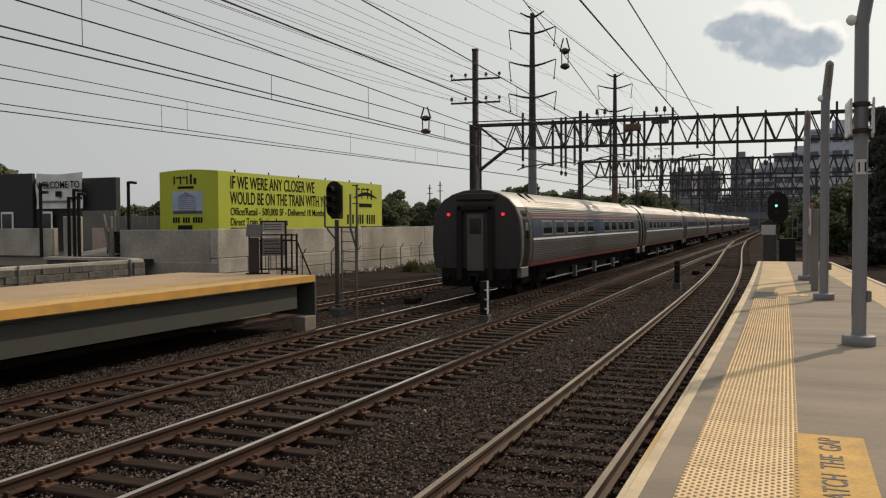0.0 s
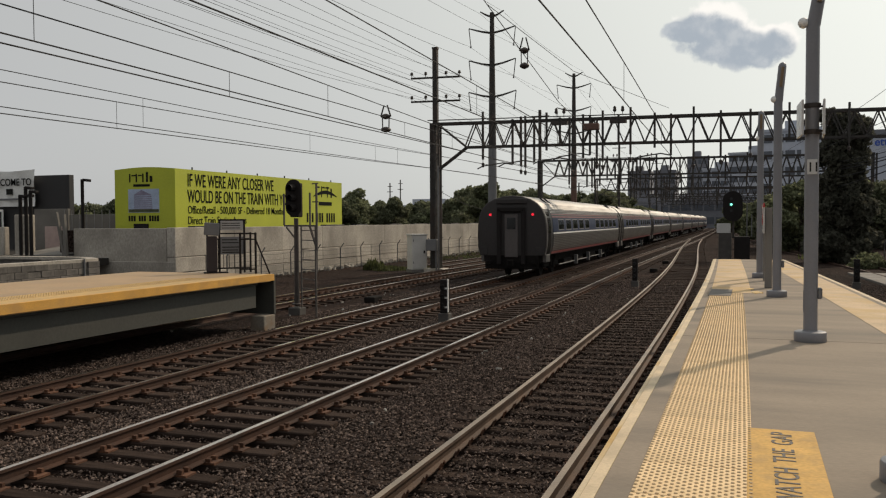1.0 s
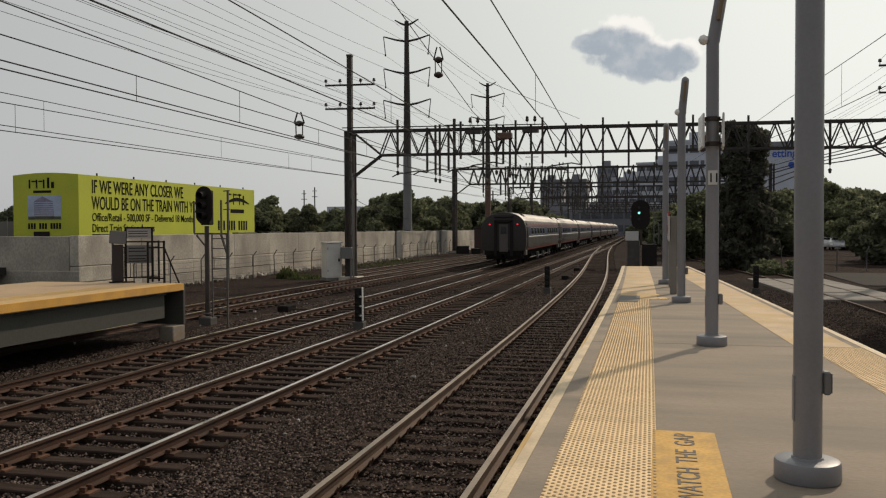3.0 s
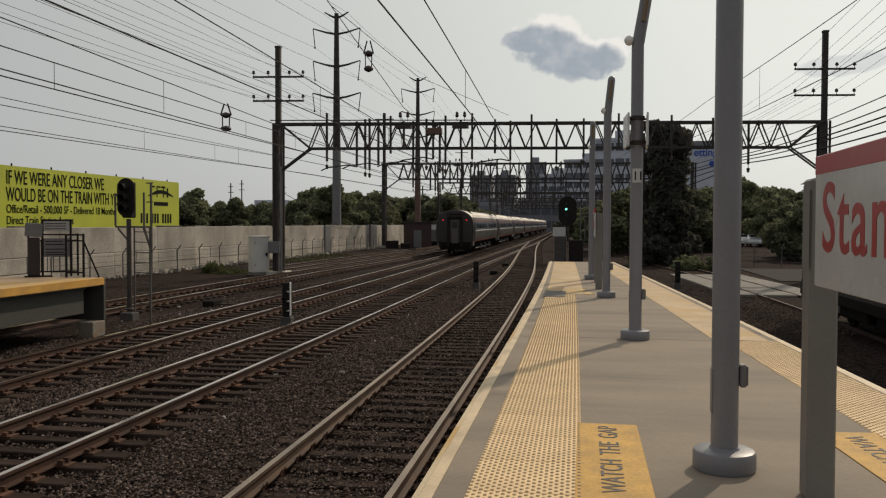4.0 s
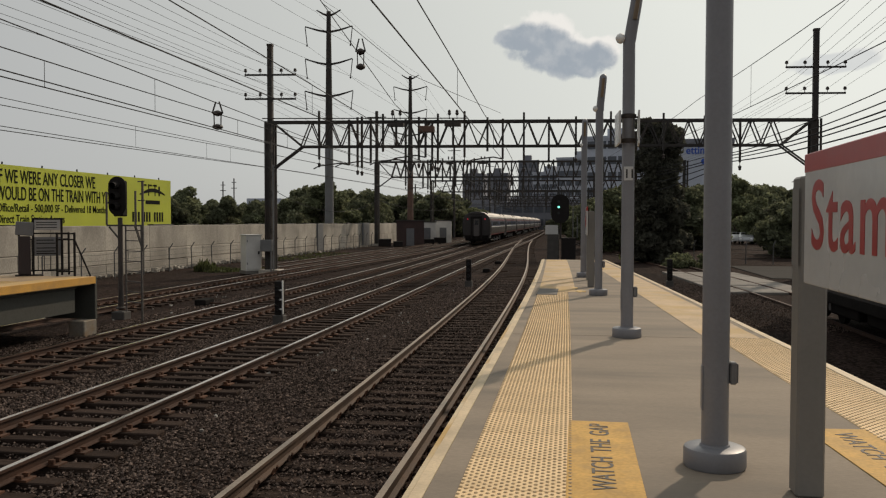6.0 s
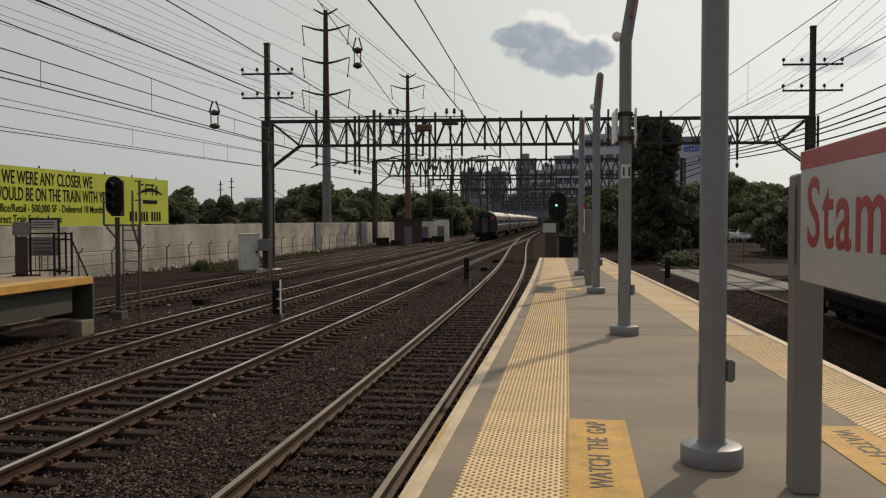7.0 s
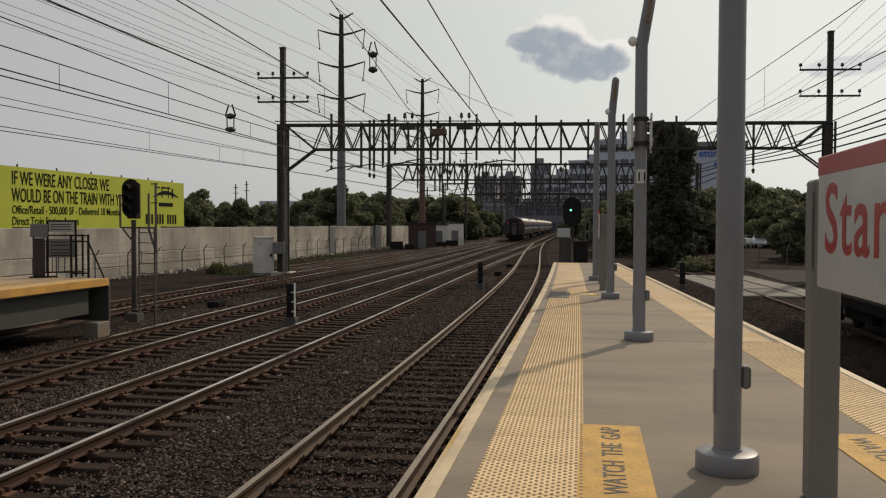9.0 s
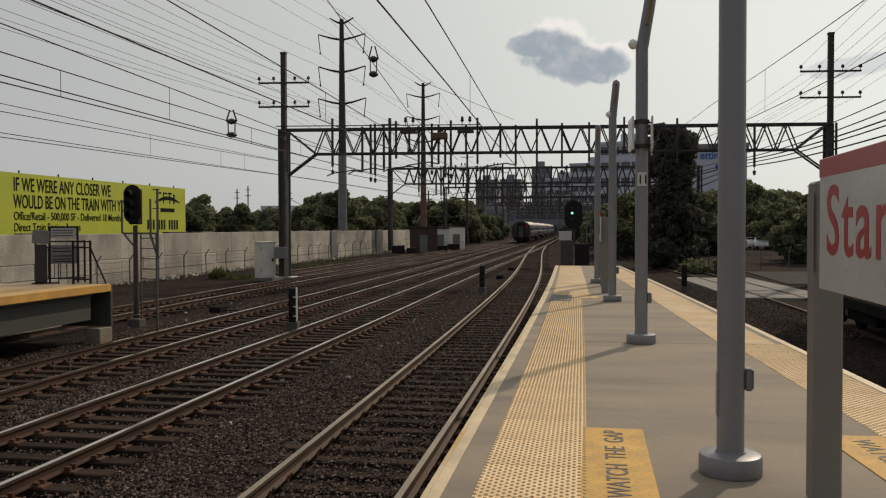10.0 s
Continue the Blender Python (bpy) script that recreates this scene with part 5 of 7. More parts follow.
def yard_walls():
    t = thing("yard_wall", Matrix(), "pale concrete yard walls and sloping slab", "wall", kind="structure")
    part("slab", Shape().box(-70, -27.5, 24.0, 30.9, 0.7, 1.0), M_ASPH, t)
    part("slab", Shape().box(-70, -31.0, 30.9, 41.0, 0.7, 1.02), M_ASPH, t)
    part("low_wall", Shape().box(-50, -34.95, 32.0, 32.35, 1.0, 2.42, 0.02), M_WALL, t)
    part("curved_pier", Shape().lathe([(0.46, 1.0), (0.46, 3.0), (0.42, 3.03)], 20, -34.2, 32.6), M_WALL, t, "rounded pale pier", True)
    part("ramp", Shape().add([(-34, 31.6, 1.06), (-30, 31.6, 1.06), (-30, 38, 1.75), (-34, 38, 1.75), (-34, 31.6, 0.9), (-30, 31.6, 0.9), (-30, 38, 0.9), (-34, 38, 0.9)],
                             [(0, 1, 2, 3), (4, 7, 6, 5), (0, 4, 5, 1), (1, 5, 6, 2), (2, 6, 7, 3), (3, 7, 4, 0)]), M_CONC_DARK, t)
    part("slanted_post", Shape().beam((-29.95, 30.8, 1.0), (-30.4, 30.8, 3.1), 0.12).beam((-29.85, 30.8, 1.0), (-29.95, 30.8, 3.0), 0.14), M_CONC_DARK, t)


yard_walls()


def yard_lamp(x, y, h, label, double=False):
    t = thing("yard_lamp", pose(x, y, 1.0), label, "street lamp", "yard lamps")
    part("pole", Shape().tube([(0, 0, 0), (0, 0, h)], 0.085, 8), M_BLACK, t)
    part("head", Shape().box(-0.32, 0.10, -0.12, 0.12, h - 0.12, h + 0.02, 0.03, pose(0, 0, 0, 0, 6, 0)), M_BLACK, t)
    if double:
        part("head", Shape().box(0.05, 0.45, -0.12, 0.12, h - 0.5, h - 0.36, 0.03), M_BLACK, t)


for x, y, h, d in ((-34.85, 31.2, 3.65, True), (-33.2, 31.4, 2.95, False), (-32.95, 31.5, 3.35, True), (-32.45, 31.3, 3.15, False), (-32.4, 34.6, 3.85, False)):
    yard_lamp(x, y, h, "slim black lamp post with a flat head", d)

# ---- gantries, masts, towers and wires ----


def insulator(s, p, h=0.22, r=0.07, down=False):
    d = -1 if down else 1
    x, y, z = p
    s.tube([(x, y, z), (x, y, z + d * h * 0.45)], 0.018, 5)
    s.lathe([(r * 0.45, z + d * h * 0.4), (r, z + d * h * 0.55), (r * 0.7, z + d * h * 0.75), (r * 0.85, z + d * h * 0.85), (r * 0.3, z + d * h)], 8, x, y)


def gantry(left, right, top, depth, mast, label, drops, full=True, heft=1.0):
    t = thing("catenary_gantry", Matrix(), label, "gantry", "overhead line gantries")
    l, r = Vector((*left, 0)), Vector((*right, 0))
    way = (r - l).normalized()
    nrm = Vector((-way.y, way.x, 0))
    length = (r - l).length
    at = lambda s, z, o=0.0: l + way * s + nrm * o + Vector((0, 0, z))
    for k, s0 in enumerate((0.0, length)):
        post = part("post", Shape(), M_STEEL, t)
        s = Shape()
        for ox in (-0.22, 0.22):
            for oy in (-0.22, 0.22):
                s.beam(at(s0 + ox, -0.3, oy), at(s0 + ox, top + 0.05, oy), 0.10)
        s.box(-0.20, 0.02, -0.24, 0.24, -0.3, top + 0.05, 0, Matrix.Translation(at(s0, 0)))
        part("column", s, M_STEEL, post, "dark steel column")
        s = Shape()
        z, flip = 0.1, 1
        while z < top - 0.5:
            for oy in (-0.24, 0.24):
                s.beam(at(s0 + 0.22 * flip, z, oy), at(s0 - 0.22 * flip, z + 0.5, oy), 0.035)
            z, flip = z + 0.5, -flip
        part("lacing", s, M_STEEL, post)["kind"] = "stuff"
        part("footing", Shape().box(-0.55, 0.55, -0.5, 0.5, -0.5, 0.02, 0.03, Matrix.Translation(at(s0, 0))), M_WALL, post, "pale concrete footing")
        sg = 1 if k == 0 else -1
        s = Shape()
        for oy in (-0.22, 0.22):
            s.beam(at(s0 + sg * 0.2, top - depth - 1.15, oy), at(s0 + sg * 1.75, top - depth, oy), 0.08)
            s.beam(at(s0 + sg * 0.2, top - 0.05, oy), at(s0 + sg * 1.75, top - depth, oy), 0.08)
        part("knee_brace", s, M_STEEL, t)
        if mast:
            tip, reach = ((mast, 1.38), (mast + 0.5, 1.52))[k]
            ms = part("mast", Shape().beam(at(s0, top - 0.1), at(s0, tip), 0.26).beam(at(s0, tip - 0.05), at(s0, tip + 0.05), 0.30), M_STEEL, t, "steel mast")
            for z in (mast - 1.58 + 0.17 * k, mast - 2.86 + 0.11 * k):
                part("crossarm", Shape().beam(at(s0 - reach, z), at(s0 + reach, z), 0.10, 0.09), M_STEEL, ms)
                for d in (-reach + 0.04, -0.55, 0.60, reach - 0.04):
                    q = Shape()
                    insulator(q, at(s0 + d, z + 0.04), 0.30, 0.10)
                    part("insulator", q, M_INSUL, ms, "brown pin insulator")
    # truss
    s = Shape()
    for oy in (-0.3, 0.3):
        s.beam(at(0.0, top, oy), at(length, top, oy), 0.105 * heft, 0.115 * heft)
        s.beam(at(1.7, top - depth, oy), at(length - 1.7, top - depth, oy), 0.10 * heft, 0.10 * heft)
    part("chord", s, M_STEEL, t, "top and bottom chords")
    n = int(round((length - 3.4) / (1.05 if full else 1.4)))
    step = (length - 3.4) / n
    for i in range(n):
        a, b = 1.7 + i * step, 1.7 + (i + 1) * step
        s = Shape()
        for oy in (-0.3, 0.3):
            s.beam(at(a, top - depth, oy), at((a + b) / 2, top, oy), 0.06 * heft)
            s.beam(at((a + b) / 2, top, oy), at(b, top - depth, oy), 0.06 * heft)
        s.beam(at(a, top - depth, -0.3), at(a, top - depth, 0.3), 0.05)
        part("web", s, M_STEEL, t)
    if full:
        part("bus_pipe", Shape().tube([at(-0.4, top + 0.20, -0.2), at(length * 0.37, top + 0.16, -0.2)], 0.028, 6), M_STEEL, t, "thin pipe along the top chord")
    # hanging and standing bars, with their insulators
    for sx, up, down, kind in drops:
        b = part("hanger", Shape().beam(at(sx, top - depth - down, -0.36), at(sx, top + up, -0.36), 0.105 * heft), M_STEEL, t)
        q = Shape()
        if kind == 1:
            insulator(q, at(sx, top - depth - down, -0.36), 0.42, 0.095, True)
        elif kind == 2:
            for d in (-0.2, 0.2):
                insulator(q, at(sx + d, top + 0.1, -0.3), 0.50, 0.10)
            q.box(-0.42, 0.40, -0.4, 0.1, top - 0.26, top - 0.08, 0, Matrix.Translation(at(sx, 0)))
        elif kind == 3:
            q.tube([at(sx, top - depth - down, -0.36), at(sx - 0.5, top - depth - down + 0.1, -0.4), at(sx - 1.6, top - depth - down - 0.05, -0.4), at(sx - 1.9, top - depth - down - 0.2, -0.4)], 0.035, 5)
        if q.f:
            part("insulator" if kind != 3 else "registration_arm", q, M_INSUL if kind != 3 else M_STEEL, b)
    return t


DROPS = [(2.7, 0.55, 0.70, 1), (4.3, 0.1, 1.0, 3), (4.75, 0.22, 1.1, 1), (4.98, 0.25, 1.15, 1), (5.45, 0.2, 0.9, 3), (6.1, 0.38, 0.3, 0), (6.8, 0.1, 0.05, 2), (7.3, 0.1, 0.8, 3), (8.0, 0.22, 0.75, 1), (8.35, 0.12, 0.6, 3),
         (8.7, 0.05, 0.9, 1), (9.0, 0.38, 0.95, 1), (9.8, 0.12, 0.05, 2), (10.4, 0.5, 0.6, 1), (11.6, 0.18, 0.3, 0), (12.4, 0.1, 0.7, 3), (13.5, 0.42, 1.0, 1), (14.8, 0.18, 0.8, 1), (16.2, 0.2, 0.5, 1),
         (18.0, 0.45, 0.1, 0), (20.7, 0.35, 0.3, 1), (22.8, 0.2, 0.1, 0), (24.6, 0.05, 0.9, 1)]
gantry((-16.25, 43.4), (12.1, 46.3), 7.88, 1.30, 12.0, "dark lattice gantry with crossarm masts spanning the tracks", DROPS)
gantry((-22.9, 95.5), (12.0, 98.5), 9.45, 1.75, 0, "dark lattice gantry spanning the tracks further on", [(a * 1.25, u, d + 0.3, k) for a, u, d, k in DROPS], True, 1.6)
gantry((-24.1, 140), (12.5, 143), 9.4, 1.85, 0, "dark lattice gantry in the distance", [(a * 1.3, u + 0.2, d + 0.4, k) for a, u, d, k in DROPS], False, 1.9)
gantry((-24.5, 188), (12.0, 190), 9.5, 1.9, 0, "dark lattice gantry far along the line", [(a * 1.3, u + 0.3, d + 0.4, k) for a, u, d, k in DROPS[::2]], False, 2.2)
gantry((-26, 236), (10.0, 238), 9.6, 1.9, 0, "dark lattice gantry far along the line", [(a * 1.3, u + 0.3, d + 0.4, k) for a, u, d, k in DROPS[::2]], False, 2.2)
gantry((-28, 290), (8.0, 292), 9.8, 2.0, 0, "dark lattice gantry at the end of the view", [(a * 1.3, u + 0.3, d + 0.4, k) for a, u, d, k in DROPS[::2]], False, 2.2)
t = thing("line_switch", Matrix(), "rust-brown line switch box on the gantry truss", "switch box")
part("case", Shape().box(-8.25, -7.45, 43.75, 44.15, 7.28, 7.62, 0.03), M_RUSTPOLE, t)
part("bracket", Shape().beam((-7.85, 43.9, 7.6), (-7.85, 43.9, 7.9), 0.08).beam((-7.85, 43.9, 7.9), (-7.85, 44.3, 7.9), 0.08), M_STEEL, t)
for x, y, h in ((-22.9, 95.4, 15.6), (-20.5, 141, 15.5), (-19.5, 190, 16), (3.5, 189, 13)):
    t = thing("signal_mast", pose(x, y, -0.3), "dark steel mast standing at a gantry", "mast", "steel masts")
    part("shaft", Shape().beam((0, 0, 0), (0, 0, h), 0.30), M_STEEL, t)
    part("crossarm", Shape().beam((-1.1, 0, h - 0.7), (1.1, 0, h - 0.7), 0.10), M_STEEL, t)


def power_tower(m, scale, mat, label):
    t = thing("power_pole", m, label, "power pole", "steel transmission poles")
    H = 24.4
    part("shaft", Shape().tube([(0, 0, -0.5), (0, 0, 10.6)], [0.46, 0.42], 12), mat, t, "", True)
    part("upper_shaft", Shape().tube([(0, 0, 10.6), (0, 0, H)], [0.40, 0.22], 12), M_STEEL, t, "dark upper shaft", True)
    for z, reach, droop in ((H - 0.1, 1.25, 0.0), (H - 1.75, 2.45, 1.7), (H - 5.05, 2.45, 1.7), (H - 8.3, 2.5, 1.6)):
        for sg in (-1, 1):
            a = part("arm", Shape().tube([(0, 0, z - 0.35), (sg * reach * 0.45, 0, z - 0.15), (sg * reach, 0, z + 0.25)], [0.12, 0.10, 0.06], 6), M_STEEL, t)
            if droop:
                q = Shape().tube([(sg * reach, 0, z + 0.22), (sg * (reach + 0.15 - 0.35), 0, z - droop + 0.1)], 0.05, 6)
                q.tube([(sg * (reach - 0.2), 0, z - droop + 0.1), (sg * (reach - 0.2), -0.05, z - droop - 0.05)], 0.09, 6)
                part("insulator", q, M_INSUL, a, "hanging insulator string")
    return t


power_tower(pose(-25.18, 84.0, -0.4, 0, 0, 4), 1, M_GALV, "tall tubular steel power pole with drooping crossarms")
power_tower(pose(-24.15, 121.5, -0.65, 0, 0, 4), 1, M_RUSTPOLE, "rust-brown tubular power pole with crossarms")


def cable(parent, name, pts, r, label=""):
    return part(name, Shape().tube(pts, r, 5, False), M_WIRE, parent, label)


def sagged(a, b, sag, n=14):
    a, b = Vector(a), Vector(b)
    return [a.lerp(b, i / n) - Vector((0, 0, 4 * sag * (i / n) * (1 - i / n))) for i in range(n + 1)]


def overhead(name, y_stops, contact, upper, label, droppers, drift=0.0):
    """Contact wire and a wire above it that follow one track, with droppers between."""
    t = thing("overhead_line", Matrix(), label, "overhead wire", "overhead contact lines")
    g = LINES[name]
    ys = np.arange(y_stops[0], y_stops[1] + 1, 3.0)
    cable(t, "contact_wire", [(g(y) + drift, y, contact(y)) for y in ys], 0.013)
    cable(t, "upper_wire", [(g(y) + drift, y, upper(y)) for y in ys], 0.012)
    for y in droppers:
        cable(t, "dropper", [(g(y) + drift, y, contact(y)), (g(y) + drift, y, upper(y))], 0.006)
    return t


overhead("d", (-16, 118), lambda y: 5.44 - 0.018 * min(max(y - 10, -10), 14), lambda y: 6.29 - 0.030 * min(max(y - 14, -14), 12), "contact line above the curving platform track", (6.0, 19.3, 30))
overhead("c", (-16, 250), lambda y: 5.40 - 0.004 * min(max(y - 9, -9), 20), lambda y: 6.29 - 0.022 * min(max(y - 12.5, -12), 25), "contact line above the straight track", (21, 29, 37))
overhead("b", (-16, 250), lambda y: 5.17 + 0.003 * min(max(y - 20, 0), 24), lambda y: 5.73 - 0.008 * min(max(y - 8.7, -8), 9), "contact line above the train's track", (14.9, 24.3, 34))
overhead("b", (-16, 60), lambda y: 5.24 - 0.005 * min(max(y - 9, -9), 30), lambda y: 6.15 - 0.024 * min(max(y - 10.6, -10), 22), "second wire pair above the train's track", (9.6, 18.7, 28), 0.27)
overhead("a", (0, 250), lambda y: 4.93 + 0.0125 * (min(y, 44) - 12.5), lambda y: 5.60 + 0.0125 * (min(y, 44) - 12.5), "contact line above the outer track", (17.4, 33.4), -0.35)
overhead("a", (6, 250), lambda y: 5.39 + 0.0068 * (min(y, 44) - 14), lambda y: 6.30 + 0.0025 * (min(y, 44) - 20), "contact line above the siding", (20.7, 31.0, 40), -2.2)
overhead("e_wire", (-10, 250), lambda y: 6.22 + 0.027 * (min(max(y, 0), 46) - 17.7), lambda y: 7.72 + 0.028 * (min(max(y, 0), 40) - 20.8) - 0.012 * max(min(y, 46) - 40, 0), "contact line above the far track", (10, 30.5), 0.0)
t = thing("feeder_wire", Matrix(), "feeder wire crossing down to the gantry", "overhead wire", "feeder wires")
cable(t, "strand", [(-6.9, 5, 11.4), (-6.9, 22, 8.62), (-6.9, 31.7, 7.07), (-6.95, 44.3, 6.2)], 0.013)
cable(t, "strand", [(-6.9, 22.5, 8.55), (-6.0, 30, 7.9), (-4.0, 44.6, 8.3)], 0.010)


def section_insulator(x, y, z, h, label):
    t = thing("section_insulator", pose(x, y, z), label, "insulator", "line insulators")
    for c, r in ((-0.36, 0.16), (0.06, 0.15)):
        q = Shape()
        q.lathe([(0.03, h * (c - 0.09)), (r * 0.85, h * (c - 0.045)), (r, h * c), (r * 0.85, h * (c + 0.045)), (0.03, h * (c + 0.09))], 10)
        part("insulator", q, M_INSUL, t)
    q = Shape()
    for sx in (-1, 1):
        q.tube([(sx * 0.10, 0, -h * 0.32), (sx * 0.11, 0, h * 0.10)], 0.018, 5)
        q.tube([(sx * 0.16, 0, h * 0.06), (sx * 0.05, 0, h * 0.42)], 0.024, 5)
    part("yoke", q, M_STEEL, t)


def lines_from_poles():
    rnd = random.Random(2)
    for (x0, y0), label, ys in (((-16.25, 43.4), "thin line wires strung between the gantry masts", -45), ((12.1, 46.3), "thin line wires beyond the platform", -45)):
        t = thing("line_wires", Matrix(), label, "overhead wire", "mast line wires")
        for z in (10.55, 9.27):
            for d in (-1.28, -0.55, 0.60, 1.28):
                if x0 < 0:
                    cable(t, "strand", sagged((x0 + d, y0, z), (x0 + d + 0.4, ys, z + 0.15), 0.45 + rnd.uniform(-0.1, 0.1)), 0.0075)
                else:
                    cable(t, "strand", sagged((x0 + d * 1.15, y0, z + 0.3), (x0 + d * 1.15 - 1.9, -10, z + 2.0), 0.12), 0.0075)
                cable(t, "strand", sagged((x0 + d, y0, z), (x0 + d - 4, 140, z + 1.5), 0.9), 0.0075)
    t = thing("power_lines", Matrix(), "high power lines running between the steel poles", "overhead wire")
    for z, reach in ((24.0, 1.25), (20.65, 2.3), (17.4, 2.3), (14.2, 2.3)):
        for sg in (-1, 1):
            a, b, c = (-25.25 + sg * reach, 84.0, z), (-24.1 + sg * reach, 121.5, z), (-26.5 + sg * reach, -40, z + 0.5)
            cable(t, "strand", sagged(c, a, 2.2, 24), 0.013)
            cable(t, "strand", sagged(a, b, 0.5), 0.013)
            cable(t, "strand", sagged(b, (-28 + sg * reach, 240, z), 2.0), 0.013)
    t = thing("cable_bundle", Matrix(), "thick black cables sagging towards a utility pole", "cable")
    for near, far, end, r in ((6.86, 6.79, 6.3, 0.020), (6.46, 6.52, 6.0, 0.024), (6.17, 6.38, 5.8, 0.030), (5.98, 6.21, 5.2, 0.026), (5.65, 6.03, 4.5, 0.030)):
        a, b, c = Vector((9.7, 28.0, near)), Vector((8.65, 50.0, far)), Vector((4.2, 62.0, end))
        cable(t, "cable", [a + (a - b) * 0.7 + Vector((0, 0, 0.35))] + sagged(a, b, 0.16, 10) + sagged(b, c, 0.22, 8)[1:], r)
    t = thing("slack_cable", Matrix(), "slack cable hanging between wall and mast", "cable")
    cable(t, "cable", sagged((-24.2, 66, 5.0), (-22.7, 95.2, 5.1), 1.5), 0.022)
    cable(t, "cable", sagged((-22.7, 95.2, 5.1), (-18.0, 139, 5.6), 1.2), 0.022)


lines_from_poles()
section_insulator(-10.2, 23.0, 5.64, 0.92, "brown line insulator with a steel yoke")
section_insulator(-6.9, 26.54, 7.98, 1.15, "dark line insulator with a steel yoke")
t = thing("utility_pole", pose(4.1, 62.3, -0.3), "dark timber utility pole in front of the ivy tree", "utility pole")
part("shaft", Shape().tube([(0, 0, 0), (0, 0, 9.4)], [0.17, 0.13], 10), M_BARK, t)
part("transformer", Shape().lathe([(0.2, 6.6), (0.24, 6.65), (0.24, 7.5), (0.2, 7.55)], 12, 0.0, -0.36), M_GALV, t)
t = thing("pole_box", pose(-16.25, 43.0, 1.0), "grey junction box on the gantry column", "junction box")
part("body", Shape().box(-0.35, 0.25, -0.30, -0.02, 0.0, 0.62, 0.02), M_GALV, t)
part("conduit", Shape().tube([(0.32, -0.12, -1.2), (0.32, -0.12, 4.6)], 0.045, 6).tube([(0.2, -0.16, -1.2), (0.2, -0.16, 0.0)], 0.045, 6), M_GALV, t)

M_XING = shader("crossing_concrete", (0.165, 0.148, 0.128), rough=0.85, vary=0.16, scale=0.8, grain=20, dirt=(0.2, 0.18, 0.16), dirt_scale=0.8, per_object=0.1)

# ---- things beyond the tracks ----


def shed(m, w, d, h, mat, label, flat=True):
    t = thing("trackside_shed", m, label, "shed", "trackside sheds")
    part("wall", Shape().box(-w / 2, w / 2, -d / 2, d / 2, -0.1, h, 0.02), mat, t)
    part("roof", Shape().box(-w / 2 - 0.12, w / 2 + 0.12, -d / 2 - 0.12, d / 2 + 0.12, h, h + 0.12, 0.02), M_STEEL, t)
    part("door", Shape().box(-0.45, 0.45, -d / 2 - 0.03, -d / 2, 0.0, min(2.0, h - 0.2), 0.01), M_BOXGREY, t)


M_RUSTSHED = shader("rust_shed", (0.050, 0.029, 0.026), rough=0.85, vary=0.25, scale=0.9, grain=10)
shed(pose(-19.4, 97.5, -0.2, 0, 0, 12), 3.2, 3.0, 2.85, M_RUSTSHED, "rust-brown steel shed beside the tracks")
shed(pose(-18.9, 106, -0.2, 0, 0, 10), 2.2, 2.4, 2.7, M_CAB, "pale grey equipment shed beside the tracks")
shed(pose(-17.6, 111, -0.2, 0, 0, 8), 2.2, 3.0, 2.9, M_CAB, "pale equipment shed with stained walls")
for x, y, s in ((-21.6, 93.8, 0.7), (-17.6, 100, 0.6), (-16.9, 104, 0.7), (-19.9, 93, 0.5)):
    b = thing("equipment_box", pose(x, y, -0.22, 0, 0, 20), "low dark equipment box on the ballast", "box", "trackside boxes")
    part("body", Shape().box(-s, s, -s * 0.6, s * 0.6, 0, s * 1.1, 0.05), M_BLACK, b)
    part("lid", Shape().box(-s - 0.05, s + 0.05, -s * 0.6 - 0.05, s * 0.6 + 0.05, s * 1.1, s * 1.2, 0.02), M_STEEL, b)
for x, y, s in ((-12.45, 26.9, 0.5), (-5.0, 47.0, 0.5), (-5.2, 56, 0.5)):
    b = thing("switch_machine", pose(x, y, -0.22, 0, 0, 4), "dark switch machine low beside the rails", "switch machine", "switch machines")
    part("case", Shape().box(-s * 0.4, s * 0.4, -s * 0.8, s * 0.8, 0, 0.20, 0.03), M_UNDER, b)
    part("rod", Shape().beam((s * 0.4, 0, 0.06), (s * 0.4 + 1.0, 0, 0.06), 0.05), M_RUST, b)

# concrete crossing panels by the far track
xing = thing("crossing_panels", Matrix(), "pale worn concrete crossing panels beside the rails", "crossing", kind="structure")
rnd = random.Random(6)
for i in range(7):
    for side, wide in ((-1.92, 1.08), (-0.66, 1.32), (0.84, 1.08)):
        y = 34.4 + i * 1.95
        x = LINES["e"](y) + side
        p = part("panel", Shape().box(0, wide, 0, 1.91, -0.36, -0.150 + rnd.uniform(-0.01, 0.01), 0.015), M_XING, xing)
        p.matrix_basis = pose(x, y, 0, 0, 0, math.degrees(math.atan2(LINES["e"](y) - LINES["e"](y + 2), 2)))


# ---- trees ----


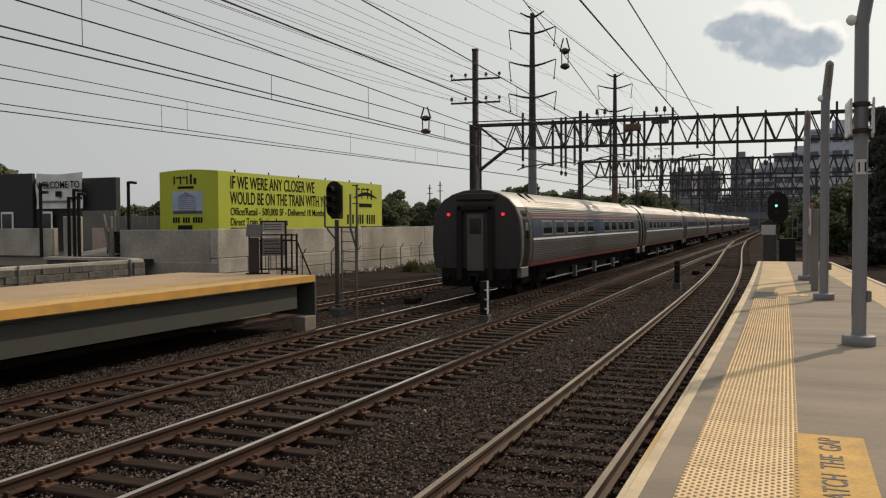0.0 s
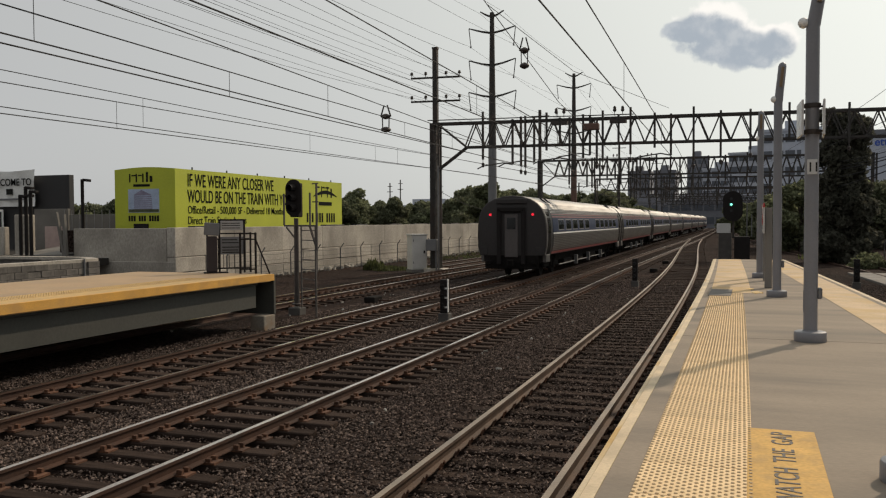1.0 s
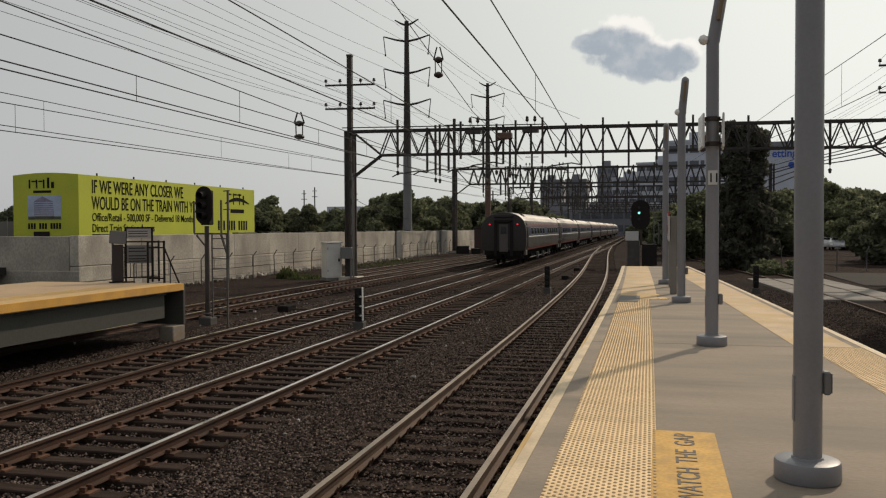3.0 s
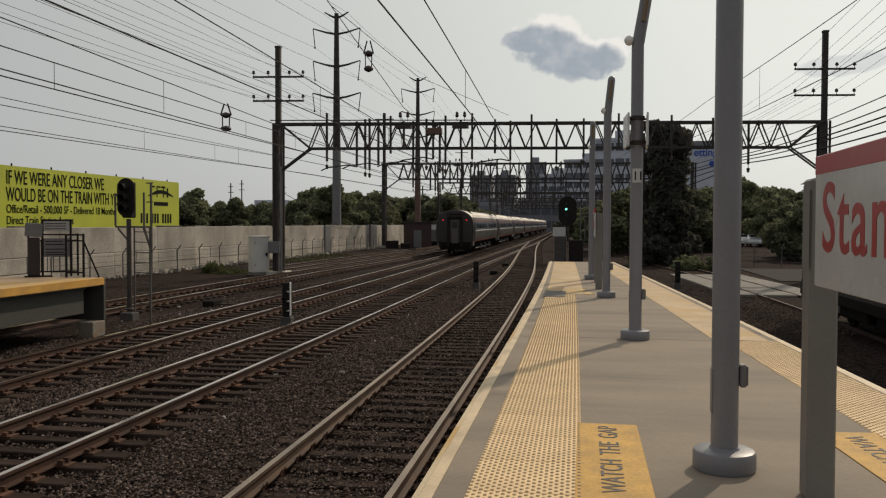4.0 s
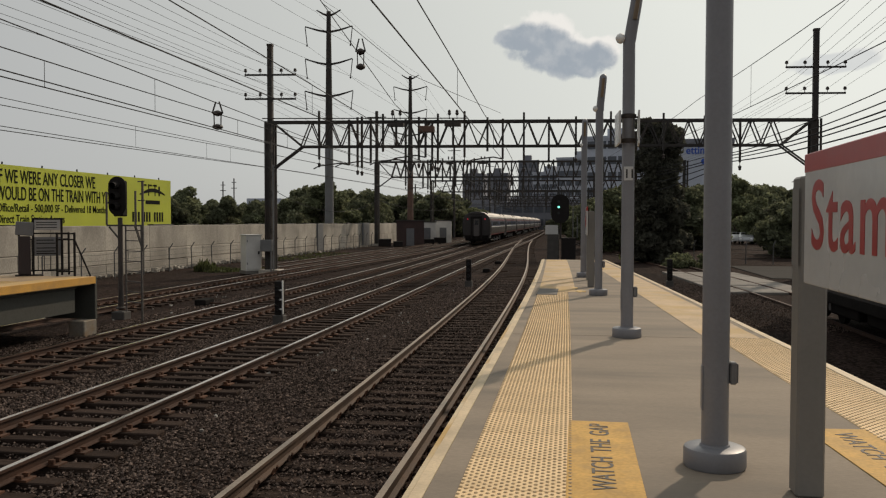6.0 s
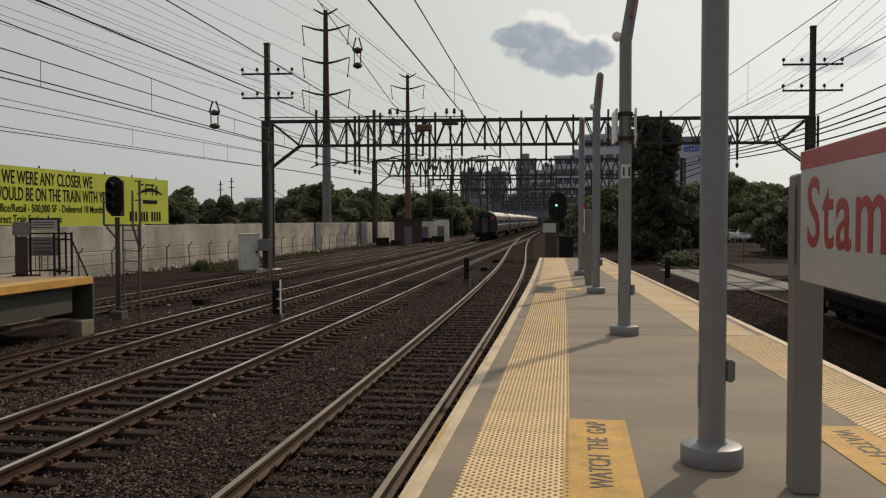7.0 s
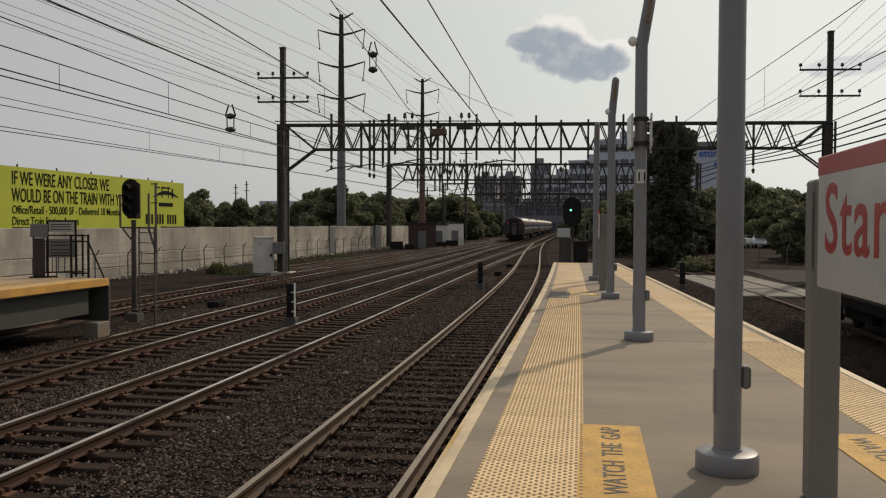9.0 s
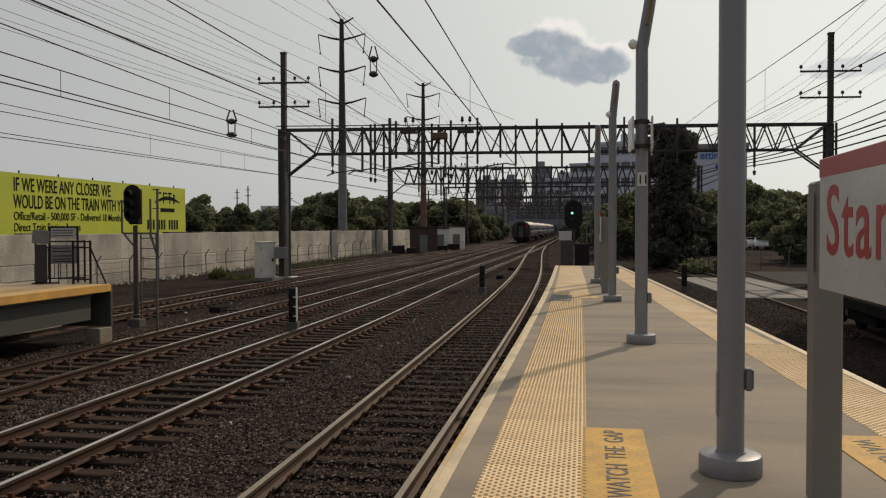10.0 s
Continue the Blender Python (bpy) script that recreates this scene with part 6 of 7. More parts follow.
def crown_leaves(rng, blobs, count, size, dense=0.35):
    """Leaf clumps: folded pairs of leaf faces scattered in the shells of several blobs."""
    tot = sum(b[3] ** 2 for b in blobs)
    P, R = [], []
    for bx, by, bz, br, sq in blobs:
        n = max(10, int(count * br ** 2 / tot))
        d = rng.normal(size=(n, 3))
        d /= np.linalg.norm(d, axis=1)[:, None]
        rad = br * (dense + (1 - dense) * rng.random(n) ** 0.5) * (1 + 0.16 * np.sin(d[:, 0] * 5 + bx) * np.cos(d[:, 2] * 6 + by))
        P.append(d * rad[:, None] * (1, 1, sq) + (bx, by, bz))
    P = np.concatenate(P)
    n = len(P)
    a = rng.normal(size=(n, 3))
    a /= np.linalg.norm(a, axis=1)[:, None]
    b = np.cross(a, rng.normal(size=(n, 3)))
    b /= np.linalg.norm(b, axis=1)[:, None]
    s = size * rng.uniform(0.55, 1.3, (n, 1))
    V = np.stack([P - a * s, P + b * s * 0.6, P + a * s, P - b * s * 0.6 + np.cross(a, b) * s * 0.25], 1).reshape(-1, 3)
    F = np.arange(n * 4).reshape(n, 4)
    F = np.concatenate([F[:, [0, 1, 2]], F[:, [0, 2, 3]]])
    return V, F


def leaf_mesh(name, V, F, mat):
    me = bpy.data.meshes.new(name)
    me.from_pydata(V.tolist(), [], F.tolist())
    me.materials.append(mat)
    return me


def make_tree(seed, h, spread, count, size, mat, m, label, dense=0.35, low=0.25, blobs=11, group="trees", column=False):
    rng = np.random.default_rng(seed)
    t = thing("tree", m, label, "tree", group)
    trunk = Shape().tube([(0, 0, -0.6), (0.05, 0.03, h * 0.25), (0.1, -0.05, h * 0.55), (0.05, 0.05, h * 0.8)], [h * 0.030, h * 0.024, h * 0.015, h * 0.005], 8)
    bl = []
    for i in range(blobs):
        a, f = rng.uniform(0, 6.28), (i + 0.5) / blobs
        z = h * (low + (1 - low) * 0.88 * f)
        d = spread * (0.55 * math.sin(math.pi * min(1, 0.25 + 0.75 * f)) + 0.10) * rng.uniform(0.5, 1.1)
        r = spread * rng.uniform(0.30, 0.46) * (1.05 - 0.45 * f)
        if column:
            a = 2.4 * i
            d, r = spread * rng.uniform(0.15, 0.95) * (1.08 - 0.40 * f), spread * rng.uniform(0.22, 0.62) * (1.08 - 0.28 * f)
        bl.append((d * math.cos(a), d * math.sin(a), z, r, rng.uniform(0.7, 0.95)))
        trunk.tube([(0.05, 0, z * 0.55), (d * 0.5 * math.cos(a), d * 0.5 * math.sin(a), z * 0.85), (d * math.cos(a), d * math.sin(a), z)], [h * 0.010, h * 0.006, h * 0.002], 5)
    part("trunk", trunk, M_BARK, t)
    V, F = crown_leaves(rng, bl, count, size, dense)
    part("crown", leaf_mesh("crown", V, F, mat), None, t)
    return t


# Ivy colour lifted a little to imitate the haze that veils dark foliage.
M_LEAF_IVY = leaf("foliage_ivy", (0.100, 0.100, 0.076), 0.4)
FAR_LABEL = ("leafy green tree behind the wall", "dark green tree in the distant tree line", "broad green tree standing by the line")
protos = []
for k, (h, sp, mat) in enumerate(  # height, spread, leaf
        ((8.5, 4.6, M_LEAF), (7.5, 4.2, M_LEAF_DARK), (10.0, 4.4, M_LEAF), (6.5, 4.5, M_LEAF_DARK), (7.5, 4.0, M_LEAF_LIGHT))):
    protos.append((h, make_tree(20 + k, h, sp, 9000, 0.25, mat, pose(-62 - 8 * k, 128 + 3 * k, 0.0), FAR_LABEL[k % 3], 0.4, 0.10, 13)))


def plant_row(rows):
    rr = random.Random(17)
    for az, dist, h in rows:
        k = rr.randrange(4)
        ph, pt = protos[k]
        s = h / ph
        x, y = -dist * math.sin(radians(az)), dist * math.cos(radians(az))
        ob = copy_thing(pt, pose(x, y, -0.3, 0, 0, rr.uniform(0, 360)))
        ob.scale = (s * rr.uniform(0.95, 1.25), s * rr.uniform(0.95, 1.25), s)


# left of the line: distance and height of each tree by bearing
rr = random.Random(5)
row = []
az = 11.0
while az < 33:
    d = 150 + rr.uniform(-12, 18)
    if az < 13.5:
        h = 8.2
    elif az < 18.5:
        h = 8.3 + rr.uniform(-0.8, 0.8)
    elif az < 27:
        h = 6.6 + rr.uniform(-0.5, 0.7)
    else:
        h = 6.3 + rr.uniform(-0.6, 0.8)
    row.append((az, d, h))
    az += rr.uniform(0.75, 1.15)
row += [(17.0, 130, 9.4), (16.4, 132, 8.4), (14.4, 138, 7.8), (13.7, 140, 8.0), (8.9, 160, 8.6), (8.2, 165, 8.0), (7.6, 170, 7.6), (9.6, 150, 8.4), (26.6, 145, 7.0), (25.8, 140, 6.4),
        (38.5, 95, 5.6), (39.8, 98, 5.4), (41.2, 96, 5.6), (42.6, 100, 5.2), (43.8, 98, 5.3), (50.4, 75, 7.9), (49.2, 78, 7.3), (6.8, 190, 6.2), (6.2, 200, 6.0)]
plant_row(row)
# right of the line
right = [(-9.3, 150, 10.2), (-10.0, 142, 10.8), (-10.8, 150, 9.6), (-11.8, 155, 9.4), (-12.6, 160, 9.2), (-13.4, 158, 8.8), (-14.3, 160, 8.6), (-15.2, 155, 8.8), (-16.2, 150, 9.6), (-17.2, 150, 8.6),
         (-11.4, 118, 6.4), (-12.9, 115, 5.6), (-14.0, 118, 5.2), (-7.6, 95, 7.0), (-7.0, 90, 6.6), (-6.8, 105, 7.6), (-12.3, 80, 3.6), (-13.0, 78, 3.8), 
         (-13.6, 74, 4.6), (-14.1, 72, 5.0), (-1.4, 90, 5.6), (-0.9, 110, 6.2), (-2.2, 85, 5.8), (-2.9, 80, 6.6), (-0.3, 130, 6.0), (0.6, 150, 6.2), (1.2, 190, 6.6), (-1.9, 120, 7.2)]
plant_row(right)
ivy = make_tree(71, 10.9, 1.85, 46000, 0.15, M_LEAF_IVY, pose(5.65, 60.5, -0.3), "tall dark ivy-clad tree standing by the far track", 0.55, 0.03, 60, "", True)
bush = make_tree(72, 1.05, 1.6, 3000, 0.09, M_LEAF, pose(6.3, 54.5, -0.5), "light green bush on the bank beside the rails", 0.4, 0.1, 8, "")
make_tree(73, 1.2, 1.2, 2200, 0.08, M_LEAF, pose(7.6, 53.5, -0.5), "light green bush on the bank beside the rails", 0.4, 0.1, 7, "")

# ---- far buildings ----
# Distance haze is mixed into both tower wall colours, lighter and bluer.
M_BRICKTOWER_HAZED = shader("tower_wall_dark_hazed", (0.185, 0.19, 0.215), rough=0.8, vary=0.12, scale=0.05, grain=1.0, bump=0)
M_PALETOWER_HAZED = shader("tower_wall_pale_hazed", (0.40, 0.42, 0.47), rough=0.7, vary=0.1, scale=0.05, grain=1.0, bump=0)
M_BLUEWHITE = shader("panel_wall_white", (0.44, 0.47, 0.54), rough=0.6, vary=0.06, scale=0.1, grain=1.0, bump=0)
M_BLUEINK = plain("blue_lettering", (0.02, 0.08, 0.42), 0.5)


def office(az, dist, wide, high, wall, floors, bays, label, glass=None, deep=20.0, base=-0.3, turn=0.0, ribbon=False):
    x, y = -dist * math.sin(radians(az)), dist * math.cos(radians(az))
    t = thing("office_building", pose(x, y, base, 0, 0, turn), label, "building", "distant city buildings")
    part("wall", Shape().box(-wide / 2, wide / 2, 0, deep, 0, high, 0.0), wall, t)
    part("roof", Shape().box(-wide / 2 - 0.3, wide / 2 + 0.3, -0.3, deep + 0.3, high, high + 0.8, 0.0).box(-wide * 0.2, wide * 0.15, 3, 9, high + 0.8, high + 3.2), wall, t)
    fh = high / floors
    if ribbon:
        for f in range(floors):
            for b in range(bays):
                w = wide / bays
                part("window", Shape().box(-wide / 2 + b * w + 0.25, -wide / 2 + (b + 1) * w - 0.25, -0.12, 0.1, f * fh + fh * 0.35, f * fh + fh * 0.85), glass or M_GLASSCITY, t)
    else:
        w = wide / bays
        pane = Shape().box(-w * 0.32, w * 0.32, -0.15, 0.1, -fh * 0.30, fh * 0.30).mesh("window", glass or M_GLASSCITY)
        for f in range(floors):
            for b in range(bays):
                ob = part("window", pane, None, t)
                ob.matrix_basis = pose(-wide / 2 + (b + 0.5) * w, 0, (f + 0.5) * fh)
    return t


office(7.0, 420, 10.5, 26.0, M_BRICKTOWER_HAZED, 8, 4, "dark mid-rise apartment tower in the haze")
office(5.35, 400, 9.5, 25.0, M_BRICKTOWER_HAZED, 8, 4, "dark mid-rise apartment tower in the haze")
office(3.3, 380, 8.5, 29.5, M_BRICKTOWER_HAZED, 9, 4, "grey tower with a crown of roof plant", None, 14)
office(5.0, 520, 30, 17.0, M_PALETOWER_HAZED, 8, 8, "pale office block behind the towers", None, 20)
office(-0.4, 330, 21, 27.0, M_PALETOWER_HAZED, 7, 6, "pale glass office building stepped against the sky", None, 30, -0.3, -12, True)
office(1.9, 340, 13, 22.0, M_PALETOWER_HAZED, 6, 4, "pale office wing beside the tower", None, 20, -0.3, -8, True)
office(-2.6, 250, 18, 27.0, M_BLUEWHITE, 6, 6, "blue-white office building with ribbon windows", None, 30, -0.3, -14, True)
office(2.2, 300, 30, 9.0, M_BRICKTOWER_HAZED, 2, 8, "low grey station building across the tracks", None, 10, -0.3, 0, True)
office(6.6, 330, 26, 9.5, M_BRICKTOWER_HAZED, 2, 7, "low dark building across the tracks", None, 10)


def sign_building():
    t = thing("signboard_building", pose(23.0, 190, -0.3, 0, 0, -8), "white-panelled building with large blue roof lettering", "building")
    part("wall", Shape().box(-13, 9.4, 0, 24, 0, 10.2), M_BRICKTOWER_HAZED, t)
    part("panel", Shape().box(-13.4, 9.8, -0.5, 24.3, 10.2, 19.8), M_BLUEWHITE, t, "white fascia panel")
    part("coping", Shape().box(-13.8, 10.2, -0.9, 24.5, 19.8, 20.8), M_BRICKTOWER_HAZED, t)
    letters("lettering", "etting", 2.3, M_BLUEINK, t, pose(0.2, -0.56, 17.6), 0.04, 0.92, "LEFT", 0.03, "large blue letters")
    part("emblem", Shape().tube([(4.0, -0.56, 15.9), (4.0, -0.50, 15.9)], 0.65, 14), M_BLUEINK, t, "round blue emblem")
    for i in range(7):
        part("window", Shape().box(-12 + i * 3.1, -9.8 + i * 3.1, -0.1, 0.1, 3.5, 8.5), M_WINDOW, t)


sign_building()
office(21.0, 330, 40, 8.5, M_PALETOWER_HAZED, 2, 9, "low pale warehouse beyond the trees", None, 20)


def lattice_mast(az, dist, h):
    t = thing("lattice_mast", pose(-dist * math.sin(radians(az)), dist * math.cos(radians(az)), -0.3), "thin lattice mast far away", "mast", "far masts")
    part("shaft", Shape().beam((0, 0, 0), (0, 0, h), 0.45).beam((-1.5, 0, h * 0.8), (1.5, 0, h * 0.8), 0.3).beam((-1.2, 0, h * 0.92), (1.2, 0, h * 0.92), 0.3), M_STEEL, t)


for a, d, h in ((23.6, 420, 22), (22.9, 430, 24), (20.2, 400, 21), (13.6, 330, 19), (10.9, 320, 17)):
    lattice_mast(a, d, h)

# ---- parked cars ----


def car(m, paint, label):
    t = thing("car", m, label, "car", "parked cars")
    prof = [(-2.2, 0.35), (-2.25, 0.75), (-2.0, 0.92), (-1.55, 0.98), (-0.95, 1.42), (0.75, 1.45), (1.45, 1.02), (2.1, 0.88), (2.25, 0.6), (2.2, 0.35)]
    s = Shape()
    n = len(prof)
    vs = []
    for sx, k in ((-0.88, 1.0), (-0.80, 1.03), (0.80, 1.03), (0.88, 1.0)):
        vs += [(sx * (0.86 if z > 1.1 else 1.0), y, z * k if z > 0.5 else z) for y, z in prof]
    fs = [(i * n + k, i * n + (k + 1) % n, (i + 1) * n + (k + 1) % n, (i + 1) * n + k) for i in range(3) for k in range(n)] + [tuple(range(n)), tuple(range(4 * n - 1, 3 * n - 1, -1))]
    part("body", s.add(vs, fs), paint, t, "", True)
    part("windscreen", Shape().add([(-0.64, 1.38, 1.09), (0.64, 1.38, 1.09), (0.60, 0.82, 1.46), (-0.60, 0.82, 1.46)], [(0, 1, 2, 3)]), M_WINDOW, t)
    part("rear_window", Shape().add([(-0.64, -1.52, 1.05), (0.64, -1.52, 1.05), (0.60, -1.02, 1.43), (-0.60, -1.02, 1.43)], [(3, 2, 1, 0)]), M_WINDOW, t)
    for sx in (-1, 1):
        part("side_window", Shape().box(sx * 0.755, sx * 0.80, -0.9, 0.75, 1.06, 1.36, 0.01), M_WINDOW, t)
        for y in (-1.35, 1.35):
            w = part("wheel", Shape().tube([(sx * 0.70, y, 0.33), (sx * 0.90, y, 0.33)], 0.33, 14), M_UNDER, t)
            part("rim", Shape().tube([(sx * 0.88, y, 0.33), (sx * 0.91, y, 0.33)], 0.2, 10), M_GALV, w)
        part("headlight", Shape().box(sx * 0.5, sx * 0.8, 2.15, 2.26, 0.6, 0.76, 0.02), M_WHITE, t)


M_CARW = plain("car_white", (0.7, 0.7, 0.7), 0.2)
M_CARS = plain("car_silver", (0.4, 0.41, 0.42), 0.25, 0.4)
for az, d, r, p, l in ((-8.35, 108, 200, M_CARW, "small white parked saloon car"), (-9.2, 112, 185, M_CARS, "silver parked car among trees"), (-9.9, 118, 190, M_CARW, "white parked car among the trees"), (-10.7, 116, 170, M_CARS, "silver parked car among trees"), (-8.6, 98, 190, M_CARS, "silver parked car by the fence")):
    car(pose(-d * math.sin(radians(az)), d * math.cos(radians(az)), -0.23, 0, 0, r), p, l)
bank = Shape()
bank.box(9.6, 60, 44, 56, -0.4, -0.20, 0.02)
solid("kerb_bank", bank, M_ASPH, "low grey concrete kerb bank beyond the crossing", "bank", kind="structure")
chain_fence(6.5, 62.0, 16.0, 57.0, 6, "wire fence with leaning posts beside the car park")


def box_wagon():
    """A dark closed wagon parked on the far track."""
    y0, y1 = 11.0, 27.0
    x = LINES["e"](19)
    t = thing("freight_wagon", pose(x, (y0 + y1) / 2, -0.14), "tall dark closed freight wagon parked on the rusty track", "wagon")
    h = (y1 - y0) / 2
    part("body", Shape().box(-1.42, 1.42, -h, h, 0.82, 3.95, 0.05), M_WAGON, t, "dark ribbed wagon body")
    part("roof", Shape().sweep([(-1.5, 3.95), (1.5, 3.95), (1.2, 4.12), (0, 4.22), (-1.2, 4.12)], [(0, -h - 0.05, 1, 0), (0, h + 0.05, 1, 0)]), M_WAGON, t)
    part("centre_sill", Shape().box(-0.4, 0.4, -h, h, 0.45, 1.10, 0.02), M_UNDER, t)
    for y, ln in ((-2.9, 2.4), (0.2, 3.0), (3.4, 2.2)):
        part("under_case", Shape().box(-1.30, 1.30, y - ln / 2, y + ln / 2, 0.36, 0.80, 0.04), M_UNDER, t)
    part("brake_cylinder", Shape().tube([(-1.15, h - 4.6, 0.62), (-1.15, h - 3.9, 0.62)], 0.16, 12), M_UNDER, t)
    part("sill", Shape().box(-1.46, -1.20, -h, h, 0.66, 0.92, 0.02), M_UNDER, t)
    part("sill", Shape().box(1.20, 1.46, -h, h, 0.66, 0.92, 0.02), M_UNDER, t)
    for sx in (-1, 1):
        for i in range(14):
            y = -h + 0.6 + i * (2 * h - 1.2) / 13
            part("rib", Shape().box(sx * 1.42, sx * 1.50, y - 0.06, y + 0.06, 1.12, 3.9, 0.01), M_WAGON, t)
        d = part("side_door", Shape().box(sx * 1.425, sx * 1.53, -1.3, 1.3, 1.14, 3.8, 0.02), M_WAGON, t)
        part("door_bar", Shape().box(sx * 1.53, sx * 1.56, -0.05, 0.05, 1.3, 3.7, 0.01), M_GALV, d)
        # steps and grab irons at the end
        for z in (0.55, 0.85):
            part("step", Shape().beam((sx * 1.46, h - 0.75, z), (sx * 1.46, h - 0.25, z), 0.04), M_GALV, t)
        for y in (h - 0.75, h - 0.25):
            part("step_hanger", Shape().beam((sx * 1.46, y, 0.53), (sx * 1.46, y, 1.12), 0.035), M_STEEL, t)
        for z in (1.4, 1.75, 2.1, 2.45):
            part("grab_iron", Shape().beam((sx * 1.50, h - 0.70, z), (sx * 1.50, h - 0.25, z), 0.03), M_GALV, t)
    for yb in (-h + 1.9, h - 1.9):
        b = part("bogie", Shape().box(-0.95, 0.95, yb - 0.9, yb + 0.9, 0.30, 0.70, 0.03), M_UNDER, t)
        for sx in (-1, 1):
            part("side_frame", Shape().box(sx * 0.90, sx * 1.06, yb - 1.4, yb + 1.4, 0.26, 0.70, 0.05), M_UNDER, b)
        for dy in (-0.9, 0.9):
            for sx in (-1, 1):
                part("wheel", Shape().tube([(sx * 0.68, yb + dy, 0.42), (sx * 0.82, yb + dy, 0.42)], 0.42, 18), M_UNDER, b)
                part("axle_cap", Shape().tube([(sx * 1.06, yb + dy, 0.46), (sx * 1.13, yb + dy, 0.46)], 0.11, 10), M_GALV, b)
            part("axle", Shape().tube([(-0.7, yb + dy, 0.42), (0.7, yb + dy, 0.42)], 0.08, 8), M_UNDER, b)
    for sg in (-1, 1):
        part("coupler", Shape().box(-0.15, 0.15, sg * h, sg * (h + 0.5), 0.75, 1.02, 0.03), M_UNDER, t)


M_WAGON = shader("wagon_paint", (0.022, 0.018, 0.016), rough=0.8, vary=0.25, scale=1.2, grain=12, dirt=(0.045, 0.028, 0.020), dirt_amount=0.6, dirt_scale=0.8)
box_wagon()

# ---- the train ----
CAR_LEN, CAR_PITCH = 25.4, 26.0
HULL = [(1.49, 1.04), (1.51, 1.12), (1.575, 1.45), (1.60, 1.90), (1.585, 2.38), (1.53, 2.76), (1.40, 3.12), (1.18, 3.38), (0.85, 3.57), (0.45, 3.69), (0.0, 3.73)]


def hull_x(z):
    for (x0, z0), (x1, z1) in zip(HULL, HULL[1:]):
        if z0 <= z <= z1:
            return x0 + (x1 - x0) * (z - z0) / (z1 - z0)
    return 1.4


def skin_strip(z0, z1, y0, y1, out, sx, n=4):
    """A strip that follows the hull's side, standing a little proud."""
    s = Shape()
    vs = []
    for i in range(n + 1):
        z = z0 + (z1 - z0) * i / n
        vs += [(sx * (hull_x(z) + out), y0, z), (sx * (hull_x(z) + out), y1, z), (sx * (hull_x(z) - 0.03), y0, z), (sx * (hull_x(z) - 0.03), y1, z)]
    fs = []
    for i in range(n):
        a = 4 * i
        fs += [(a, a + 1, a + 5, a + 4), (a + 2, a + 6, a + 7, a + 3), (a, a + 4, a + 6, a + 2), (a + 1, a + 3, a + 7, a + 5)]
    fs += [(0, 2, 3, 1), (4 * n, 4 * n + 1, 4 * n + 3, 4 * n + 2)]
    return s.add(vs, fs)


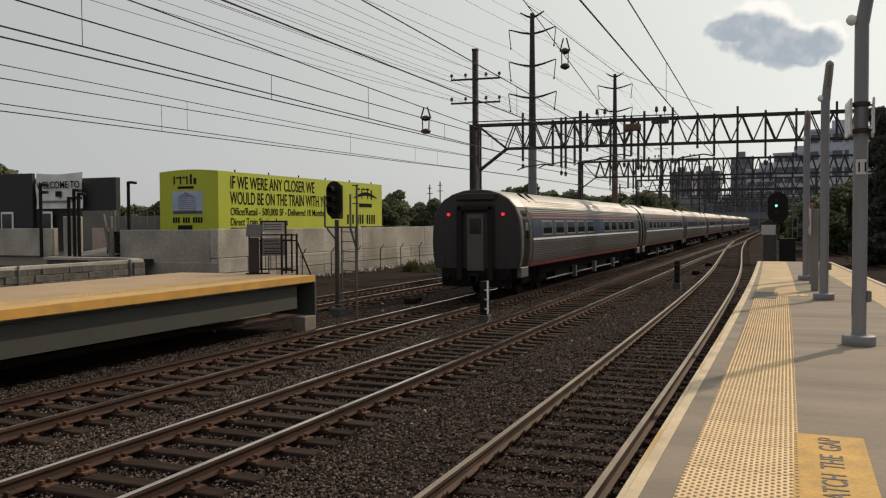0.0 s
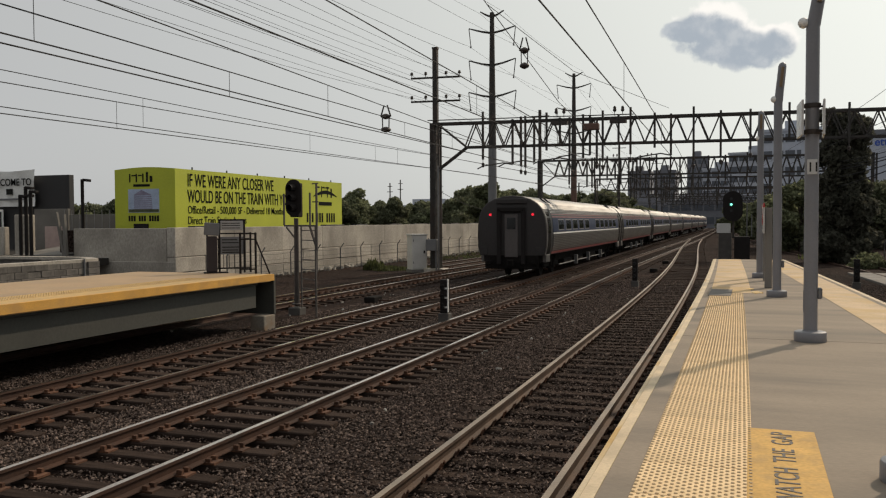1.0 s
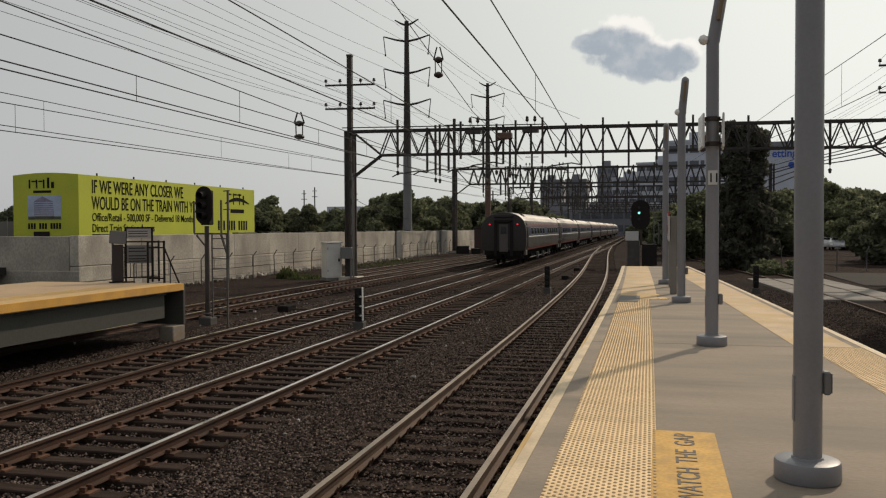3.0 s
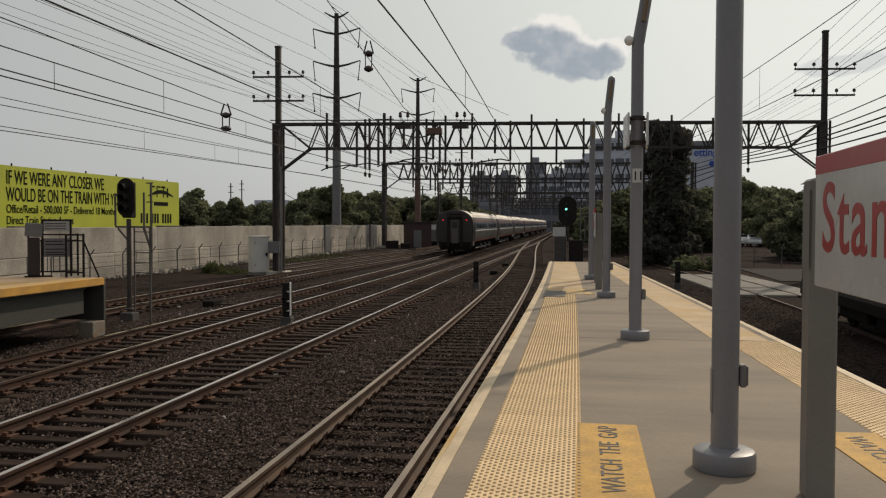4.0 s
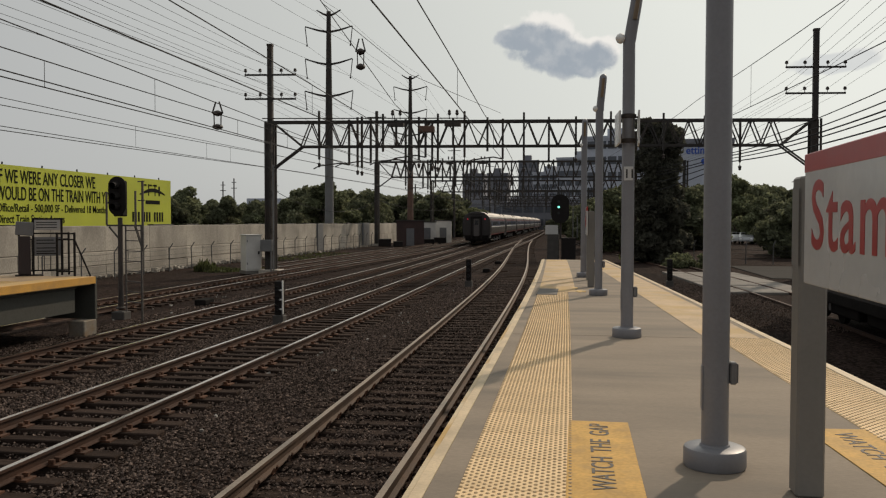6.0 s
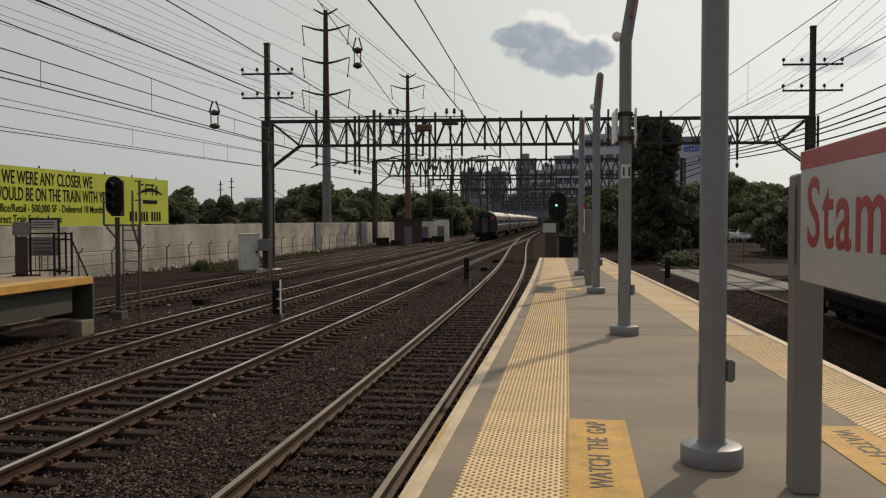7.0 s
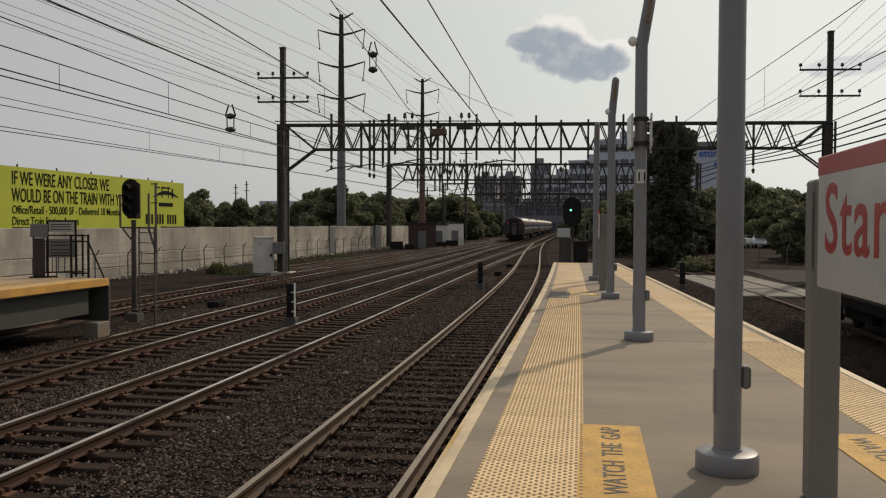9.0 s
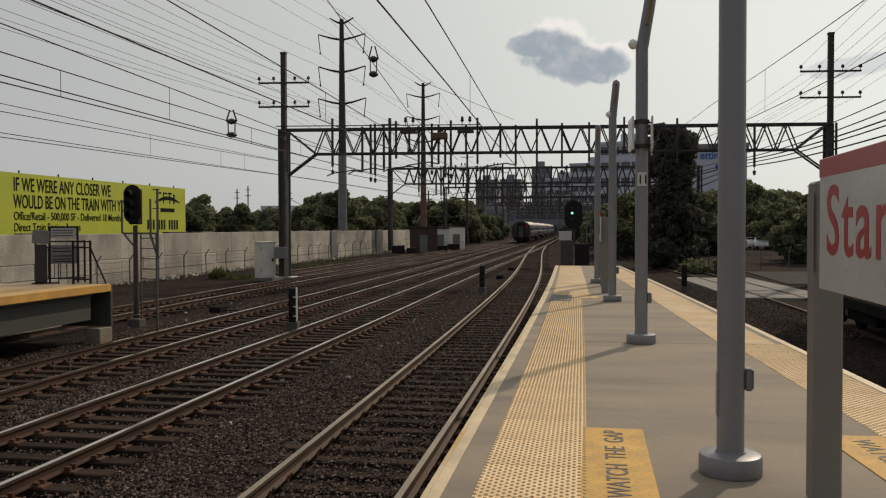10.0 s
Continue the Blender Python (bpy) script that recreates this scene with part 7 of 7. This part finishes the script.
def coach(m, label):
    t = thing("coach", m, label, "train car", "cars of the train")
    L = CAR_LEN / 2
    ring = [(x, z) for x, z in HULL] + [(-x, z) for x, z in HULL[-2::-1]]
    n = len(ring)

    def tube_of(sections):
        s = Shape()
        vs = []
        for y, k, dz in sections:
            vs += [(x * k, y, 1.04 + (z - 1.04) * dz) for x, z in ring]
        fs = [(i * n + k, i * n + (k + 1) % n, (i + 1) * n + (k + 1) % n, (i + 1) * n + k) for i in range(len(sections) - 1) for k in range(n)]
        return s.add(vs, fs + [tuple(range(n)), tuple((len(sections) - 1) * n + k for k in range(n))])

    part("body", tube_of([(-L + 0.10, 1, 1), (L - 0.10, 1, 1)]), M_STAINLESS_SHADED, t, "fluted stainless steel body shell", True)
    # The roof skin's paler colour stands in for the sky it reflects.
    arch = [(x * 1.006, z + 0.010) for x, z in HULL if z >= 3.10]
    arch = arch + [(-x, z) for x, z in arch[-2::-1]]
    part("roof", Shape().sweep(arch + [(x * 0.97, z - 0.03) for x, z in arch[::-1]], [(0, -L + 0.14, 1, 0), (0, 0, 1, 0), (0, L - 0.14, 1, 0)]), M_COACHROOF_SKYLIT, t, "ribbed steel roof with the sky's reflection in its colour", True)
    for sg in (-1, 1):
        e = part("end_wall", tube_of([(sg * (L - 0.10), 1.004, 1.003), (sg * (L - 0.03), 1.0, 1.0), (sg * (L - 0.005), 0.985, 0.992), (sg * L, 0.97, 0.985)]), M_COACHEND, t, "grimy dark coach end", True)
        y = sg * L
        part("diaphragm", Shape().box(-0.66, -0.46, y - 0.05, y + sg * 0.16, 0.62, 3.16, 0.04).box(0.46, 0.66, y - 0.05, y + sg * 0.16, 0.62, 3.16, 0.04).box(-0.66, 0.66, y - 0.05, y + sg * 0.16, 2.98, 3.22, 0.06), M_BLACK, e, "black gangway bellows")
        d = part("end_door", Shape().box(-0.31, 0.31, y, y + sg * 0.05, 0.95, 2.90, 0.03), M_COACHDOOR, e, "grey end door")
        part("door_window", Shape().box(-0.20, 0.20, y + sg * 0.05, y + sg * 0.065, 2.22, 2.74, 0.006), M_WINDOW, d)
        part("hood", Shape().box(-0.72, 0.72, y - 0.12, y + sg * 0.05, 3.36, 3.60, 0.06), M_COACHEND, e)
        for sx in (-1, 1):
            part("tail_light", Shape().tube([(sx * 0.985, y - sg * 0.02, 2.88), (sx * 0.985, y + sg * 0.05, 2.88)], 0.056, 12), M_TAIL if sg < 0 else M_LENS, e, "round red tail light")
            part("step_panel", Shape().box(sx * 1.30 - 0.18, sx * 1.30 + 0.18, y - sg * 0.02, y + sg * 0.02, 1.08, 1.42, 0.01), M_COACHEND, e)
            part("jumper_box", Shape().box(sx * 1.05 - 0.12, sx * 1.05 + 0.12, y - sg * 0.02, y + sg * 0.12, 0.62, 0.80, 0.02), M_UNDER, e)
        part("coupler", Shape().box(-0.16, 0.16, y - 0.1, y + sg * 0.30, 0.55, 0.85, 0.04).beam((0, y, 0.7), (0, y + sg * 0.30, 0.7), 0.2), M_UNDER, e)
        part("buffer_beam", Shape().box(-1.25, 1.25, y - 0.12 if sg > 0 else y, y if sg > 0 else y + 0.12, 0.42, 1.06, 0.03), M_UNDER, e)
    for sx in (-1, 1):
        # stripes, flutes, windows, doors
        part("blue_band", skin_strip(2.07, 2.72, -L + 1.5, L - 1.5, 0.012, sx), M_STRIPE_B, t, "blue window band")
        part("white_line", skin_strip(1.98, 2.05, -L + 1.5, L - 1.5, 0.016, sx, 1), M_WHITE, t)
        part("red_line", skin_strip(2.75, 2.80, -L + 1.5, L - 1.5, 0.016, sx, 1), M_STRIPE_R, t)
        part("red_line", skin_strip(2.87, 2.91, -L + 1.5, L - 1.5, 0.016, sx, 1), M_STRIPE_R, t)
        part("red_sill", skin_strip(1.075, 1.17, -L + 1.4, L - 1.4, 0.014, sx, 1), M_STRIPE_R, t, "red sill stripe")
        for i in range(9):
            z = 1.22 + i * 0.083
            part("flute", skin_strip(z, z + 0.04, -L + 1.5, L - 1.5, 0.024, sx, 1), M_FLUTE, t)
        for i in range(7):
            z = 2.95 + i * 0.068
            part("roof_rib", skin_strip(z, z + 0.030, -L + 1.2, L - 1.2, 0.034, sx, 1), M_COACHROOF_SKYLIT, t)
        for sg in (-1, 1):
            # The corner highlight comes from the paler flute colour.
            part("corner_post", skin_strip(1.08, 3.1, min(sg * (L - 0.12), sg * (L - 0.32)), max(sg * (L - 0.12), sg * (L - 0.32)), 0.014, sx, 6), M_FLUTE, t, "steel corner post with its highlight in the colour")
            part("step_well", Shape().box(sx * 1.36, sx * 1.52, sg * (L - 0.74) - 0.42, sg * (L - 0.74) + 0.42, 0.72, 1.075, 0.02), M_FLUTE, t, "pale steel step well")
        pitch = (2 * L - 5.0) / 11
        for i in range(11):
            y = -L + 2.5 + (i + 0.5) * pitch
            if i == 5:
                continue
            w = part("window", skin_strip(2.19, 2.62, y - 0.62, y + 0.62, 0.022, sx, 2), M_WINDOW, t)
            part("frame", skin_strip(2.14, 2.67, y - 0.68, y + 0.68, 0.017, sx, 2), M_FRAMEPALE, w)
        for y in (-L + 0.74, L - 0.74):
            d = part("side_door", skin_strip(1.08, 3.0, y - 0.36, y + 0.36, 0.008, sx, 6), M_BLACK, t, "dark recessed side door")
            part("door_leaf", skin_strip(1.10, 2.9, y - 0.24, y + 0.26, 0.012, sx, 6), M_UNDER, d)
            part("door_glass", skin_strip(2.05, 2.6, y - 0.14, y + 0.18, 0.020, sx, 2), M_WINDOW, d)
    for y in (-L + 2.2, -L + 3.1, L - 3.1, L - 2.2):
        for sx in (-1, 1):
            part("roof_vent", Shape().box(-0.30, 0.30, y - 0.08, y + 0.08, -0.02, 0.035, 0.01, Matrix.Translation((sx * 1.02, 0, 3.485)) @ pose(0, 0, 0, 0, sx * 40, 0)), M_BLACK, t)
    for y, ln in ((-5.2, 2.4), (-1.6, 2.0), (2.4, 3.0), (6.0, 1.4)):
        part("equipment_case", Shape().box(-1.16, 1.16, y - ln / 2, y + ln / 2, 0.32, 0.64, 0.04), M_UNDER, t)
    for y in (-3.6, 0.4, 5.0):
        part("hanger_post", Shape().box(1.18, 1.36, y - 0.10, y + 0.10, 0.25, 0.74, 0.01), M_GALV, t, "grey hanging post")
    part("underframe", Shape().box(-1.05, 1.05, -L + 0.15, L - 0.15, 0.62, 1.05, 0.03), M_UNDER, t)
    part("brake_pipe", Shape().tube([(1.22, -8.0, 0.42), (1.22, 7.0, 0.42)], 0.03, 6), M_GALV, t)
    for yb in (-9.1, 9.1):
        b = part("bogie", Shape().box(-1.05, -0.90, yb - 1.7, yb + 1.7, 0.40, 0.62, 0.04).box(0.90, 1.05, yb - 1.7, yb + 1.7, 0.40, 0.62, 0.04).box(-1.0, 1.0, yb - 0.3, yb + 0.3, 0.42, 0.66, 0.04), M_UNDER, t)
        for dy in (-1.3, 1.3):
            for sx in (-1, 1):
                part("wheel", Shape().tube([(sx * 0.70, yb + dy, 0.46), (sx * 0.73, yb + dy, 0.46), (sx * 0.735, yb + dy, 0.46), (sx * 0.83, yb + dy, 0.46)], [0.485, 0.485, 0.455, 0.45], 20), M_UNDER, b)
            part("axle", Shape().tube([(-0.75, yb + dy, 0.46), (0.75, yb + dy, 0.46)], 0.09, 8), M_UNDER, b)
        for sx in (-1, 1):
            for dy in (-0.35, 0.35):
                part("spring", Shape().tube([(sx * 1.0, yb + dy, 0.30), (sx * 1.0, yb + dy, 0.60)], 0.12, 8), M_UNDER, b)
            part("side_link", Shape().beam((sx * 1.28, yb - 0.55, 0.95), (sx * 1.18, yb - 0.35, 0.35), 0.06).beam((sx * 1.28, yb - 0.15, 0.95), (sx * 1.18, yb - 0.35, 0.35), 0.06), M_UNDER, b)
    return t


# y of the train's rear end over time
REAR = [(0.0, 27.0), (0.5, 31.9), (1.0, 36.9), (1.5, 42.0), (2.0, 47.3), (2.5, 52.7), (3.0, 58.3), (3.5, 64.0), (4.0, 69.9), (4.5, 75.9), (5.0, 82.1), (5.5, 88.4),
        (6.0, 94.9), (6.5, 101.5), (7.0, 108.2), (7.5, 114.9), (8.0, 121.4), (8.5, 127.8), (9.0, 134.2), (9.5, 140.6), (10.0, 147.0)]


def car_pose(rear):
    y0, y1 = rear + 3.6, rear + CAR_LEN - 3.6
    g = LINES["b"]
    x0, x1 = g(y0), g(y1)
    return pose((x0 + x1) / 2, (y0 + y1) / 2, 0, 0, 0, math.degrees(math.atan2(x0 - x1, y1 - y0)))


first = coach(car_pose(REAR[0][1]), "stainless steel passenger coach with red tail lights at the rear")
TRAIN = [first]
for i in range(1, 8):
    c = copy_thing(first, car_pose(REAR[0][1] + CAR_PITCH * i))
    c["label"] = "stainless steel passenger coach with blue window band"
    TRAIN.append(c)


def motions():
    for i, c in enumerate(TRAIN):
        walk(c, [(t, car_pose(y + CAR_PITCH * i)) for t, y in REAR])


motions()
